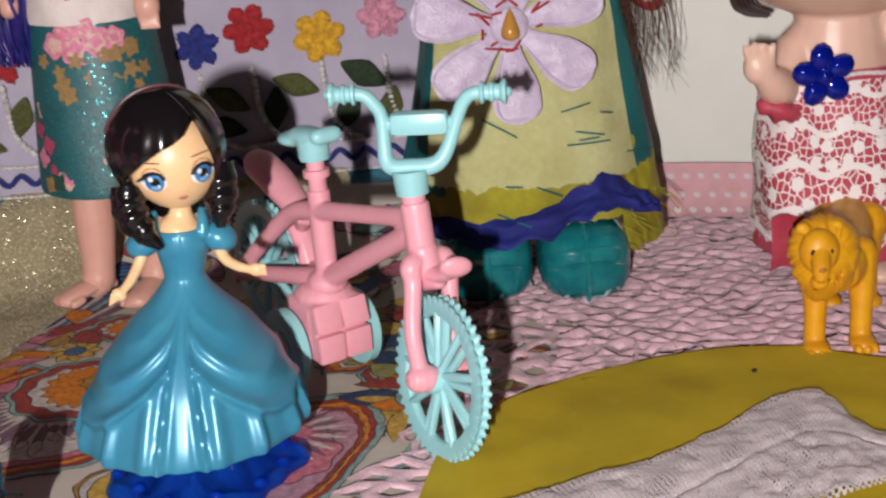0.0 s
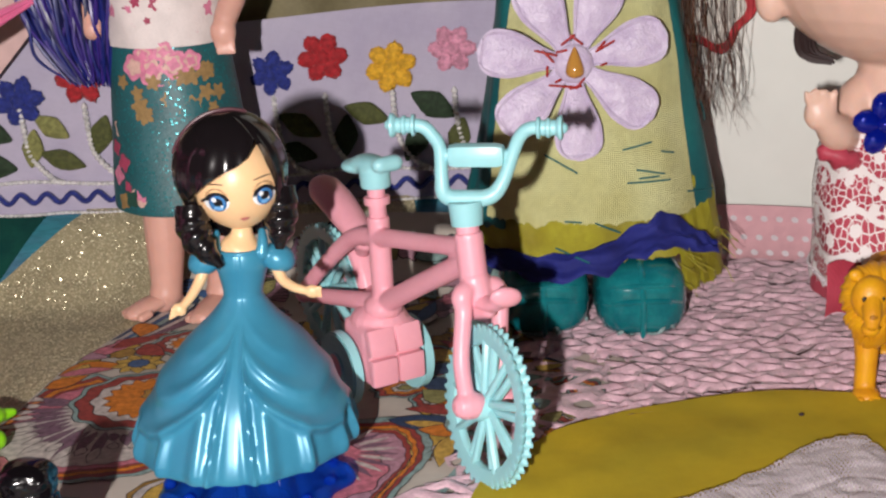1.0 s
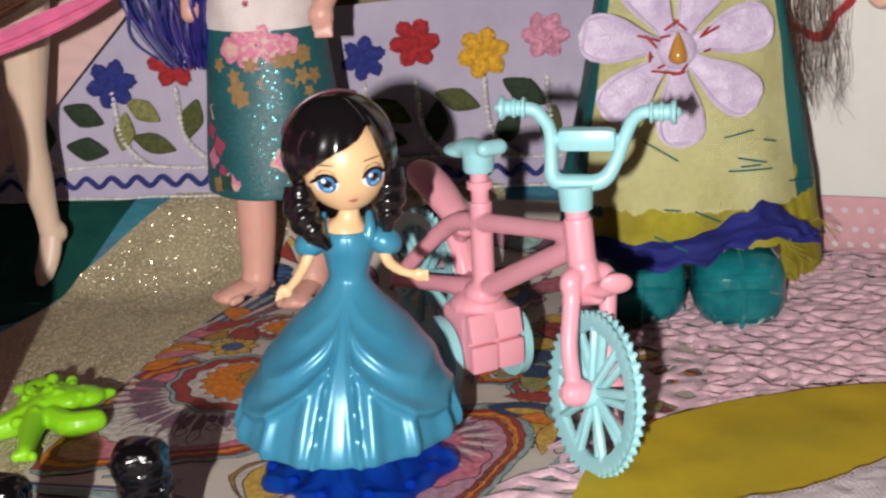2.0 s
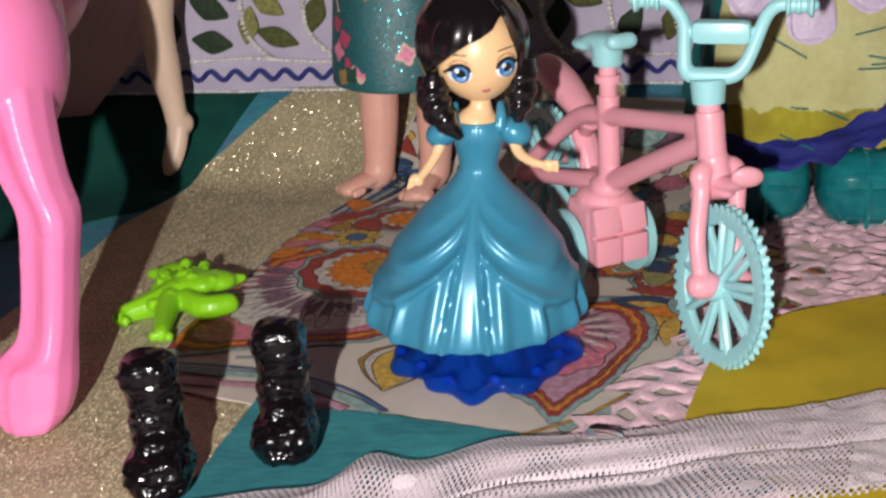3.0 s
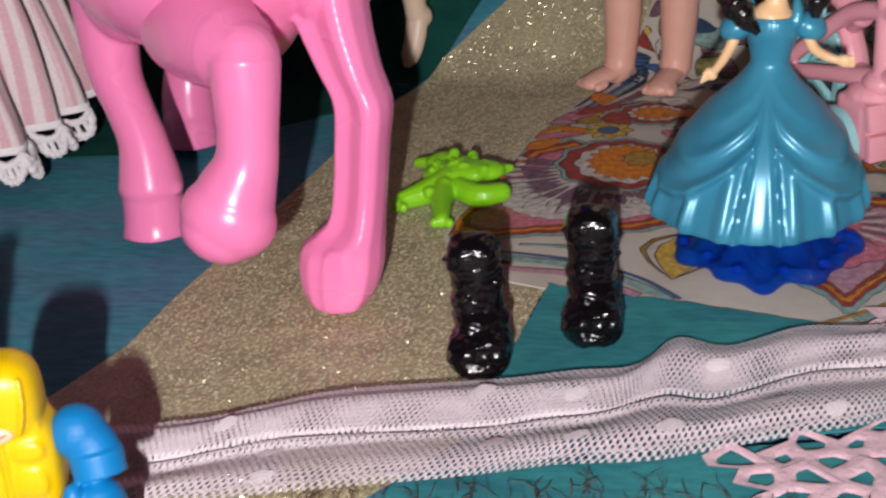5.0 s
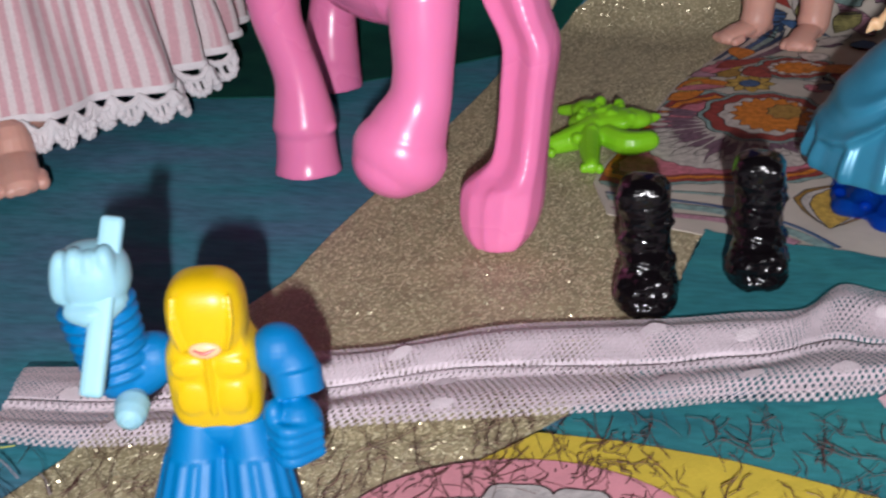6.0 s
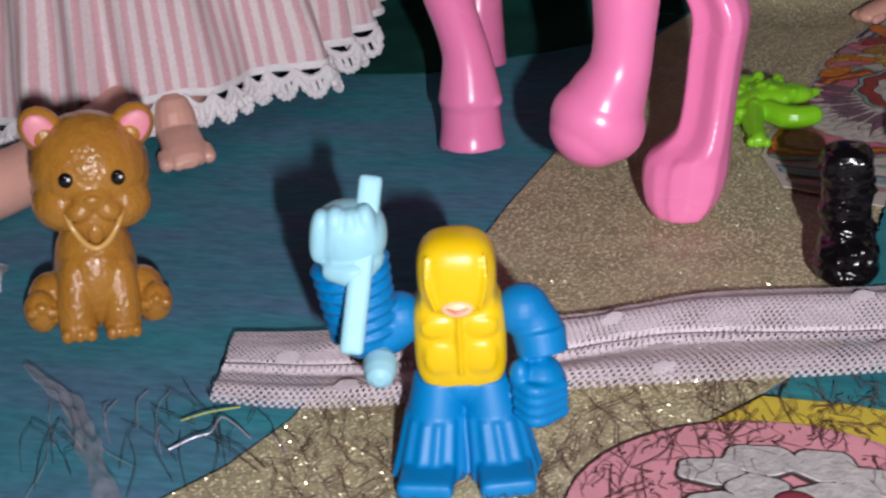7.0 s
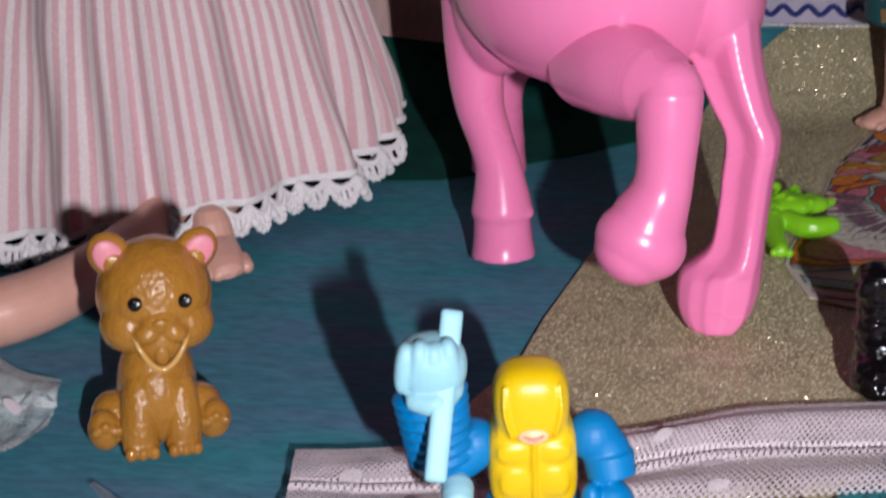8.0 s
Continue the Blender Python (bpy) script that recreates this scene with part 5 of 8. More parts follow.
    for i in range(144):
        a = 2 * math.pi * i / 144
        r = 20.4 + 1.3 * math.cos(7 * a + 0.5) + 0.8 * math.cos(12 * a) + 5.2 * math.exp(-((a - 1.5 * math.pi) / 0.17) ** 2) + 1.2 * math.exp(-((a - 1.62 * math.pi) / 0.3) ** 2)
        out.append((SX + r * math.cos(a), SY + r * 0.97 * math.sin(a)))
    wave = lambda a: 0.8 * math.sin(9 * a) + 0.5 * math.sin(17 * a + 1)
    V, F = [], []
    m = len(out)
    shape = ((1.0, 0.3, 0), (1.02, 1.4, 0.0), (1.0, 2.7, 0.3), (0.96, 3.3, 0.6), (0.90, 3.0, 0.8), (0.84, 3.4, 0.5), (0.78, 4.2, 0.3), (0.70, 5.6, 0), (0.66, 8.4, 0), (0.05, 8.4, 0))
    for k, z, w in shape:
        for i, (x, y) in enumerate(out):
            V.append(Vector((SX + (x - SX) * k, SY + (y - SY) * k + 6.0 * (1 - k), z + w * wave(2 * math.pi * i / m))))
    for j in range(len(shape) - 1):
        for i in range(m):
            p, q = j * m + i, j * m + (i + 1) % m
            F.append((p, q, q + m, p + m))
    F += [tuple(range(m - 1, -1, -1)), tuple((len(shape) - 1) * m + i for i in range(m))]
    S.add(V, F)
    for i in range(0, 144, 12):
        x, y = out[i + 5]
        ell(S, (SX + (x - SX) * 0.93, SY + (y - SY) * 0.93, 3.0), (1.5, 1.1, 1.2), 0, nu=12, nv=7)
    whole("doll_stand", S, blue_glass, (AX, AY, 0.3), "clear dark blue plastic stand shaped like a puddle", "doll stand")


princess()

# ---- toy bicycle ----
bike_pink = mat("pink_plastic", (0.76, 0.345, 0.41), 0.36, col2=(0.73, 0.32, 0.385), vscale=60, var=0.05, sss=0.05)
bike_blue = mat("aqua_plastic", (0.30, 0.60, 0.63), 0.36, col2=(0.27, 0.56, 0.60), vscale=60, var=0.05, sss=0.05)


def toy_wheel(parent, s, R, along, side, at0, lean=0.0):
    """A wheel with toothed tyre, rim, spokes and hub, upright in the bicycle's plane."""
    c = at0 + along * s + Vector((0, 0, R))
    up = side * math.sin(lean) + Vector((0, 0, math.cos(lean)))
    side = up.cross(along)
    M = Matrix(((along.x, side.x, up.x, c.x), (along.y, side.y, up.y, c.y), (along.z, side.z, up.z, c.z), (0, 0, 0, 1)))
    P = lambda a, r, w: M @ Vector((r * math.cos(a), w, r * math.sin(a)))
    T = Build()
    # flat-sided tyre; small teeth stand on both edges of the tread
    teeth = 46
    n = teeth * 6
    prof = ((-0.5, R - 4.2, 0), (-1.0, R - 3.9, 0), (-1.25, R - 2.2, 0), (-1.3, R - 1.1, 0.35), (-1.2, R - 0.5, 1.0), (-0.55, R - 0.6, 0.8), (0.0, R - 0.9, 0.0),
            (0.55, R - 0.6, -0.8), (1.2, R - 0.5, -1.0), (1.3, R - 1.1, -0.35), (1.25, R - 2.2, 0), (1.0, R - 3.9, 0), (0.5, R - 4.2, 0))
    V, F = [], []
    for i in range(n):
        a = 2 * math.pi * i / n
        tooth = max(-1.0, min(1.0, 2.2 * math.cos(teeth * a)))
        for w, r, k in prof:
            knob = 0.5 * abs(k) * (1 + tooth * (1 if k > 0 else -1)) if k else 0.0
            V.append(P(a, r + knob * 0.85, w * (1 + 0.12 * knob)))
    m = len(prof)
    for i in range(n):
        for j in range(m):
            a, b = i * m + j, ((i + 1) % n) * m + j
            a2, b2 = i * m + (j + 1) % m, ((i + 1) % n) * m + (j + 1) % m
            F.append((a, a2, b2, b))
    T.add(V, F)
    wheel = finish("wheel", T, bike_blue, parent, "aqua plastic wheel with a toothed tyre")
    for i in range(9):
        a = 2 * math.pi * i / 9 + 0.12
        for da, w in ((0.17, -0.5), (-0.17, 0.5)):
            sp = Build()
            tube(sp, [P(a + da * 1.9, 2.4, w), P(a + da * 0.55, R - 3.3, w * 0.6)], 1.0, 0, 8, 2)
            finish("spoke", sp, bike_blue, wheel)
    h = Build()
    tube(h, [P(0, 0, -2.6), P(0, 0, 2.6)], 3.0, 0, 20, 2)
    tube(h, [P(0, 0, -4.4), P(0, 0, 4.4)], 2.2, 0, 16, 2)
    finish("hub", h, bike_blue, wheel)
    return wheel


def toy_bicycle():
    A = Vector((53.0, -19.2, 0.3))
    u = Vector((-0.519, 0.857, 0)).normalized()
    n = Vector((0.857, 0.519, 0)).normalized()
    Z = Vector((0, 0, 1))
    at = lambda s, z, w=0.0: A + u * s + n * w + Z * z
    th = thing("toy_bicycle", tuple(A), "pink and aqua plastic toy bicycle beside the doll", "toy bicycle")
    R, rear = 18.5, 93.0
    # the front wheel is turned a little and leans
    uf, nf, RF = Vector((-0.449, 0.894, 0)), Vector((0.894, 0.449, -0.13)), 17.8
    axle = Vector((50.26, -20.54, 0.7))
    toy_wheel(th, 0.0, RF, uf, Vector((0.894, 0.449, 0)), axle, 0.13)
    hub = lambda s, z, w=0.0: axle + uf * s + nf * w + Z * z
    toy_wheel(th, rear, R, u, n, A + n * 4.6)

    def piece(name, fn, material=bike_pink, label="", melt=0.0, rounds=3):
        B = Build()
        fn(B)
        return finish(name, fuse(B, melt, rounds) if melt else B, material, th, label)

    def frame_part(B):
        tube(B, [at(10.4, 55.0), at(8.6, 43.6)], 3.2, 0, 20, 4, caps=False)
        tube(B, [at(11, 51.4), at(30, 48.0), at(50, 44.6, -0.4), at(62, 42.2, -1.0), at(70, 38.0, -1.4), at(83, 28, -2.6), at(rear, 19.8, -3.0)], [2.3, 2.2, 2.3, 2.4, 2.3, 2.1, 2.0], 0, 14, 40)
        tube(B, [at(12, 47.6), at(30, 38.5), at(50, 28.0)], 2.6, 0, 14, 10)
        tube(B, [at(52, 26.4), at(64, 25.0, -1.8), at(80, 21.8, -2.8), at(rear, 18.8, -3.0)], [3.4, 2.4, 2.1, 1.9], 0, 14, 20)
        tube(B, [at(66, 40.0, 3.0), at(82, 29, 9.0), at(rear, 19.8, 11.0)], [2.2, 2.1, 2.0], 0, 12, 14)
        tube(B, [at(54, 25.6, 1.0), at(80, 21.8, 9.0), at(rear, 18.8, 11.0)], [2.6, 2.1, 1.9], 0, 12, 14)
        tube(B, [at(52.0, 24), at(52.2, 38), at(52.4, 49.4)], 2.8, 0, 18, 6, caps=False)
        ell(B, at(52.5, 26), (5.0, 5.0, 3.6), 0)
        for w in (-3.0, 11.0):
            ell(B, at(rear, 19.0, w), 2.5, 0)
    piece("frame", frame_part, melt=0.4)

    def post(B):
        tube(B, [at(52.4, 49), at(52.7, 58.0)], 2.2, 0, 18, 3)
        tube(B, [at(52.4, 52.6), at(52.5, 54.4)], 3.2, 0, 24, 2, caps=False)
    piece("seat_post", post)

    def saddle(B):
        tube(B, [at(52.6, 56.6), at(52.8, 61.6)], [3.7, 3.9], 0, 26, 3, caps=False)
        tube(B, [at(46.4, 63.4), at(49, 62.8), at(53, 62.4), at(58, 61.6), at(61, 60.4)], [2.0, 2.4, 3.4, 4.0, 3.0], 0, 18, 20, 0.62)
        ell(B, at(60.0, 60.8), (5.0, 5.0, 1.9), 0)
        tube(B, [at(46.2, 63.6, -2.2), at(46.2, 63.6, 2.2)], 2.0, 0, 14, 3)
    piece("saddle", saddle, bike_blue, "aqua plastic saddle", 0.4)

    def guard_arc(B, r0, a0, a1, k=26, half=3.5):
        # curved strip with rounded back round the rear wheel, from angle a0 to a1
        V, F = [], []
        for i in range(k + 1):
            a = radians(a0 + (a1 - a0) * i / k)
            for w, d in ((-1.0, -1.4), (-0.94, 0.3), (-0.6, 1.5), (0, 2.0), (0.6, 1.5), (0.94, 0.3), (1.0, -1.4), (0.5, -0.6), (-0.5, -0.6)):
                r = r0 + d
                V.append(at(rear - r * math.cos(a), R + r * math.sin(a), 6.8 + w * half))
        for i in range(k):
            for j in range(9):
                x, y = i * 9 + j, i * 9 + (j + 1) % 9
                F.append((x, y, y + 9, x + 9))
        F += [tuple(range(8, -1, -1)), tuple(k * 9 + j for j in range(9))]
        B.add(V, F)
    piece("rear_mudguard", lambda B: guard_arc(B, R + 3.4, -16, 56), melt=0.36)

    def tail(B):
        tube(B, [at(68, 38.5, 4.0), at(76, 42.2, 4.2), at(83, 45.2, 4.4), at(91, 47.6, 4.6)], [3.2, 4.3, 4.8, 4.7], 0, 22, 20, 0.8)
    piece("tail_guard", tail)

    # motor block with its four raised panels, and the round side plates
    block = Build()
    turn = math.degrees(math.atan2(n.y, n.x))
    rbox(block, at(55.0, 15.4), (15.0, 13.5, 15.0), 0, (0, 0, turn), 2.4)
    rbox(block, at(50.5, 15.0), (14.4, 6.0, 14.6), 0, (0, 0, turn), 0.8)
    ell(block, at(55, 22.4), (7.4, 7.4, 4.0), 0)
    tube(block, [at(57.5, 11.0, -9.0), at(57.5, 11.0, 9.0)], 5.0, 0, 24, 3)
    body = finish("motor_block", fuse(block, 0.4, 2), bike_pink, th)
    for w in (-3.75, 3.75):
        for z, tip in ((11.3, 0), (18.8, 14)):
            pb = Build()
            rbox(pb, at(55.0, z, w) - u * (8.0 - 0.9 * (tip > 0)), (7.1, 2.6, 7.0), 0, (-tip, 0, turn), 0.7)
            finish("panel", pb, bike_pink, body)
    for w in (-10.2, 10.2):
        d = Build()
        cc = at(57.5, 10.4, w)
        k = 1 if w > 0 else -1
        for r, lo, hi in ((9.6, -1.3, 1.0), (9.0, -1.6, 1.4), (7.4, -1.7, 0.9), (6.9, -1.7, 1.5), (4.6, -2.0, 2.0)):
            tube(d, [cc + n * (lo * k), cc + n * (hi * k)], r, 0, 44, 2, caps=False)
        finish("side_plate", d, bike_blue, th, "round aqua side plate")

    # fork with its crown and the curled front guard
    def fork(B):
        tube(B, [at(8.6, 45), at(7.4, 41.0)], 3.4, 0, 18, 2)
        for w in (-4.7, 4.7):
            tube(B, [at(7.6, 43.0, w * 0.5), at(6.8, 42.0, w * 0.94), at(6.0, 38.5, w), hub(2.4, 28, w), hub(0.2, 18.8, w)], [2.4, 2.4, 2.0, 1.9, 1.9], 0, 14, 24)
            tube(B, [hub(0, 18.5, w * 0.7), hub(0, 18.5, w * 1.15)], 3.1, 0, 20, 3)
    piece("fork", fork, melt=0.36, rounds=2)

    def guard(B):
        # a curled tongue that sweeps forward from the crown and ends in a blunt dished tip
        tube(B, [at(11, 39.6), at(6, 40.2), at(1.5, 40.8), at(-1.6, 42.2), at(-3.4, 43.6)], [2.7, 2.4, 2.2, 2.1, 1.9], 0, 20, 24, 0.75)
        ell(B, at(-3.8, 43.9), (3.7, 1.5, 2.5), 0, (20, 12, 20), nu=28, nv=18)
        tube(B, [at(3, 39.0), at(9, 37.6), at(14, 35.0)], [1.8, 2.4, 2.0], 0, 14, 8)
    piece("front_mudguard", guard, melt=0.34, rounds=2)

    # handlebar, turned a little and shifted sideways to fit the camera's view
    T = at(11.2, 0, 0.8)
    e = Vector((0.985, -0.17, 0)).normalized()
    hb = lambda w, z, d=0.0: T + e * w * 0.915 + Z * z + Vector((1.1, 0.6, 0)) * d

    def bar(B):
        for sgn in (-1, 1):
            tube(B, [hb(0, 62.4), hb(sgn * 4.2, 62.5), hb(sgn * 6.4, 63.8, 0.4), hb(sgn * 7.6, 67.0, 1.2), hb(sgn * 8.9, 73.0, 2.2), hb(sgn * 10.4, 75.8, 2.2), hb(sgn * 13.2, 77.8 - sgn * 0.3, 2.1), hb(sgn * 20.4, 77.9 - sgn * 0.5, 2.0)], [1.9, 1.9, 1.75, 1.55, 1.5, 1.5, 1.5, 1.4], 0, 14, 56)
        tube(B, [hb(-8.7, 71.6, 2.0), hb(8.7, 71.6, 2.0)], 1.15, 0, 12, 2)
    handle = piece("handlebar", bar, bike_blue, "aqua plastic handlebar with a padded crossbar", 0.34)
    p = Build()
    rbox(p, hb(0, 71.6, 2.0), (12.8, 4.8, 5.2), 0, (0, 0, -9.8), 1.9)
    finish("crossbar_pad", p, bike_blue, handle)
    for sgn in (-1, 1):
        g = Build()
        prof = [(14.2, 1.6), (14.5, 2.6), (15.1, 2.7), (15.5, 1.9), (16.4, 1.9), (16.8, 2.4), (17.4, 2.4), (17.8, 1.9), (18.8, 1.9), (19.2, 2.4), (19.6, 2.9), (20.3, 3.0), (20.6, 2.4), (20.4, 1.2)]
        V, F = [], []
        for w, r in prof:
            for i in range(20):
                a = 2 * math.pi * i / 20
                V.append(hb(sgn * w, 77.9 - sgn * 0.4 + 0.9 * r * math.cos(a), 2.05) + Vector((0.15, 0.98, 0)) * (0.9 * r * math.sin(a)))
        for j in range(len(prof) - 1):
            for i in range(20):
                q, w = j * 20 + i, j * 20 + (i + 1) % 20
                F.append((q, w, w + 20, q + 20) if sgn > 0 else (q, q + 20, w + 20, w))
        F.append(tuple((len(prof) - 1) * 20 + i for i in range(20)))
        g.add(V, F)
        finish("grip", g, bike_blue, handle)
    st = Build()
    tube(st, [at(10.6, 56.8), at(11.0, 62.0)], [3.5, 3.9], 0, 26, 4, caps=False)
    finish("stem_collar", st, bike_blue, th, "aqua stem collar")
    st = Build()
    tube(st, [at(10.2, 53), at(10.8, 58.0)], 2.6, 0, 18, 3, caps=False)
    finish("steering_tube", st, bike_pink, th)


toy_bicycle()

# ---- things on the cloths in front ----
lime = mat("lime_plastic", (0.22, 0.55, 0.015), 0.3, col2=(0.19, 0.5, 0.01), vscale=90, var=0.06)
boot_black = mat("black_boot_plastic", (0.004, 0.003, 0.004), 0.16, var=0.2, coat=0.2, spec=0.4)
pony_pink = mat("hot_pink_plastic", (0.80, 0.21, 0.43), 0.26, col2=(0.77, 0.19, 0.40), vscale=14, var=0.04, coat=0.15, sss=0.06)
hero_blue = mat("bright_blue_plastic", (0.0, 0.165, 0.43), 0.5, col2=(0.0, 0.15, 0.40), vscale=80, var=0.05)
hero_yellow = mat("yellow_plastic", (0.68, 0.44, 0.0), 0.36, var=0.04, sss=0.05)
hero_ice = mat("pale_blue_plastic", (0.28, 0.52, 0.62), 0.5, var=0.05, sss=0.05)
dog_brown = mat("caramel_glaze", (0.38, 0.17, 0.025), 0.22, col2=(0.33, 0.14, 0.02), vscale=120, var=0.12, coat=0.6, bump=1.0, bscale=800)
dog_pink, dog_shiny = mat("ear_pink", (0.70, 0.24, 0.30), 0.45, var=0.1), mat("black_gloss", (0.008, 0.006, 0.005), 0.08, coat=0.6)


def frog(B):
    ell(B, (-82, 18, 5.2), (11.5, 7.5, 3.6), 0, (0, -6, -8))
    ell(B, (-73, 19, 5.6), (6.0, 5.0, 2.8), 0)
    ell(B, (-88, 26, 5.4), (5.5, 5.5, 2.8), 0)
    for pts, r in (([(-84, 14, 4), (-90, 8, 2.8), (-97, 3, 1.9)], [4.4, 3.8, 2.6]), ([(-85, 12, 3.6), (-84, 2, 2.6), (-81.5, -10, 1.8)], [4.2, 3.4, 2.4]),
                   ([(-80, 10, 3.4), (-73, 5.5, 3.0), (-66.5, 7.5, 3.4)], [3.4, 3.6, 3.0]), ([(-88, 26, 4.6), (-93, 30, 3.6), (-97.5, 32, 2.8)], [2.6, 2.1, 1.6]),
                   ([(-86, 29, 5), (-86.5, 34, 4.4), (-86, 36.5, 4)], [2.6, 2.2, 1.6]), ([(-73, 19, 5), (-69, 21, 5), (-66, 22.5, 5.2)], [2.6, 2.0, 1.2])):
        tube(B, pts, r, 0, 10)
    r2 = random.Random(3)
    for i in range(26):
        a, q = r2.uniform(0, 6.28), r2.uniform(0, 0.95)
        ell(B, (-81 + 11 * q * math.cos(a), 18 + 7.5 * q * math.sin(a), 5.4 + 3.2 * math.sqrt(1 - q * q)), r2.uniform(0.7, 1.5), 0, nu=8, nv=6)
    for p, r in (((-97.5, 0.5, 1.8), 2.2), ((-95, -1.2, 1.7), 1.5), ((-79, -11.5, 1.6), 1.5), ((-83.5, -11.5, 1.6), 1.5), ((-84, 25, 8.2), 2.0), ((-78, 24, 8.0), 1.9), ((-88, 4, 4.4), 1.9), ((-84, 8, 5.4), 2.0), ((-92, 6, 3.6), 1.5)):
        ell(B, p, r, 0, nu=10, nv=7)


B = Build()
frog(B)
small = Build()
small.merge(B, Matrix.Translation((-79, 11, 0)) @ Matrix.Diagonal((0.86, 0.86, 0.92, 1)) @ Matrix.Translation((79, -13, 0)))
whole("toy_frog", fuse(small, 0.42, 2), lime, (-82, 14, 0), "bright lime green plastic frog sprawled on the gold cloth", "toy frog")


def boot(at, tilt):
    B = Build()
    square = lambda q: Vector([math.copysign(abs(c) ** 0.7, c) for c in q]) * (1 + 0.05 * noise.noise(q * 2.4 + Vector((3, 0, 0))))
    ell(B, (0.2, -2.4, 5.2), (6.3, 7.0, 5.4), 0, nu=32, nv=20, warp=square)
    ell(B, (0.3, 2.6, 5.6), (5.8, 5.0, 5.6), 0)
    ell(B, (0.5, 0.2, 10.6), (5.9, 6.0, 4.0), 0, (0, 14, 0))
    ell(B, (-0.2, 1.2, 14.6), (5.5, 5.4, 4.2), 0, (0, -10, 0))
    ell(B, (0.3, 1.4, 19.4), (5.5, 5.3, 4.4), 0, (0, 8, 0))
    ell(B, (-0.2, 1.5, 23.6), (5.4, 5.2, 4.6), 0, warp=square)
    tube(B, [(0.2, 1.0, 4), (0.1, 1.3, 14), (0, 1.5, 23)], [5.4, 5.0, 5.0], 0, 24, 12)
    r2 = random.Random(4)
    for i in range(24):
        a, z = r2.uniform(-2.7, -0.4), r2.uniform(4.0, 11)
        ell(B, (4.9 * math.cos(a), -0.6 + 6.9 * math.sin(a) * (1.06 - 0.045 * z), z), r2.uniform(0.9, 1.6), 0, (r2.uniform(0, 90), 0, r2.uniform(0, 90)), nu=8, nv=6)
    for i in range(7):
        a, z = r2.uniform(-2.9, -0.2), r2.uniform(14, 25)
        ell(B, (4.8 * math.cos(a), 1.4 + 4.8 * math.sin(a), z), (1.6, 0.8, 0.8), 0, (0, 0, r2.uniform(-40, 40)), nu=8, nv=6)
    for p in B.v:
        p.z = max(p.z, 0.0)
    keep = fuse(B, 0.34, 2)
    # moulded creases
    for p in keep.v:
        k = 0.9 * noise.noise(Vector((p.x / 3.2, p.y / 3.2, p.z / 1.9))) + 0.4 * noise.noise(Vector((p.x / 1.3, p.y / 1.3, p.z / 0.9)))
        p.x, p.y = p.x * (1 + 0.11 * k), p.y + 0.11 * k * (p.y - 1.0)
    D = Build()
    D.merge(keep, Matrix.Translation(at) @ Euler((0, radians(tilt), radians(4))).to_matrix().to_4x4())
    return D


for at, tilt in (((-59.6, -76.5, 0.1), -1.5), ((-38.3, -62.5, 0.4), 0.5)):
    whole("doll_boot", boot(at, tilt), boot_black, at, "glossy black plastic doll boot standing upright on the cloths", "doll boot", "pair of boots")


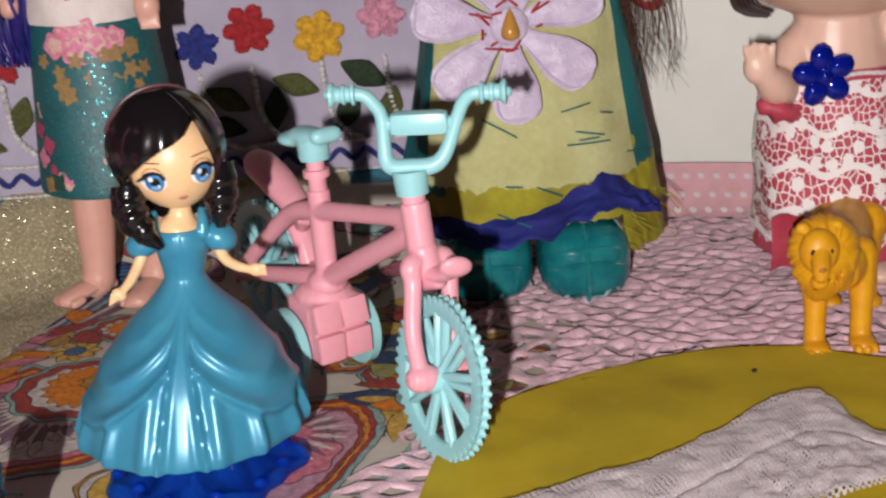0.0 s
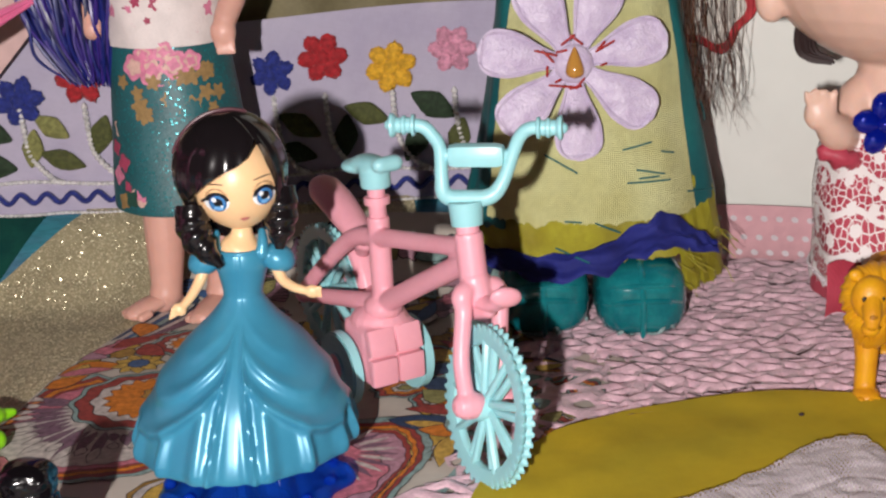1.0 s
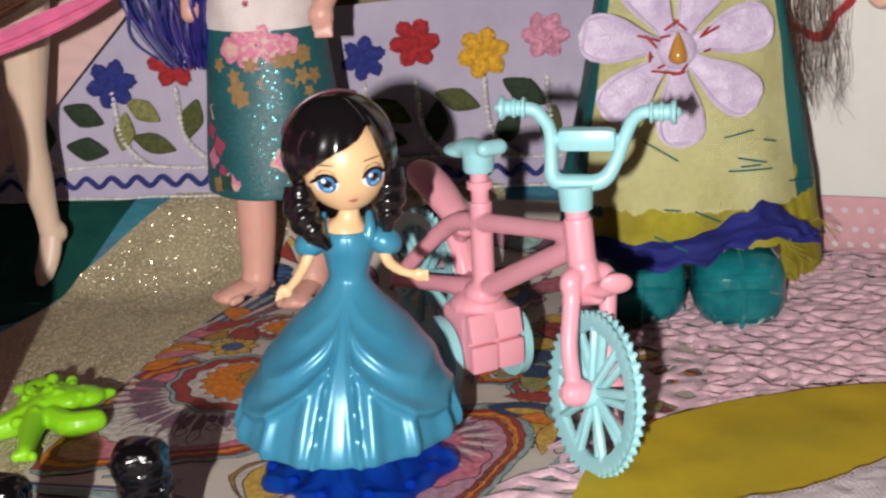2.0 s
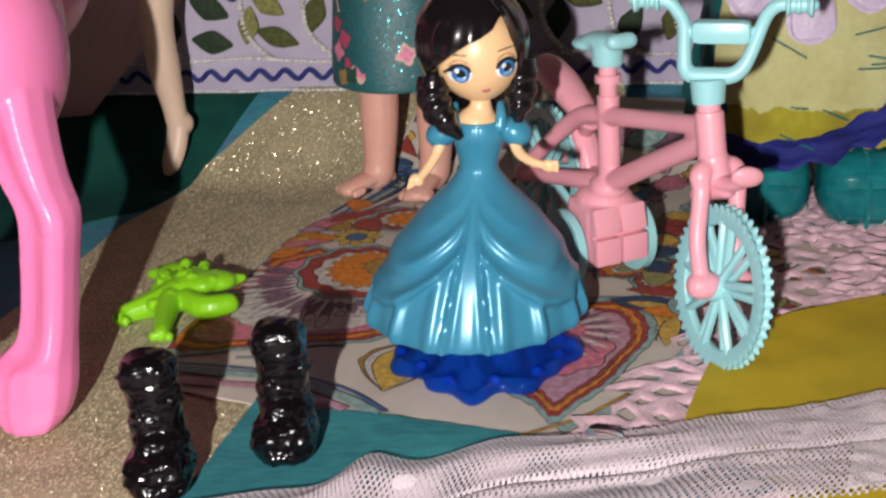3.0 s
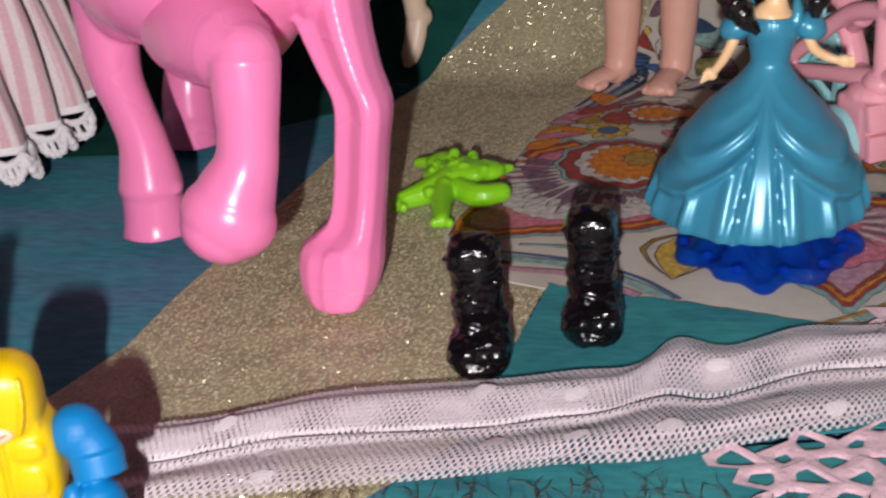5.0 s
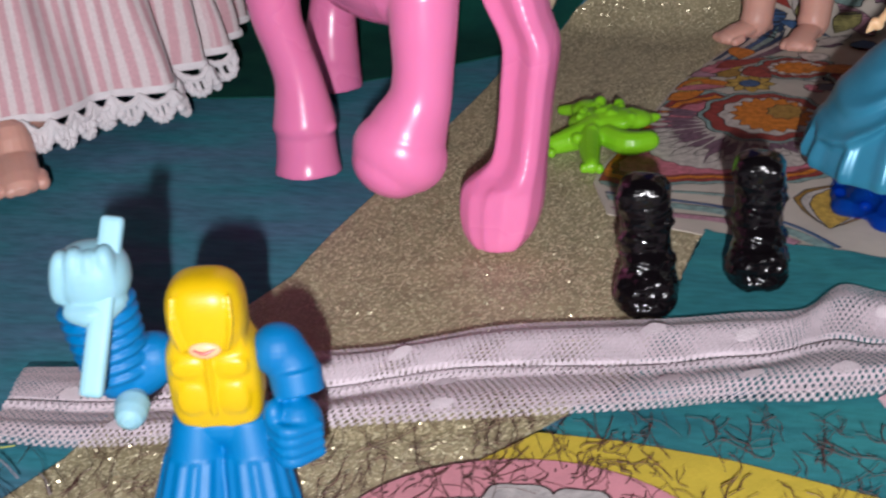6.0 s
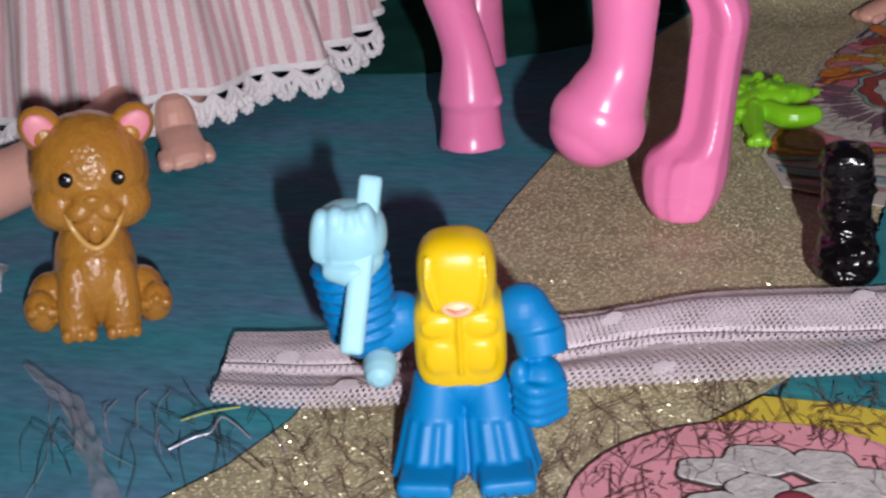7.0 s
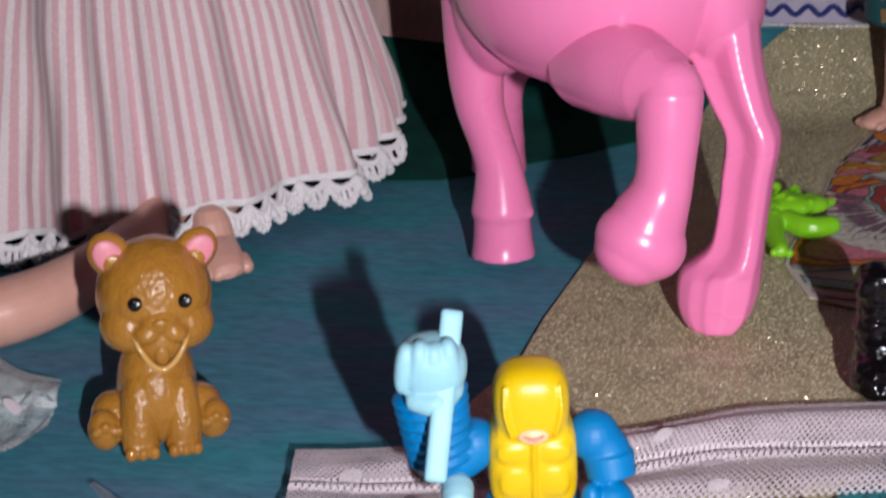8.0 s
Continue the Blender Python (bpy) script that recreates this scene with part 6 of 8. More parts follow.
def pony():
    B = Build()
    ell(B, (-126, -24, 80), (36, 34, 29), 0, nu=60, nv=40)
    ell(B, (-132, 22, 84), (31, 42, 27), 0, nu=60, nv=40)
    ell(B, (-122, -34, 66), (19, 20, 18), 0, nu=40, nv=28)
    ell(B, (-98, -30, 76), (11, 17, 20), 0, nu=40, nv=28)
    ell(B, (-152, -14, 72), (13, 18, 22), 0, nu=40, nv=28)
    # planted foreleg: long cannon, a knee, flared hoof with a ridge round its crown
    tube(B, [(-157, -11, 76), (-159.6, -13.5, 56), (-159.0, -15.6, 43), (-156.4, -16, 33), (-154.4, -16.2, 25), (-153.8, -16.6, 17), (-153.7, -17, 13)], [12, 8.2, 6.5, 5.9, 6.2, 7.6, 8.3], 0, 32, 70)
    ell(B, (-146.8, -18.0, 13.2), (2.0, 3.0, 1.8), 0)
    tube(B, [(-153.7, -17, 13.0), (-153.6, -17.4, 5), (-153.5, -18, 0.4)], [7.5, 8.0, 8.8], 0, 32, 10, caps=False)
    # far hind leg
    tube(B, [(-156, 46, 66), (-160, 50, 44), (-166, 50, 28), (-167.5, 48, 16), (-167.5, 47, 9)], [12, 8.8, 6.8, 7.8, 8.3], 0, 32, 50)
    tube(B, [(-167.5, 47, 9), (-167.5, 46.5, 0.4)], [8.1, 8.7], 0, 28, 6, caps=False)
    # raised foreleg: heavy forearm, square knee, straight cannon and a big bent hoof
    raised, body = Build(), B
    B = raised
    tube(B, [(-125, -44, 63.0), (-117, -55, 63.5), (-109.0, -64, 63.0)], [12.0, 11.0, 8.8], 0, 36, 40)
    ell(B, (-106.2, -67.0, 62.4), (7.4, 6.8, 7.6), 0, nu=36, nv=24)
    tube(B, [(-106.0, -67.4, 62), (-106.0, -69, 54), (-106.3, -69.8, 47), (-107.2, -70.6, 41), (-109.6, -72.0, 35), (-111, -73.2, 31)], [7.4, 6.8, 6.3, 6.7, 8.4, 8.4], 0, 36, 60)
    ell(B, (-111.2, -74.0, 30.6), (10.2, 8.4, 8.6), 0, (0, 24, 0), nu=40, nv=28)
    ell(B, (-113.2, -74.6, 28.0), (8.4, 7.6, 6.6), 0, (0, 26, 0), nu=36, nv=24)
    for dx, top, low in ((-7.6, 36, 27), (-5.0, 40, 25.5), (-2.2, 42, 25), (0.8, 41, 25), (3.4, 39, 26)):
        tube(B, [(-107.6 + dx * 0.55, -76.0 + abs(dx) * 0.5, top), (-109.6 + dx * 1.0, -80.2 + abs(dx) * 0.52, (top + low) / 2 + 1), (-111.0 + dx * 1.05, -81.4 + abs(dx) * 0.56, low + 2.2)], [0.4, 1.2, 0.5], 0, 10, 16)
    B = body
    tube(B, [(-128, -40, 100), (-126, -52, 128), (-126, -66, 148)], [20, 15, 13], 0, 36, 30)
    ell(B, (-126, -76, 152), (14, 20, 14), 0)
    # planted near leg: a hard ridge runs down its front, and its inner side is hollowed out
    sections = [(78, -110, -89, -34, 9), (64, -104.5, -87.6, -39, 8), (53, -99.0, -85.0, -43, 7), (45.5, -95.2, -82.3, -45.4, 6.6), (36, -95.6, -83.4, -46.4, 6.2), (26, -96.4, -84.4, -48, 6.2),
                (20.0, -97.6, -84.9, -49.6, 6.4), (16.8, -100.4, -85.1, -50.4, 6.8), (13.6, -104.2, -85.3, -51, 7.0), (9, -105.0, -85.8, -51.8, 7.2), (4, -104.2, -87.4, -52.8, 7.0), (0.6, -102, -90.0, -53.6, 6.0)]
    line = smooth_path([(q[0] * 0 + i, *q) for i, q in enumerate(sections)], 88)
    V, F = [], []
    for q in line:
        z, xl, xr, yc, dp = q[1:6]
        w = xr - xl
        xm = xr - 0.40 * w if z > 15 else xr - 0.52 * w
        hoof = min(1.0, max(0.0, (17 - z) / 4))
        ring = [(xl + 0.02 * w, 0.55), (xl, 0.05), (xl + 0.04 * w, -0.34), (xl + 0.18 * w, -0.36 - 0.34 * hoof), (xl + 0.34 * w, -0.44 - 0.38 * hoof), (xm - 0.10 * w, -0.74 - 0.18 * hoof), (xm, -0.92), (xm + 0.12 * w, -0.94), (xr - 0.12 * w, -0.74), (xr - 0.02 * w, -0.15), (xr, 0.4), (xr - 0.14 * w, 0.85), (xl + 0.5 * w, 1.0), (xl + 0.2 * w, 0.85)]
        V += [Vector((x, yc + dp * d, z)) for x, d in ring]
    k = 14
    for j in range(len(line) - 1):
        for i in range(k):
            p, q = j * k + i, j * k + (i + 1) % k
            F.append((p, p + k, q + k, q))
    F += [tuple(range(k)), tuple((len(line) - 1) * k + i for i in range(k - 1, -1, -1))]
    B.add(V, F)
    C = fuse(B, 0.55, 6).merge(fuse(raised, 0.45, 3))
    whole("toy_pony", C, pony_pink, (-126, -10, 0), "glossy hot pink plastic toy pony with one raised foreleg", "toy pony")


pony()


def hero():
    # a chunky figure with a big raised fist that grips a flat bar
    X, Y = -121.8, -151.0
    B = Build()
    body = Build()
    square = lambda p: (lambda q: Vector([math.copysign(abs(c) ** p, c) for c in q]))
    ell(body, (X, Y, 22.8), (7.7, 5.4, 9.4), 1, nu=40, nv=26, warp=square(0.52))
    ell(body, (X, Y - 0.6, 34.6), (6.5, 5.9, 7.2), 1, nu=40, nv=26, warp=square(0.70))
    rbox(body, (X, Y - 0.2, 30.0), (12.8, 9.2, 5.0), 1, bevel=2.0)
    for s in (-1, 1):
        ell(body, (X + s * 3.2, Y - 4.5, 21.0), (3.0, 1.5, 3.4), 1, warp=square(0.8))
        ell(body, (X + s * 3.4, Y - 4.7, 26.6), (3.0, 1.1, 2.0), 1, warp=square(0.8))
        tube(body, [(X + s * 4.6, Y - 5.0, 39.4), (X + s * 4.7, Y - 6.2, 35.0), (X + s * 3.6, Y - 6.3, 30.4)], [0.4, 0.5, 0.4], 1, 8)
    tube(body, [(X - 3.4, Y - 5.4, 37.8), (X, Y - 6.0, 37.2), (X + 3.4, Y - 5.4, 37.8)], [0.35, 0.45, 0.35], 1, 8)
    ell(body, (X, Y - 5.7, 33.8), (1.4, 0.9, 2.4), 1)
    tube(body, [(X, Y - 5.6, 29.2), (X, Y - 6.0, 25), (X, Y - 5.9, 18)], 0.35, 1, 6)
    B.merge(fuse(body, 0.36, 3))
    m = Build()
    ell(m, (X, Y - 6.2, 30.6), (2.6, 0.9, 1.5), 3, nu=20, nv=12)
    tube(m, [(X - 1.6, Y - 6.95, 31.0), (X, Y - 7.2, 30.5), (X + 1.6, Y - 6.95, 31.0)], [0.18, 0.34, 0.18], 4, 8)
    B.merge(m)
    limbs = Build()
    # bell-bottomed legs with a seam at the knee and flutes below it
    for s in (-1, 1):
        def leg(u, v, s=s):
            a = 2 * math.pi * u
            k = 1 + (0.045 * math.cos(13 * a) if v > 0.42 else 0.0) + 0.05 * (1 if v > 0.40 else 0)
            rx = np.interp(v, [0, 0.4, 0.75, 1], [4.2, 4.9, 5.6, 6.2]) * k
            ry = np.interp(v, [0, 0.4, 0.75, 1], [4.4, 4.9, 5.8, 6.8]) * k
            c = Vector((X + s * np.interp(v, [0, 0.4, 1], [4.0, 4.8, 6.2]), Y - np.interp(v, [0, 0.4, 1], [0.2, 1.8, 6.5]), np.interp(v, [0, 0.4, 1], [15.5, 9.6, 0.3])))
            return c + Vector((rx * math.cos(a), ry * math.sin(a), 0))
        grid(limbs, leg, 104, 40, 0, wrap=True)
        grid(limbs, lambda u, v: leg(u, 1.0) * v + leg(0.5, 1.0) * (0.5 - 0.5 * v) + leg(0.0, 1.0) * (0.5 - 0.5 * v), 104, 3, 0, wrap=True)
        grid(limbs, lambda u, v: leg(u, 0.0) * (1 - v) + leg(0.5, 0.0) * (0.5 * v) + leg(0.0, 0.0) * (0.5 * v), 104, 3, 0, wrap=True)
        rbox(limbs, (X + s * 6.6, Y - 12.4, 1.9), (9.4, 7.6, 3.4), 0, (0, 0, s * 6), 1.3)
    ell(limbs, (X, Y - 0.2, 14.0), (7.6, 4.8, 4.4), 0)
    # hanging arm and fist
    ell(limbs, (X + 10.6, Y + 0.4, 26.4), (4.6, 4.6, 4.6), 0)
    tube(limbs, [(X + 10.6, Y + 0.4, 26.4), (X + 13.4, Y - 0.6, 23.4)], [4.4, 3.9], 0, 20)
    tube(limbs, [(X + 13.0, Y - 0.8, 23.2), (X + 13.6, Y - 2.2, 19.4)], [4.5, 4.3], 0, 24, caps=False)
    ell(limbs, (X + 12.8, Y - 3.8, 14.2), (4.6, 4.8, 5.6), 0, (0, 8, 0))
    for k in range(4):
        tube(limbs, [(X + 9.0, Y - 6.4, 14.0 - 1.9 * k + 2.6), (X + 12.0, Y - 8.6, 14.6 - 1.9 * k + 1.4), (X + 16.6, Y - 6.0, 15.6 - 1.7 * k)], [1.0, 1.25, 1.0], 0, 10)
    ell(limbs, (X + 9.6, Y - 5.6, 17.4), (1.9, 2.2, 3.0), 0)
    # raised arm with ringed sleeve
    ell(limbs, (X - 10.0, Y + 0.6, 26.0), (4.4, 4.4, 4.4), 0)
    tube(limbs, [(X - 9.6, Y + 0.4, 25.6), (X - 13.4, Y, 23.4), (X - 15.8, Y - 0.8, 24.6)], [4.2, 4.4, 5.0], 0, 20)
    for k in range(7):
        ell(limbs, (X - 15.8 - 0.20 * k, Y - 1.0 - 0.25 * k, 25.2 + 2.1 * k), (6.0 + 0.12 * k, 5.6, 1.7), 0, (0, -10, 0), nu=30)
    B.merge(fuse(limbs, 0.34, 2))
    ice = Build()
    ell(ice, (X - 16.4, Y - 3.2, 43.6), (6.0, 5.4, 5.4), 2, nu=28, nv=18, warp=square(0.86))
    for k in range(4):
        ell(ice, (X - 20.8 + 2.5 * k, Y - 6.2 + 0.5 * abs(k - 1.5), 44.4 + 0.5 * (k % 2)), (1.75, 2.4, 4.6), 2, (0, 8 - 4 * k, 0), warp=square(0.8))
    tube(ice, [(X - 13.4, Y - 4.6, 39.8), (X - 15.8, Y - 7.4, 38.6), (X - 19.2, Y - 7.0, 39.0)], [2.4, 2.3, 1.9], 2, 12)
    B.merge(fuse(ice, 0.34, 2))
    bar = Build()
    rbox(bar, (X - 14.6, Y - 7.4, 40.0), (3.8, 2.4, 28.4), 2, (-30, 10, 0), 0.9)
    tube(bar, [(X - 13.2, Y - 5.2, 20.6), (X - 13.2, Y - 7.4, 20.2)], [2.9, 2.7], 2, 24, 4)
    B.merge(fuse(bar, 0.26, 1))
    C = Build()
    C.merge(B, Matrix.Translation((X, Y, -0.4)) @ Matrix.Rotation(radians(14), 4, "Z") @ Matrix.Translation((-X, -Y, 0)))
    B = C
    for p in B.v:
        p.z = max(p.z, 0.2)
    whole("hero_figure", B, [hero_blue, hero_yellow, hero_ice, skin_cream, lip], (X, Y, 0), "chunky blue toy figure with yellow hood and vest, fist raised", "toy figure")


hero()


def dog():
    X, Y = -209.2, -118.8
    B = Build()
    h = Build()
    fur = lambda q: q * (1 + 0.018 * noise.noise(Vector((q.x * 8, q.y * 8, q.z * 5))))
    ell(h, (X, Y, 33.2), (11.8, 10.6, 12.0), 0, nu=56, nv=36, warp=fur)
    for s in (-1, 1):
        ell(h, (X + s * 5.2, Y - 4.0, 28.0), (6.4, 6.0, 5.8), 0, nu=30, nv=20)
    # muzzle of two lobes under a short snout, and the wide V of the open mouth
    ell(h, (X - 0.2, Y - 9.2, 30.8), (4.0, 3.0, 2.8), 0, nu=28, nv=18)
    ell(h, (X, Y - 9.0, 26.0), (4.4, 2.6, 4.4), 0, nu=28, nv=18)
    for s in (-1, 1):
        ell(h, (X + s * 2.7, Y - 9.4, 28.4), (3.0, 2.8, 2.3), 0, (0, s * 12, 0), nu=24, nv=16)
        # rounded ears set on the top corners, hollow in front
        ell(h, (X + s * 8.6, Y + 0.6, 41.8), (4.3, 2.6, 5.2), 0, (0, s * 32, 0), nu=28, nv=20)
    B.merge(fuse(h, 0.32, 2))
    rim = Build()
    tube(rim, [(X - 5.4, Y - 10.0, 28.0), (X - 4.2, Y - 11.2, 25.4), (X - 2.2, Y - 11.9, 22.6), (X, Y - 12.1, 21.4), (X + 2.2, Y - 11.9, 22.6), (X + 4.2, Y - 11.2, 25.4), (X + 5.4, Y - 10.0, 28.0)], [0.4, 0.6, 0.65, 0.65, 0.65, 0.6, 0.4], 4, 10, 40)
    ell(rim, (X, Y - 11.2, 24.2), (1.6, 1.0, 2.3), 0, nu=20, nv=14)
    B.merge(rim)
    b = Build()
    ell(b, (X, Y + 0.6, 11.6), (8.4, 8.4, 13.0), 0, nu=44, nv=28, warp=fur)
    ell(b, (X, Y - 4.0, 10.0), (6.8, 5.0, 9.6), 0, nu=34, nv=20, warp=fur)
    for s in (-1, 1):
        tube(b, [(X + s * 4.0, Y - 4.2, 13), (X + s * 4.4, Y - 6.4, 6.5), (X + s * 4.4, Y - 7.2, 2.6)], [3.8, 4.0, 3.9], 0, 18)
        ell(b, (X + s * 4.4, Y - 8.2, 2.2), (3.9, 3.4, 2.2), 0)
        ell(b, (X + s * 9.0, Y + 0.6, 5.4), (5.0, 5.4, 5.4), 0)
        ell(b, (X + s * 11.4, Y - 4.2, 4.6), (3.6, 3.2, 4.6), 0, (0, s * 8, 0))
        for k in (-1, 0, 1):
            ell(b, (X + s * 4.4 + k * 2.3, Y - 10.8, 1.8), (1.35, 1.4, 1.6), 0, nu=12, nv=8)
            ell(b, (X + s * 11.4 + k * 1.9, Y - 6.8, 6.6 - 1.1 * abs(k)), (1.15, 1.0, 1.2), 0, nu=12, nv=8)
    B.merge(fuse(b, 0.32, 2))
    f = Build()
    for s in (-1, 1):
        ell(f, (X + s * 9.0, Y - 1.4, 42.2), (2.9, 0.9, 3.8), 1, (0, s * 32, 0), nu=24, nv=16)
        ell(f, (X + s * 7.8, Y - 1.9, 40.4), (2.2, 0.9, 2.8), 0, (0, s * 32, 0), nu=24, nv=16)
        ell(f, (X + s * 4.9, Y - 9.7, 35.0), (1.45, 0.9, 1.6), 2)
        ell(f, (X + s * 4.9 + 0.5, Y - 10.5, 35.4), (0.34, 0.2, 0.34), 3, nu=8, nv=6)
    ell(f, (X - 0.2, Y - 12.0, 31.5), (1.7, 0.8, 1.0), 0)
    B.merge(f)
    C = Build()
    C.merge(B, Matrix.Translation((X, Y, 0)) @ Matrix.Rotation(radians(31), 4, "Z") @ Matrix.Rotation(radians(6), 4, "Y") @ Matrix.Translation((-X, -Y, 0)))
    B = C
    for p in B.v:
        p.z = max(p.z, 0.2)
    dog_light = mat("dog_rim", (0.55, 0.30, 0.08), 0.2, var=0.1, coat=0.5)
    whole("dog_figurine", B, [dog_brown, dog_pink, dog_shiny, eye_white, dog_light], (X, Y, 0), "glossy caramel brown dog figurine, sitting, with pink ears", "dog figurine")


dog()


def lion():
    X, Y = 149.0, 20.0
    gold_yellow = mat("lion_yellow", (0.70, 0.34, 0.01), 0.42, col2=(0.62, 0.26, 0.01), vscale=160, var=0.12, bump=0.25, bscale=700)
    mane = mat("lion_mane", (0.42, 0.17, 0.01), 0.45, var=0.2)
    B = Build()
    b = Build()
    for x, y in ((143.2, 16.5), (155.0, 17.5)):
        tube(b, [(x + 0.6, y + 3, 24), (x + 0.4, y + 0.8, 12), (x, y, 3)], [4.2, 2.9, 2.7], 0, 12)
        ell(b, (x, y - 1.8, 2.2), (3.4, 4.2, 2.2), 0)
    for x, y in ((156, 46), (166, 44)):
        tube(b, [(x, y, 24), (x + 1, y + 3, 12), (x, y, 3)], [5.0, 3.0, 2.7], 0, 12)
        ell(b, (x, y - 1.8, 2.2), (3.4, 4.2, 2.2), 0)
    tube(b, [(149, 18, 22), (154, 30, 23), (161, 46, 23)], [7.0, 6.8, 7.0], 0, 16)
    B.merge(fuse(b, 0.5, 3))
    h = Build()
    ell(h, (144.4, 14.0, 28.0), (8.2, 7.6, 8.2), 0, nu=44, nv=30)
    ell(h, (146.4, 15.0, 21.6), (6.2, 5.2, 5.0), 0, nu=36, nv=24)
    ell(h, (141.2, 7.6, 29.8), (4.7, 3.8, 5.4), 0, nu=28, nv=18)
    tube(h, [(140.8, 5.6, 29.8), (140.2, 2.8, 27.2), (140.0, 2.2, 25.6)], [2.4, 2.2, 1.9], 0, 14, 10)
    ell(h, (140.4, 4.4, 23.2), (2.2, 2.0, 1.8), 0)
    for x in (138.2, 146.2):
        ell(h, (x, 10.4, 34.6), (1.8, 1.3, 1.6), 0)
    # mane: fine strands combed back and down over a rounded mass
    r2 = random.Random(8)
    for i in range(210):
        a, ring = r2.uniform(0, 2 * math.pi), r2.uniform(0, 1)
        pts = []
        for k in range(5):
            t = 0.42 + 0.5 * ring + 0.14 * k
            aa = a - 0.16 * k * math.cos(a) * 0.6
            rr = min(1.0, math.sin(min(1.57, t * 1.25))) * 1.015
            down = max(0.0, -math.sin(a)) * 3.0 * t * t
            pts.append((144.2 + 8.2 * rr * math.cos(aa), 14.0 - 7.6 * math.cos(min(2.2, t * 1.25)), 28.0 + 8.2 * rr * math.sin(aa) - down))
        tube(h, pts, [0.2, 0.42, 0.5, 0.42, 0.15], 0, 6, 9)
    B.merge(fuse(h, 0.24, 1))
    f = Build()
    for x in (138.8, 143.0):
        ell(f, (x, 4.5, 30.6), (0.62, 0.45, 0.75), 1, nu=10, nv=7)
    ell(f, (140.0, 0.8, 27.4), (1.0, 0.5, 0.6), 2)
    B.merge(f)
    for x, y in ((143.2, 16.5), (155.0, 17.5)):
        for k in (-1, 0, 1):
            ell(B, (x + k * 2.0, y - 5.2 + 0.4 * abs(k), 1.5), (1.2, 1.6, 1.5), 0, nu=10, nv=7)
    whole("lion_figurine", B, [gold_yellow, eye_black, mane], (X, Y, 0), "small yellow plastic lion standing on pink crochet cloth", "lion figurine")


lion()
# glass bead caught at the ribbon's edge
bead = Build()
tube(bead, [(22.8, -60.5, 3.0), (27.4, -61.6, 3.0)], [1.9, 1.9], 0, 16, 4)
clear = mat("clear_bead", (0.85, 0.86, 0.86), 0.05, trans=0.9, ior=1.5, var=0.02)
whole("bead", bead, clear, (25, -61, 1.2), "clear glass bead lying at the ribbon's edge", "bead")

# felt applique in front of the ribbon
lie("teal_cloth", [(-8, -108), (30, -96), (90, -70), (160, -44), (200, -60), (200, -190), (-8, -190)], -0.2, teal_scrap, "teal cotton cloth showing through the crochet meshes", "cloth", step=7)
lie("teal_felt", [(-68, -116), (-70, -126), (-70.5, -131), (-45, -131), (-18, -138), (40, -150), (40, -92), (-18, -104)], -0.3, teal_scrap, "teal cotton scrap under the veil of threads", "cloth", step=5, fray=0.2)
yellow_felt = mat("yellow_felt", (0.62, 0.48, 0.05), 0.85, var=0.12, bump=0.4, bscale=1300)
pink_felt = mat("pink_felt", (0.64, 0.25, 0.30), 0.85, var=0.12, bump=0.4, bscale=1300, sheen=0.2)
lie("yellow_felt", [(-73, -127), (-58, -127.5), (-40, -130), (-15, -137), (20, -147), (20, -180), (-60, -180), (-92, -150)], 0.1, yellow_felt, "yellow felt edging under the pink felt", "cloth", step=5)
lie("pink_felt", [(-69 + 33 * math.cos(radians(a)), -164 + 28 * math.sin(radians(a))) for a in range(0, 360, 8)], 0.6, pink_felt, "round pink felt patch, speckled", "cloth", step=5)
# lace motif: pale petals with dark rims, and small stitched dashes round it
grey_lace = mat("grey_lace", (0.50, 0.47, 0.46), 0.85, col2=(0.36, 0.34, 0.34), vscale=300, var=0.3, bump=0.9, bscale=900)
wine = mat("wine_felt", (0.25, 0.03, 0.05), 0.85, var=0.25, bump=0.5, bscale=1300)
motif = thing("lace_motif", (-64, -158, 1.0), "grey lace flower with dark outlines sewn on the pink felt", "lace")
petals = [(-80, -153, 5.5, 3.6), (-72, -148.5, 6.5, 4.2), (-62, -148.5, 5.6, 4.4), (-54, -152, 6, 4), (-46, -157, 5, 4), (-72, -157, 5, 4), (-60, -158, 7, 4.5), (-50, -165, 5, 4), (-78, -163, 5, 4), (-66, -168, 6, 4)]
for k, (px, py, rx, ry) in enumerate(petals):
    for grow, z0, m in ((0.55, 1.05 + 0.04 * k, thread_dark), (0.0, 1.25 + 0.04 * k, grey_lace)):
        pts = [(px + (rx + grow) * (1 + 0.07 * math.cos(radians(5 * a + 40 * k))) * math.cos(radians(a)), py + (ry + grow) * (1 + 0.07 * math.cos(radians(5 * a + 40 * k))) * math.sin(radians(a))) for a in range(0, 360, 10)]
        finish("petal" if grow == 0 else "petal_rim", slab(Build(), pts, z0 - 0.6, z0, 0, None, 0.15), m, motif)
finish("heart", ell(Build(), (-66, -160, 1.8), (3.4, 2.6, 0.7), 0), wine, motif, "dark red felt heart")
dash = Build()
for k in range(70):
    a, r = random.Random(k).uniform(0, 6.28), random.Random(k + 99).uniform(0.62, 0.96)
    px, py = -69 + 33 * r * math.cos(a), -164 + 28 * r * math.sin(a)
    ell(dash, (px, py, 0.75), (0.55, 0.16, 0.16), 0, (0, 0, random.Random(k + 7).uniform(0, 180)), 8, 5)
tagged(finish("stitch_dashes", dash, thread_dark), "tiny dark dashes stitched over the pink felt", "stitches", "", "stuff")

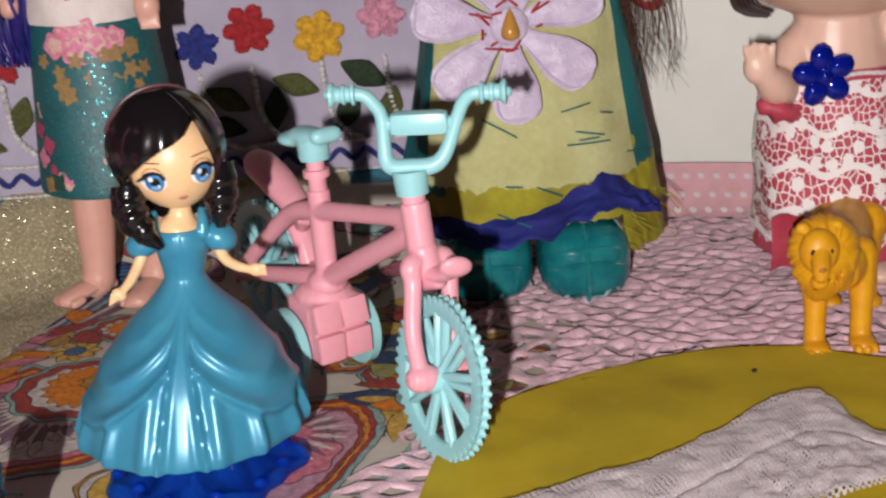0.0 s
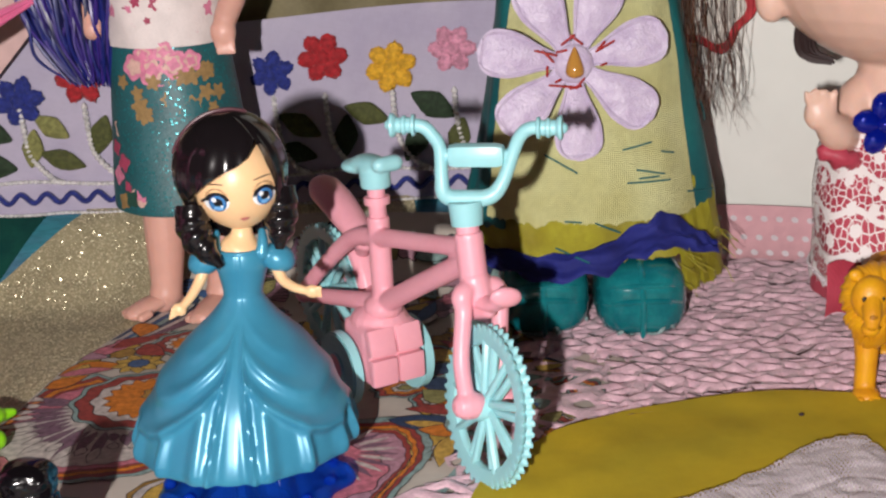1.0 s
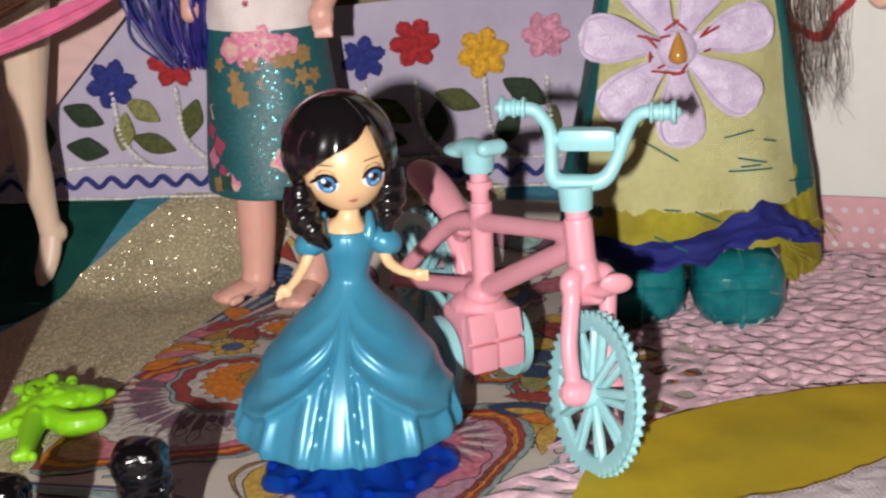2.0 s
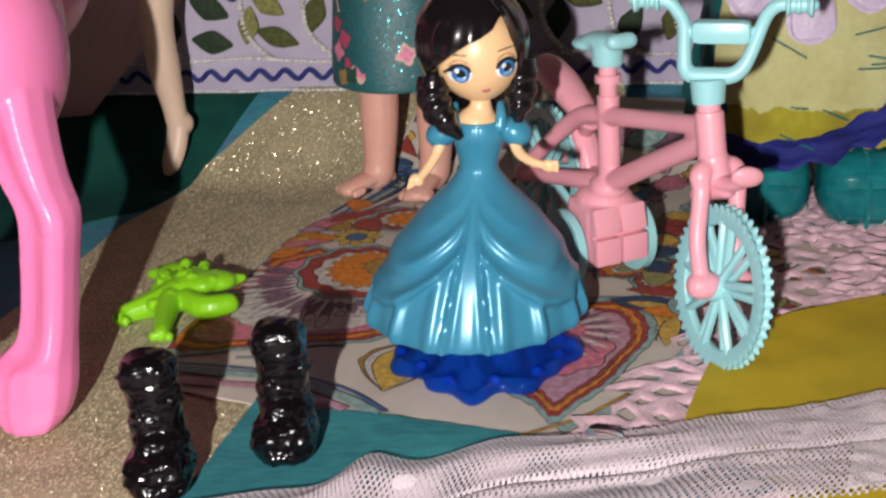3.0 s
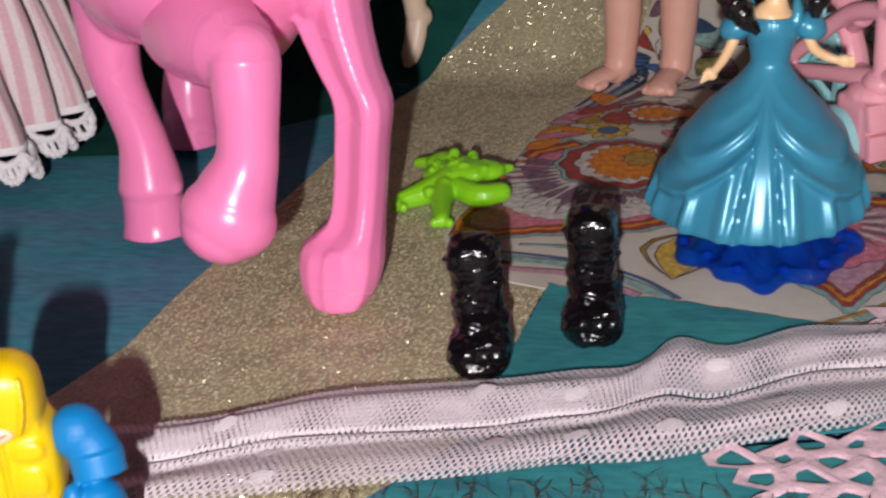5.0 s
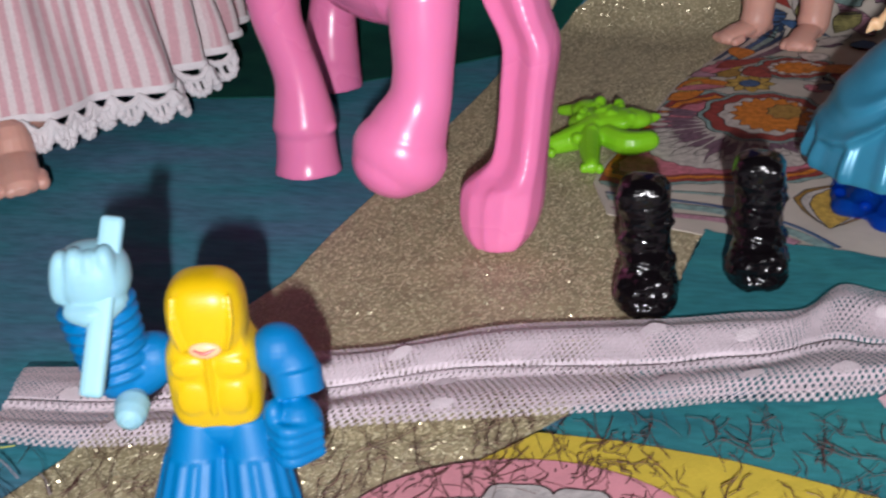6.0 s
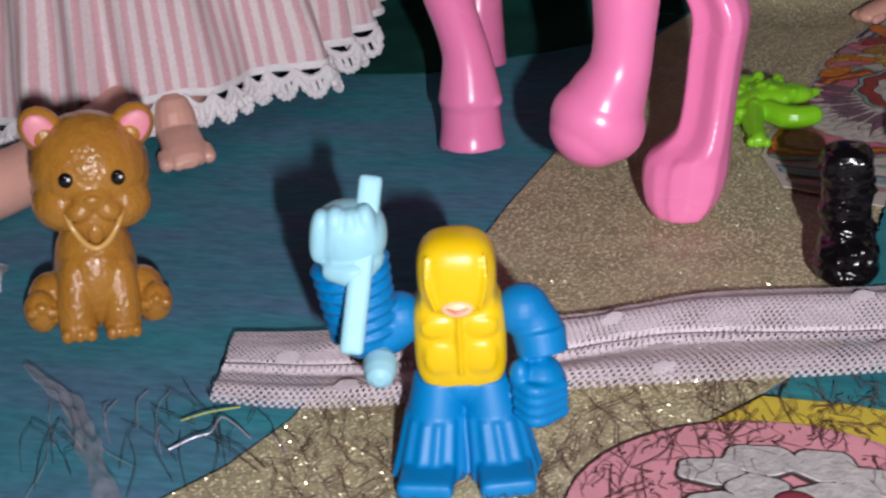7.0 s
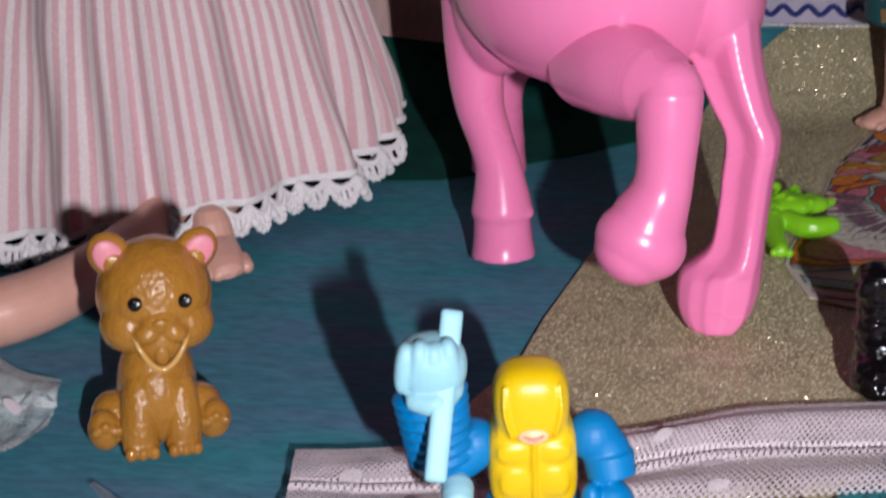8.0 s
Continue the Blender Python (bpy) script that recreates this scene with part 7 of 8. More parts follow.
# ---- the taller dolls ----
roses = [mat("rose_print_" + n, c, 0.55, var=0.25, vscale=500) for n, c in (("pink", (0.68, 0.22, 0.34)), ("deep", (0.40, 0.06, 0.12)), ("gold", (0.32, 0.20, 0.08)), ("cream", (0.66, 0.42, 0.36)), ("leaf", (0.02, 0.07, 0.05)))]
teal_satin = glitter("teal_satin", (0.006, 0.10, 0.115), (0.02, 0.22, 0.24), 0.45, 0.35, 0.9, 0.6)
white_jersey = mat("white_jersey", (0.72, 0.64, 0.62), 0.85, var=0.1, bump=0.4, bscale=1000)


def on_round(B, cx, cy, rx, ry, a, z, pts, k, lift=0.2, lean=0.0):
    """A flat shape (pts: along, up) laid on an upright round body at angle a; its radius changes by lean with height."""
    V = []
    for s, t in pts:
        g = 1 + lean * (t)
        ang = a + s / rx
        V.append(Vector((cx + (rx * g + lift) * math.cos(ang), cy + (ry * g + lift) * math.sin(ang), z + t)))
    c = sum(V, Vector()) / len(V)
    B.add([c] + V, [(0, 1 + i, 1 + (i + 1) % len(V)) for i in range(len(V))], k)


def blob(r, lobes, amp, ph, n=22, sq=1.0):
    return [(r * (1 + amp * math.cos(lobes * 2 * math.pi * i / n + ph)) * math.cos(2 * math.pi * i / n), sq * r * (1 + amp * math.cos(lobes * 2 * math.pi * i / n + ph)) * math.sin(2 * math.pi * i / n)) for i in range(n)]


def foot(B, ankle, toe, r, k=0):
    """A bare doll foot from the ankle to the toes, with five toe bumps."""
    a, t = Vector(ankle), Vector(toe)
    d = (t - a)
    d.z = 0
    d.normalize()
    side = Vector((-d.y, d.x, 0))
    heel = a - d * r * 0.55
    F = Build()
    tube(F, [(heel.x, heel.y, r * 0.62), (a.x, a.y, r * 0.75), ((a.x + t.x) / 2, (a.y + t.y) / 2, r * 0.62), (t.x - d.x * r * 0.35, t.y - d.y * r * 0.35, r * 0.42)], [r * 0.64, r * 0.70, r * 0.76, r * 0.72], k, 18, 14, 0.60)
    tube(F, [(a.x, a.y, r * 1.3), (a.x + d.x * r * 0.2, a.y + d.y * r * 0.2, r * 0.7)], [r * 0.72, r * 0.8], k, 16, 6)
    for i in range(5):
        p = t + side * (r * 0.37 * (i - 2)) - d * (0.14 * r * abs(i - 1.4) - 0.12 * r)
        w = 0.25 if i in (0, 4) else 0.22
        tube(F, [(p.x - d.x * r * 0.5, p.y - d.y * r * 0.5, r * 0.36), (p.x, p.y, r * 0.25)], [r * w, r * (w + 0.02)], k, 10, 4)
    B.merge(fuse(F, 0.3, 1))


def skirt_doll():
    CX, CY = -37.5, 108.0
    B = Build()
    feet = Build()
    for x, tx, ty in ((-45.0, -55.5, 97), (-27.5, -33.5, 91)):
        tube(B, [(x + 2, CY, 60), (x + 0.5, CY, 40), (x, CY - 1, 22), (x - 0.6, CY - 2, 9), (x - 1.2, CY - 2.5, 5)], [8, 6.6, 6.0, 5.0, 5.2], 0, 16)
        foot(feet, (x - 1.2, CY - 2.5, 0), (tx, ty, 0), 5.3)
    tube(B, [(CX, CY, 60), (CX + 1, CY, 84), (CX + 2, CY, 112), (CX + 2, CY, 128)], [17, 15, 13, 6], 0, 18, flat=0.75, up=(0, 1, 0))
    for pts in ([(CX + 15, CY - 2, 112), (CX + 22, CY - 10, 100), (CX + 19.5, CY - 17, 90)], [(CX - 13, CY - 2, 112), (CX - 20, CY - 4, 98), (CX - 20, CY - 8, 88)]):
        tube(B, pts, [4.6, 4.0, 3.4], 0, 12)
    ell(B, (CX + 19.0, CY - 18.5, 87), (3.8, 2.8, 4.2), 0)
    for i in range(4):
        tube(B, [(CX + 17 + 1.5 * i, CY - 19.6, 85), (CX + 17.4 + 1.5 * i, CY - 20, 81.4)], 0.8, 0, 6)
    ell(B, (CX + 2, CY - 2, 146), (19, 18, 20), 0)
    whole("skirt_doll", fuse(B, 0.7, 3).merge(feet), skin_pink, (CX, CY, 0), "barefoot pink vinyl doll standing behind the small doll", "doll")
    th = thing("doll_outfit", (CX, CY, 35), "teal satin skirt with printed roses and a white floral top", "doll clothes")
    S = Build()
    seg = 72
    shape = lambda a, z: 1 + 0.012 * math.sin(5 * a + z / 9)
    lathe(S, [(19.8, 35.0), (20.6, 35.3), (20.4, 44), (19.4, 60), (18.0, 75), (17.2, 84)], seg, 0, (CX, CY, 0), 30, shape)
    lathe(S, [(19.6, 35.0), (19.0, 50), (16.6, 83)], seg, 0, (CX, CY, 0), 10, shape)
    r2 = random.Random(3)
    front = -math.pi / 2
    R = lambda z: 20.8 - (z - 35) * 0.073
    lift = [0.25]

    def put(a, z, pts, k):
        on_round(S, CX, CY, R(z), R(z), front + a, z, pts, k, lift[0], -0.0036)
        lift[0] = 0.25 + (lift[0] + 0.05 - 0.25) % 0.5

    for i in range(18):
        put(r2.uniform(-0.85, 1.0), r2.uniform(64, 76), blob(r2.uniform(1.4, 2.6), 5, 0.3, r2.uniform(0, 6)), 3)
    for a, z, r in ((-0.42, 78, 3.6), (-0.1, 77, 4.6), (0.22, 78.5, 4.0), (0.5, 79, 3.0), (-0.25, 81.5, 3.0), (0.08, 82, 3.0)):
        put(a, z, blob(r, 5, 0.12, a * 9), 1)
        put(a, z, blob(r * 0.62, 5, 0.16, a * 7), 4)
        put(a, z, blob(r * 0.42, 4, 0.2, a * 5), 1)
    for a, z, r, k in ((-0.85, 60, 2.4, 4), (-0.95, 54, 2.2, 2), (-0.75, 50, 2.4, 2), (-0.9, 46, 2.6, 1), (-0.7, 43, 1.6, 2), (-0.45, 41, 3.2, 4), (-0.45, 41, 2.0, 1), (-0.8, 38.5, 2.4, 3), (0.25, 46, 2.9, 4), (0.25, 46, 1.8, 1), (-0.62, 39.5, 2.4, 5), (0.6, 52, 2.6, 1), (0.9, 44, 2.6, 4)):
        put(a, z, blob(r, 4, 0.2, r2.uniform(0, 6)), k)
    finish("skirt", S, [teal_satin] + roses, th)
    T = Build()
    lathe(T, [(17.4, 83.2), (17.8, 84.0), (17.4, 92), (16.4, 104), (13, 114), (7, 118)], 60, 0, (CX, CY, 0), 24, lambda a, z: 1 + 0.015 * math.sin(7 * a + z / 4))
    for i in range(26):
        a, z = r2.uniform(-1.3, 1.3), r2.uniform(86, 108)
        on_round(T, CX, CY, 17.6 - (z - 84) * 0.05, 17.6 - (z - 84) * 0.05, front + a, z, blob(r2.uniform(0.8, 2.0), 5, 0.25, r2.uniform(0, 6)), 1 + i % 2, 0.3)
    finish("top", T, [white_jersey, roses[0], roses[1]], th, "white jersey top printed with small roses")


skirt_doll()


def tiptoe_doll():
    B = Build()
    g = rise(-116, 119) * 0.35
    tube(B, [(-115, 121, 120), (-115, 120, 86), (-115.6, 119.5, 66), (-116.4, 119, 50), (-116.0, 120, 36), (-114.8, 121, 24), (-114.4, 121.4, 18)], [11, 9.4, 7.0, 5.4, 5.2, 3.9, 3.7], 0, 18, 30)
    tube(B, [(-114.0, 122, 19), (-114.8, 119.4, 11), (-116.4, 116.4, g + 3.6), (-117.0, 115.4, g + 1.9)], [3.8, 3.8, 3.4, 2.2], 0, 14, 16, 0.8)
    ell(B, (-112.0, 122.6, 17), (2.7, 3.0, 3.6), 0)
    tube(B, [(-132, 124, 120), (-132, 124, 86), (-132.6, 124, 66)], [11, 9.4, 7.0], 0, 14)
    ell(B, (-122, 123, 124), (20, 12, 16), 0)
    whole("fashion_doll", fuse(B, 0.55, 3), skin_pale, (-116, 118, g), "slim pale fashion doll, seen by its leg on tiptoe", "doll")


tiptoe_doll()

# hair locks
def lock(name, path, spread, count, r, mats, label, seed=1, flat=0.4, curl=0.25):
    B = Build()
    r2 = random.Random(seed)
    for i in range(count):
        o = Vector((r2.uniform(-1, 1), r2.uniform(-flat, flat), r2.uniform(-1, 1)))
        n = len(path)
        pts = []
        for j, p in enumerate(path):
            w = spread[j]
            pts.append(Vector(p) + Vector((o.x * w, o.y * w, o.z * w * 0.5)) + Vector((r2.uniform(-1, 1), r2.uniform(-1, 1), r2.uniform(-1, 1))) * curl * w * (j / n))
        tube(B, pts, [r] * (n - 1) + [r * 0.4], r2.randrange(len(mats)), 5, 5 * n, caps=False)
    return whole(name, B, mats, path[0], label, "hair")


blue_hair = [mat("blue_hair", (0.012, 0.018, 0.16), 0.35, var=0.3), mat("violet_hair", (0.04, 0.02, 0.20), 0.35, var=0.3), mat("navy_hair", (0.006, 0.008, 0.07), 0.35, var=0.3)]
lock("blue_hair_lock", [(-68, 106, 138), (-66, 104, 112), (-64, 103, 97), (-63, 103, 86), (-60, 103, 74)], [16, 14.5, 13, 10.5, 6], 420, 0.55, blue_hair, "hanging lock of shiny dark blue doll hair", 2)
pink_hair = [mat("pink_hair", (0.75, 0.16, 0.32), 0.4, var=0.2), mat("rose_hair", (0.62, 0.22, 0.30), 0.4, var=0.2), mat("brown_hair", (0.10, 0.04, 0.02), 0.4, var=0.3)]
lock("pink_hair_lock", [(-150, 60, 86), (-130, 66, 82), (-112, 76, 83), (-92, 88, 90), (-74, 98, 97)], [5, 4.5, 4, 3.4, 1.2], 70, 0.8, pink_hair[:2] + pink_hair[:1], "long lock of pink doll hair", 5, 1.0)
lock("brown_hair_lock", [(-150, 58, 92), (-130, 62, 90), (-112, 72, 91), (-98, 82, 97)], [8, 7, 5, 4], 34, 0.35, [pink_hair[2]], "loose brown strands among the pink hair", 6, 1.0)
lock("brown_hair_lock", [(112, 96, 130), (116, 95, 108), (117, 94, 88), (119, 94, 70), (120, 95, 56)], [9, 8, 8, 7, 7], 64, 0.10, [pink_hair[2], thread_dark], "loose brown strands hanging beside the gown", 7, 0.6, 0.9)


def gown_doll():
    CX, CY = 84.0, 96.0
    jelly = mat("teal_jelly", (0.004, 0.155, 0.185), 0.14, trans=0.25, coat=0.4, col2=(0.012, 0.23, 0.25), var=0.35, vscale=160)
    sole = mat("dusty_edge", (0.30, 0.42, 0.42), 0.7, var=0.4, vscale=600)
    for x, y, tr in ((68.5, 84, -6), (95.5, 80, 2)):
        th = thing("doll_shoe", (x, y, 0), "chunky translucent teal doll shoe with panel seams", "doll shoe", "pair of teal shoes")
        B = Build()
        ell(B, (x, y - 4, 10.4), (12.8, 14.6, 10.8), 0, nu=44, nv=28, warp=lambda q: Vector([math.copysign(abs(c) ** 0.62, c) for c in q]))
        ell(B, (x, y + 6, 16), (10, 9, 13), 0)
        finish("upper", fuse(B, 0.7, 3), jelly, th)
        for k, dx in enumerate((-0.5,)):
            S = Build()
            tube(S, [(x + dx, y - 9.0, 21.2), (x + dx, y - 15.4, 19.2), (x + dx, y - 18.4, 13.4), (x + dx, y - 18.9, 8), (x + dx, y - 17.8, 1.6)], 0.9, 0, 8)
            finish("seam", S, jelly, th)
        for zz, ry in ((15.6, 14.0), (11.4, 14.9)):
            S = Build()
            tube(S, [(x + 12.4 * math.copysign(abs(math.cos(radians(a))) ** 0.72, math.cos(radians(a))), y - 4 - ry * abs(math.sin(radians(a))) ** 0.72, zz + 3.0 * math.sin(radians(a)) ** 2 - 2.4) for a in range(195, 346, 6)], 0.7, 0, 8)
            finish("seam", S, jelly, th)
        r3 = random.Random(int(x))
        for i in range(5):
            a, zz = radians(r3.uniform(200, 340)), r3.uniform(1.5, 6)
            S = Build()
            ell(S, (x + 13.0 * math.cos(a) * (1 - 0.02 * max(0, zz - 10)), y - 4 + 14.9 * math.sin(a) * (1 - 0.02 * max(0, zz - 10)), zz), (r3.uniform(0.6, 1.8), 0.5, r3.uniform(0.3, 0.9)), 0, (0, r3.uniform(-50, 50), math.degrees(a) + 90), 8, 5)
            finish("scuff", S, sole, th, "pale dusty scuff")
        S = Build()
        tube(S, [(x + 12.5 * math.cos(radians(a)), y - 4 + 14.2 * math.sin(radians(a)), 7.2 + 0.6 * math.sin(radians(3 * a))) for a in range(180, 361, 12)], 0.5, 0, 6)
        finish("welt", S, jelly, th)
        S = Build()
        lathe(S, [(1.0, 0.2), (1.02, 0.9), (1.0, 1.9)], 40, 0, (0, 0, 0), 3)
        for p in S.v:
            p.x, p.y = x + p.x * 9.5, y - 4 + p.y * 11.5
        finish("sole", S, sole, th, "dusty pale edge of the sole")
    B = Build()
    for x in (69, 96):
        tube(B, [(x, CY - 4, 14), (x, CY - 2, 40), (CX, CY, 70)], [7, 7, 10], 0, 14)
    tube(B, [(CX, CY, 60), (CX, CY, 120), (CX, CY, 150)], [14, 15, 7], 0, 16)
    ell(B, (CX, CY, 172), (22, 20, 24), 0)
    whole("gown_doll", fuse(B, 1.2, 3), skin_pale, (CX, CY, 2), "tall doll inside the olive and teal gown", "doll")
    th = thing("doll_gown", (CX, CY, 12), "handmade gown of olive gauze and teal satin with frayed edges", "doll clothes")
    gauze = mat("olive_gauze", (0.70, 0.70, 0.36), 0.45, col2=(0.60, 0.58, 0.26), vscale=50, var=0.2, weave=0.7, thread=0.55, axes="XZ", spec=0.35)
    teal_s = mat("teal_gown_satin", (0.008, 0.13, 0.135), 0.45, col2=(0.006, 0.09, 0.10), vscale=50, var=0.2, bump=0.3, bscale=900)
    limeband = mat("lime_hem", (0.40, 0.37, 0.03), 0.42, col2=(0.25, 0.21, 0.012), vscale=70, var=0.2, weave=0.4, axes="XZ")

    def rad(z, a):
        base = np.interp(z, [10, 24, 40, 66, 92, 120], [39.5, 37.5, 34.5, 29.5, 25.5, 17])
        return base * (1 + 0.018 * math.sin(6 * a + z / 15) + 0.012 * math.sin(11 * a))

    def panel(name, a0, a1, z0, z1, off, material, label, rag=0.0, n=48, seed=0, sq=0.78):
        P = Build()
        lo = lambda u: z0 + rag * noise.noise(Vector((u * 16, seed, 0))) + 0.6 * rag * noise.noise(Vector((u * 60, seed, 3)))

        def f(u, v, d=0.0):
            a = radians(a0 + (a1 - a0) * u)
            z = lo(u) + (z1 - lo(u)) * v
            r = rad(z, a) + off + d + 0.5 * noise.noise(Vector((u * 9, v * 5, seed)))
            return (CX + r * math.cos(a), CY + r * sq * math.sin(a), z)
        grid(P, f, n * 2, 24, 0, uv=lambda u, v: (u * 60 * U, v * 80 * U))
        grid(P, lambda u, v: f(1 - u, v, -0.5), n, 12, 0)
        return finish(name, P, material, th, label)

    panel("lining", 0, 360, 22, 118, -1.5, teal_s, "teal satin underskirt", 2.0, 60, 1)
    panel("side_panel", 140, 224, 30, 112, 0.2, teal_s, "", 2.0, 30, 2)
    panel("side_panel", 316, 400, 34, 112, 0.4, teal_s, "", 2.0, 30, 3)
    panel("hem_band", 196, 318, 22.0, 40, -0.3, limeband, "lime hem band with frayed edge", 3.0, 50, 4)
    panel("hem_band", 306, 352, 11.5, 46, 0.2, limeband, "", 3.0, 30, 5)
    panel("front_panel", 212, 322, 33, 114, 1.0, gauze, "olive gauze front panel", 1.6, 60, 6)
    # stray stitches and frayed ends
    r2 = random.Random(11)
    for i in range(12):
        a, z = radians(r2.uniform(235, 340)), r2.uniform(26, 58)
        ln, tl = r2.uniform(4, 14), r2.uniform(-0.5, 0.5)
        F = Build()
        pts = []
        for t in (0, 0.5, 1):
            aa, zz = a + t * ln * math.cos(tl) / 36, z + t * ln * math.sin(tl)
            r = rad(zz, aa) + 1.8
            pts.append((CX + r * math.cos(aa), CY + r * 0.78 * math.sin(aa), zz))
        tube(F, pts, 0.28, 0, 5)
        finish("stitch", F, teal_s, th, "dark teal stitch")
    for i in range(12):
        a = radians(r2.uniform(300, 346))
        z = r2.uniform(10, 26)
        r = rad(z, a) + 0.6
        p = Vector((CX + r * math.cos(a), CY + r * 0.78 * math.sin(a), z))
        F = Build()
        tube(F, [p, p + Vector((r2.uniform(1, 4), r2.uniform(-3, 0), r2.uniform(-2, 1))), p + Vector((r2.uniform(2, 9), r2.uniform(-5, 0), r2.uniform(-6, 0)))], 0.14, 0, 4, 6)
        finish("frayed_thread", F, limeband, th)
    # crumpled blue ribbon round the hem
    ribbon_blue = mat("royal_ribbon", (0.010, 0.016, 0.17), 0.8, col2=(0.005, 0.008, 0.10), vscale=90, var=0.25, bump=0.3, bscale=500)
    Rb = Build()
    rows = [(52, 76, 23, 3.0), (62, 68, 21.5, 3.4), (74, 65, 21.5, 3.8), (86, 64, 24.5, 4.4), (96, 65, 29, 5.6), (104, 67, 29.5, 5.0), (112, 69, 26, 2.6), (117, 70, 24.5, 1.4)]

    def rb(u, v):
        q = smooth_path(rows, 40)[min(40, int(u * 40 + 0.5))]
        w = (v - 0.5) * 2
        return (q[0], q[1] - 1.6 * math.cos(w * 2.2 + u * 9) + 1.4 * abs(math.sin(u * 22 + v * 3)) - 1.2 * abs((v * 3 + u * 2) % 1 - 0.5), q[2] + q[3] * w + 2.4 * noise.noise(Vector((u * 13, v * 2, 4))))
    grid(Rb, rb, 40, 18)
    finish("ribbon", Rb, ribbon_blue, th, "crumpled royal blue ribbon")
    # satin flower
    satin = mat("lilac_satin", (0.56, 0.48, 0.62), 0.34, 0.0, col2=(0.46, 0.37, 0.53), vscale=260, var=0.3, bump=1.0, bscale=1100, sheen=0.4)
    fl = thing("satin_flower", (78, 69, 77), "lilac satin flower with seven padded petals sewn to the gown", "fabric flower")
    M = Matrix.Translation((77.4, 68.5, 77.5)) @ Euler((radians(82), 0, radians(3))).to_matrix().to_4x4()
    for i in range(7):
        a = radians(-90 + 360 / 7 * i + 2)
        P = Build()
        rot = Matrix.Rotation(a, 4, "Z")

        def petal(u, v, d=0.0):
            x = 4 + 22 * u
            k = min(1.0, u / 0.66)
            w = (2.3 + 4.1 * k * k * (3 - 2 * k)) * math.sqrt(max(0.004, 1 - max(0.0, (u - 0.74) / 0.26) ** 2.3))
            y = (v - 0.5) * 2 * w
            e = abs(v - 0.5) * 2
            z = 1.4 * math.sin(math.pi * u) * (1 - e ** 2) + 0.7 * (1 if e > 0.86 or u > 0.95 else 0) + 1.0 * u + 0.3 * noise.noise(Vector((x / 3, y / 3, i)))
            return M @ rot @ Vector((x, y, z - d))
        grid(P, petal, 24, 16)
        grid(P, lambda u, v: petal(u, 1 - v, 0.9), 12, 8)
        finish("petal", P, satin, fl)
    C = Build()
    ell(C, M @ Vector((0, 0, 1.2)), (5.2, 2.0, 5.2), 0)
    finish("centre", C, satin, fl)
    thread_red, amber = mat("red_thread", (0.35, 0.02, 0.015), 0.6, var=0.2), mat("amber_bead", (0.62, 0.30, 0.06), 0.15, trans=0.3)
    for i in range(13):
        a = r2.uniform(0, 6.28)
        p = M @ Vector((6.5 * math.cos(a) + r2.uniform(-2, 2), 6.5 * math.sin(a), 2.6))
        q = M @ Vector((6.5 * math.cos(a) + r2.uniform(-5, 5), 6.5 * math.sin(a) + r2.uniform(-3, 3), 2.8))
        F = Build()
        tube(F, [p, q], 0.35, 0, 5, 2)
        finish("red_stitch", F, thread_red, fl)
    C = Build()
    lathe(C, [(0.1, -4), (2.2, -3), (2.4, -1), (1.2, 2.5), (0.2, 4.5)], 14, 0, tuple(M @ Vector((0, 0, 3.4))), 14)
    finish("bead", C, amber, fl, "amber drop bead")


gown_doll()


def pushed_from_eye(B, k=1.123, about=(42.0, -297.0, 141.0)):
    """The same pieces, pushed back and enlarged from the camera's first place, to fit its view."""
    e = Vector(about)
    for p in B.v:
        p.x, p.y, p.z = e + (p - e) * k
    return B


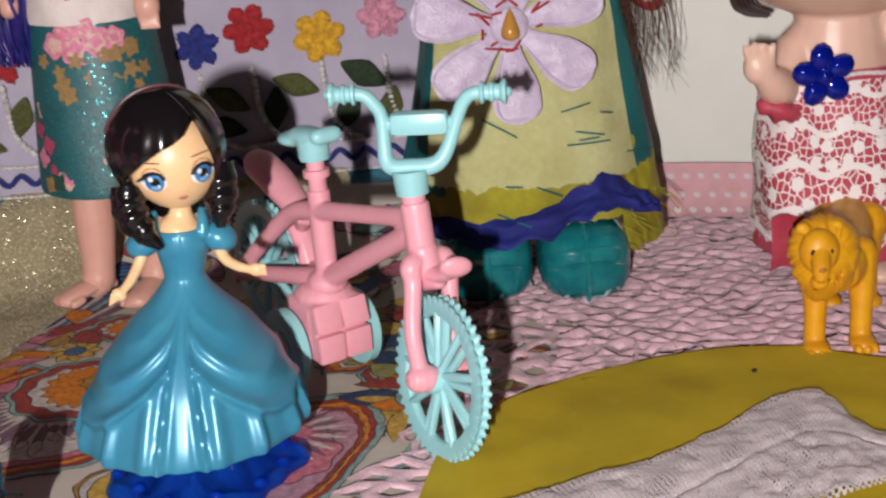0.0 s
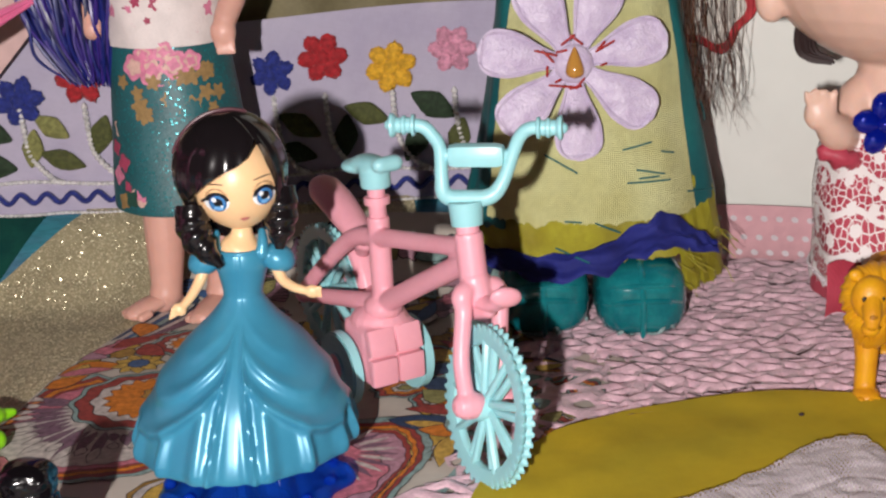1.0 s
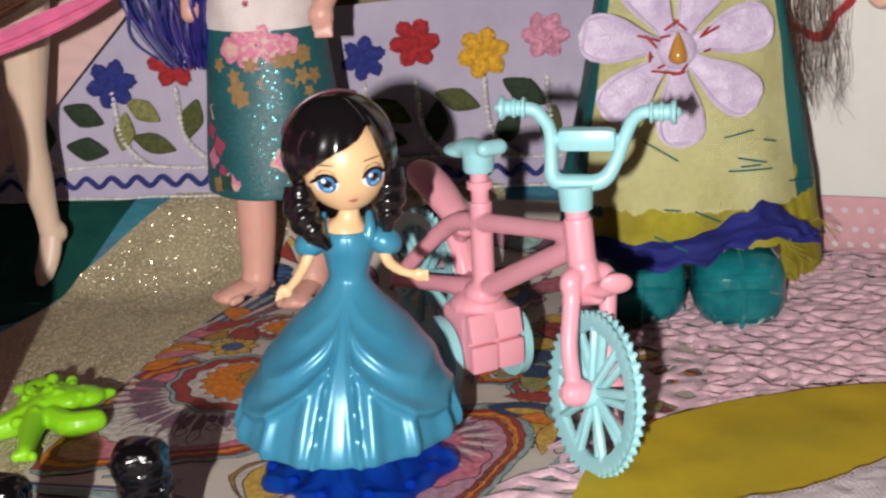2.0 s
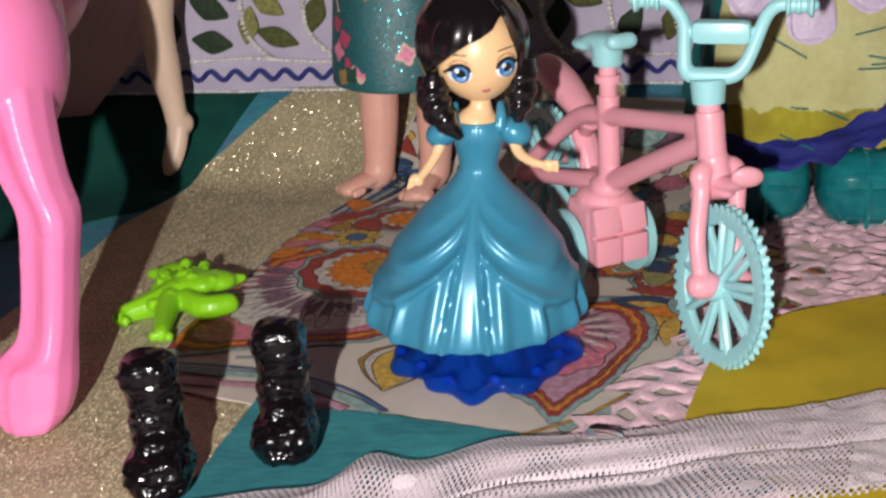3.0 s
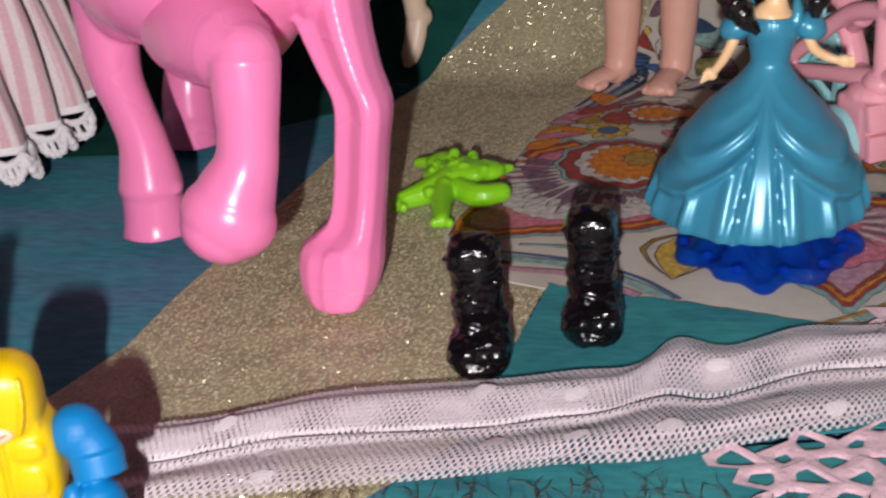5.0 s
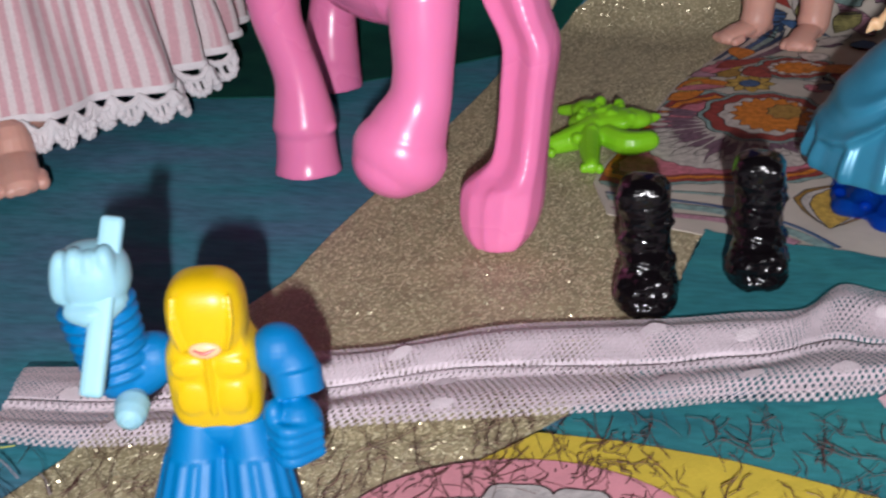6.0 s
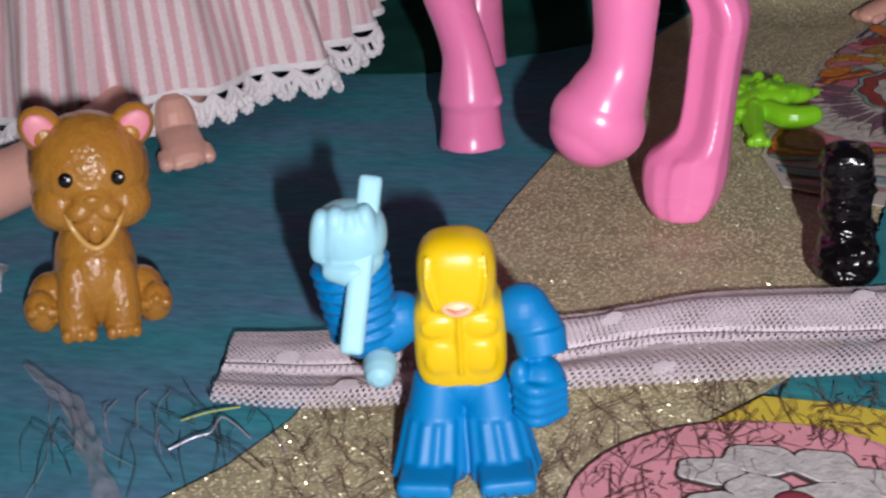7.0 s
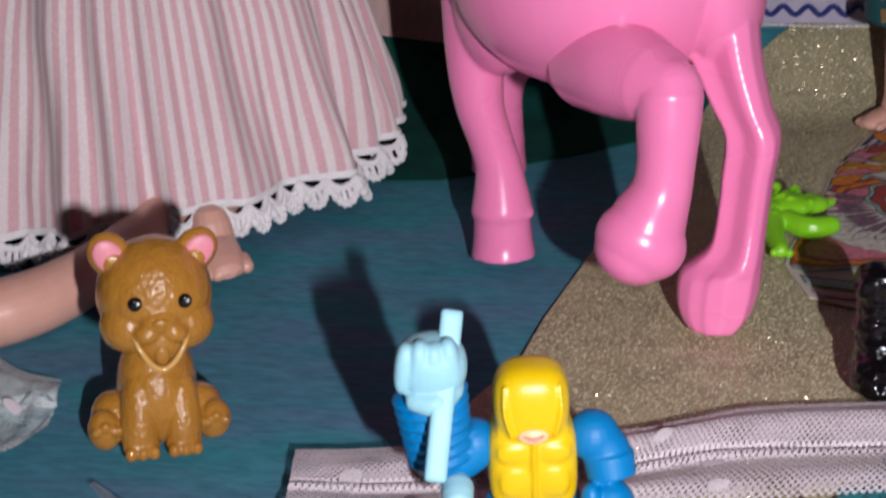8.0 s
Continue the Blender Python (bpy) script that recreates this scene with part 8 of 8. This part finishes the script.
def baby_doll():
    X, Y = 151.0, 27.0
    B = Build()
    ell(B, (X, Y + 2, 108), (35, 30, 27.5), 0, nu=30, nv=18, warp=lambda q: Vector((q.x * (1 - 0.12 * max(0, -q.z)), q.y, q.z)))
    ell(B, (X - 31.5, Y - 2, 98), (4.0, 3.4, 5.6), 0)
    tube(B, [(X, Y, 60), (X, Y, 78), (X + 1, Y, 92)], [15.5, 11, 6.5], 0, 18, flat=0.85, up=(0, 1, 0))
    tube(B, [(X - 10, Y - 1, 74), (X - 14.5, Y - 6, 67), (X - 18, Y - 12, 68), (X - 21, Y - 15, 71)], [5.2, 4.8, 4.4, 3.4], 0, 14)
    ell(B, (X - 23, Y - 16, 73.5), (4.0, 3.0, 4.0), 0)
    for i in range(4):
        tube(B, [(X - 25.5 + 1.7 * i, Y - 17, 75.5), (X - 27 + 2.2 * i, Y - 17.6, 79.5 - 0.5 * abs(i - 1.5))], [1.2, 0.9], 0, 8)
    tube(B, [(X + 12, Y - 2, 78), (X + 21, Y - 4, 66), (X + 24, Y - 6, 52)], [5.2, 4.8, 4.2], 0, 14)
    for x in (X - 6, X + 8):
        tube(B, [(x, Y, 44), (x + 1, Y + 0, 30), (x + 0.5, Y - 1, 20)], [8, 6.2, 5.4], 0, 14)
        ell(B, (x + 0.4, Y - 5, 19), (5.6, 9, 3.4), 0)
    C = fuse(B, 0.8, 4)
    D = Build()
    H = Matrix.Identity(4)
    decal(D, (X, Y + 2, 108, 35, 30, 27.5), (1.2, 1.9), (-4.0, -12.0), H, 1, 0.25)
    C.merge(D)
    whole("baby_doll", pushed_from_eye(C), [mat("baby_vinyl", (0.72, 0.47, 0.38), 0.38, var=0.05, sss=0.15), lip], (164, 66, 0), "chubby vinyl baby doll standing behind the lion", "doll")
    th = thing("lace_dress", (164, 66, 14), "red dress covered with white floral lace", "doll clothes")
    red = mat("red_satin", (0.50, 0.07, 0.11), 0.45, col2=(0.40, 0.04, 0.07), vscale=60, var=0.15, weave=0.2)
    lace = lace_material()
    rr = lambda a, z: 1 + 0.03 * math.sin(4 * a + z / 7) + 0.015 * math.sin(9 * a)
    P = Build()
    lathe(P, [(18.4, 25.5), (19.0, 26), (19.0, 38), (18.6, 50), (17.2, 60), (16.2, 68), (15.8, 71)], 70, 0, (X, Y, 0), 30, rr)
    finish("underdress", pushed_from_eye(P), red, th)
    P = Build()
    line = smooth_path([(19.9, 30), (19.8, 38), (19.4, 50), (18.0, 60), (17.0, 69)], 30)

    def lc(u, v):
        q = line[min(30, int(v * 30 + 0.5))]
        a = 2 * math.pi * u
        s = rr(a, q[1])
        z = q[1] - (1.6 * abs(math.sin(u * 30 * math.pi)) if v == 0 else 0)
        return (X + q[0] * s * math.cos(a), Y + q[0] * s * math.sin(a), z)
    grid(P, lc, 150, 30, 0, wrap=True, uv=lambda u, v: (u * 150 * U, v * 42 * U))
    finish("lace_layer", pushed_from_eye(P), lace, th, "white floral lace over the red")
    for z, r in ((31, 20.1), (69.5, 16.8)):
        P = Build()
        for i in range(56):
            a = 2 * math.pi * i / 56
            s = rr(a, z)
            ell(P, (X + r * s * math.cos(a), Y + r * s * math.sin(a), z + 0.9 * math.sin(3 * a)), (1.5, 0.4, 0.55), 0, (0, 0, math.degrees(a) + 90), 8, 5)
        finish("scallop_trim", pushed_from_eye(P), dot_white, th, "white scalloped trim")
    P = Build()
    grid(P, lambda u, v: (130 + 13 * u, 9 + 5 * u - 1.5 * math.sin(v * 3), 25 + 13 * v + 0.8 * math.sin(u * 7)), 12, 8)
    finish("skirt_tail", pushed_from_eye(P), red, th, "red satin tail")
    P = Build()
    ell(P, (133.5, 15, 62.5), (5.5, 3.0, 3.4), 0, (0, 20, 0), warp=lambda q: Vector((q.x, q.y, q.z * (0.75 + 0.25 * math.cos(q.x * 9)))))
    finish("bow", pushed_from_eye(P), red, th, "red satin bow")
    gem_blue = mat("blue_gem", (0.003, 0.012, 0.30), 0.05, 0.3, coat=0.7, var=0.2, vscale=300)
    gem = thing("gem_flower", (153, 45, 62), "faceted dark blue plastic flower gem on the dress", "ornament")
    cx, cy, cz = 142.0, 8.5, 71.0
    for i in range(5):
        a = radians(90 + 72 * i + 8)
        P = Build()
        ell(P, (cx + 4.2 * math.cos(a), cy, cz + 4.2 * math.sin(a)), (3.3, 1.6, 2.8), 0, (0, -math.degrees(a), 0), 9, 5)
        finish("petal", pushed_from_eye(P), gem_blue, gem)
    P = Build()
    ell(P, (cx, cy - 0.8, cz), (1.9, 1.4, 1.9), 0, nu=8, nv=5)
    finish("centre", pushed_from_eye(P), gem_blue, gem)
    lock("dark_hair_lock", [(146, 74, 92), (140, 72, 85), (139, 67, 78), (145, 64, 76)], [2.5, 2.5, 2, 1.4], 26, 0.6, [thread_dark], "curled lock of dark hair under the head", 8, 1.0)
    lock("dark_hair_lock", [(186, 50, 94), (190, 50, 86), (197, 52, 80)], [2.5, 2.5, 1.5], 22, 0.6, [thread_dark], "curled lock of dark hair under the head", 9, 1.0)


def lace_material():
    """White floral lace: solid flowers and a fine net, open between."""
    m, nt, N, L, P = nodes_of("floral_lace")
    tc, vor, big, noi = N.new("ShaderNodeTexCoord"), N.new("ShaderNodeTexVoronoi"), N.new("ShaderNodeTexVoronoi"), N.new("ShaderNodeTexNoise")
    vor.voronoi_dimensions = big.voronoi_dimensions = "2D"
    vor.feature = "DISTANCE_TO_EDGE"
    vor.inputs["Scale"].default_value, vor.inputs["Randomness"].default_value = 1 / (2.1 * U), 0.8
    big.inputs["Scale"].default_value, big.inputs["Randomness"].default_value = 1 / (6.0 * U), 0.75
    noi.inputs["Scale"].default_value, noi.inputs["Detail"].default_value = 420, 4
    for t in (vor, big):
        L.new(tc.outputs["UV"], t.inputs["Vector"])
    L.new(tc.outputs["UV"], noi.inputs["Vector"])
    net, sumn, flo, mx = N.new("ShaderNodeMath"), N.new("ShaderNodeMath"), N.new("ShaderNodeMath"), N.new("ShaderNodeMath")
    net.operation, sumn.operation, flo.operation, mx.operation = "LESS_THAN", "ADD", "LESS_THAN", "MAXIMUM"
    net.inputs[1].default_value, flo.inputs[1].default_value = 0.085, 0.50
    L.new(vor.outputs["Distance"], net.inputs[0])
    L.new(big.outputs["Distance"], sumn.inputs[0])
    soft = N.new("ShaderNodeMath")
    soft.operation, soft.inputs[1].default_value = "MULTIPLY", 0.45
    L.new(noi.outputs["Fac"], soft.inputs[0])
    L.new(soft.outputs["Value"], sumn.inputs[1])
    L.new(sumn.outputs["Value"], flo.inputs[0])
    L.new(net.outputs["Value"], mx.inputs[0])
    L.new(flo.outputs["Value"], mx.inputs[1])
    # wavy solid bands that run round the dress
    sep, wav, ph, off, per, fr, lt, mx2 = (N.new(q) for q in ("ShaderNodeSeparateXYZ",) + ("ShaderNodeMath",) * 7)
    wav.operation, ph.operation, off.operation, per.operation, fr.operation, lt.operation, mx2.operation = "SINE", "MULTIPLY", "MULTIPLY_ADD", "MULTIPLY", "FRACT", "LESS_THAN", "MAXIMUM"
    ph.inputs[1].default_value, off.inputs[1].default_value, per.inputs[1].default_value, lt.inputs[1].default_value = 1 / (2.6 * U), 1.1 * U, 1 / (9.4 * U), 0.17
    L.new(tc.outputs["UV"], sep.inputs["Vector"])
    L.new(sep.outputs["X"], ph.inputs[0])
    L.new(ph.outputs["Value"], wav.inputs[0])
    L.new(wav.outputs["Value"], off.inputs[0])
    L.new(sep.outputs["Y"], off.inputs[2])
    L.new(off.outputs["Value"], per.inputs[0])
    L.new(per.outputs["Value"], fr.inputs[0])
    L.new(fr.outputs["Value"], lt.inputs[0])
    L.new(mx.outputs["Value"], mx2.inputs[0])
    L.new(lt.outputs["Value"], mx2.inputs[1])
    L.new(mx2.outputs["Value"], P.inputs["Alpha"])
    P.inputs["Base Color"].default_value, P.inputs["Roughness"].default_value = (0.78, 0.72, 0.72, 1), 0.75
    b = N.new("ShaderNodeBump")
    b.inputs["Strength"].default_value, b.inputs["Distance"].default_value = 0.6, 0.0005
    L.new(noi.outputs["Fac"], b.inputs["Height"])
    L.new(b.outputs["Normal"], P.inputs["Normal"])
    return m


baby_doll()


def striped_doll():
    CX, CY = -276.0, 40.0
    B = Build()
    tube(B, [(-246, 30, 20), (-239, 4, 13), (-236, -12, 9), (-234.5, -22, 5.5)], [6.5, 6, 5.4, 4.8], 0, 16)
    feet = Build()
    foot(feet, (-233, -27, 0), (-223.5, -41.0, 0), 7.6)
    tube(B, [(-345, -112, 5), (-300, -95, 5.5), (-271, -82, 6), (-258, -66, 6.5), (-252, -44, 8), (-246, -15, 12)], [8, 8.4, 8.6, 8, 7, 6], 0, 18)
    tube(B, [(CX, CY, 20), (CX, CY, 80), (CX, CY, 140)], [30, 28, 18], 0, 18)
    whole("seated_doll", fuse(B, 0.9, 4).merge(feet), skin_pink, (CX, CY, 0), "pink vinyl doll with bare feet under a striped dress", "doll")
    th = thing("striped_dress", (CX, CY, 3), "pink and white striped cotton dress with a white lace hem", "doll clothes")
    stripe = striped("pink_stripes", (0.64, 0.38, 0.42), (0.74, 0.64, 0.65), 112)
    white_lace = mat("white_cotton_lace", (0.78, 0.74, 0.76), 0.9, var=0.1, bump=0.7, bscale=1400, sheen=0.2)

    def hem(u):
        a = 2 * math.pi * u
        t = min(1.0, max(0.0, (u - 0.70) / 0.14)) if u > 0.5 else min(1.0, max(0.0, (0.3 - u) / 0.2))
        return 8.0 + 5.0 * t * t * (3 - 2 * t) + 0.8 * math.sin(a * 5 + 1.0) + 1.6 * noise.noise(Vector((2.4 * math.cos(a), 2.4 * math.sin(a), 5)))

    def wide(u, z):
        a = 2 * math.pi * u
        f = min(1, max(0, (115 - z) / 100))
        pleat = 2.9 * math.sin(23 * a + 2.5 * math.sin(5 * a) + z / 60) + 8.0 * noise.noise(Vector((4.8 * math.cos(a), 4.8 * math.sin(a), z / 70))) + 2.5 * noise.noise(Vector((12 * math.cos(a), 12 * math.sin(a), z / 40)))
        base = np.interp(z, [0, 20, 60, 100, 140], [77, 74, 64, 48, 20])
        return base + f * pleat

    def dress(u, v, d=0.0):
        a = 2 * math.pi * u
        z = hem(u) + (130 - hem(u)) * v
        r = wide(u, z) + d
        return Vector((CX + r * math.cos(a), CY + 0.98 * r * math.sin(a), z))

    P = Build()
    grid(P, dress, 560, 30, 0, wrap=True, uv=lambda u, v: (u, v))
    finish("skirt", P, stripe, th)
    P = Build()
    grid(P, lambda u, v: dress(u, 0.0, 0.5) + Vector((0, 0, 1.0 - 2.2 * v)) + (dress(u, 0, 1) - dress(u, 0, 0)) * 0.4 * math.sin(v * 3), 560, 4, 0, wrap=True)
    finish("hem_band", P, white_lace, th, "white cotton hem band")
    # scallops of thick crochet lace: two bowed rows joined by short bars
    n = 30
    for i in range(n):
        u0, du = 0.575 + 0.43 * i / n, 0.43 / n
        S = Build()

        def hang(t, drop):
            uu = (u0 + du * t) % 1.0
            p = dress(uu, 0, 0.7)
            out = (dress(uu, 0, 1) - dress(uu, 0, 0)).normalized()
            return p + Vector((0, 0, -drop)) + out * (0.35 * drop + 0.5 * noise.noise(Vector((i * 3.1 + t, drop, 0))))
        rows = [[hang(k / 10, 1.2 + 2.6 * math.sin(math.pi * k / 10)) for k in range(11)], [hang(k / 16, 1.8 + 6.4 * math.sin(math.pi * k / 16) ** 0.7) for k in range(17)]]
        tube(S, rows[0], [1.05 + 0.2 * (k % 2) for k in range(11)], 0, 6, 20)
        tube(S, rows[1], [1.0 + 0.45 * (k % 2) for k in range(17)], 0, 7, 32)
        for k in (1, 3, 5, 7, 9):
            tube(S, [rows[0][k], rows[1][round(k * 1.6)]], 0.75, 0, 6, 2)
        finish("lace_scallop", S, white_lace, th)


striped_doll()
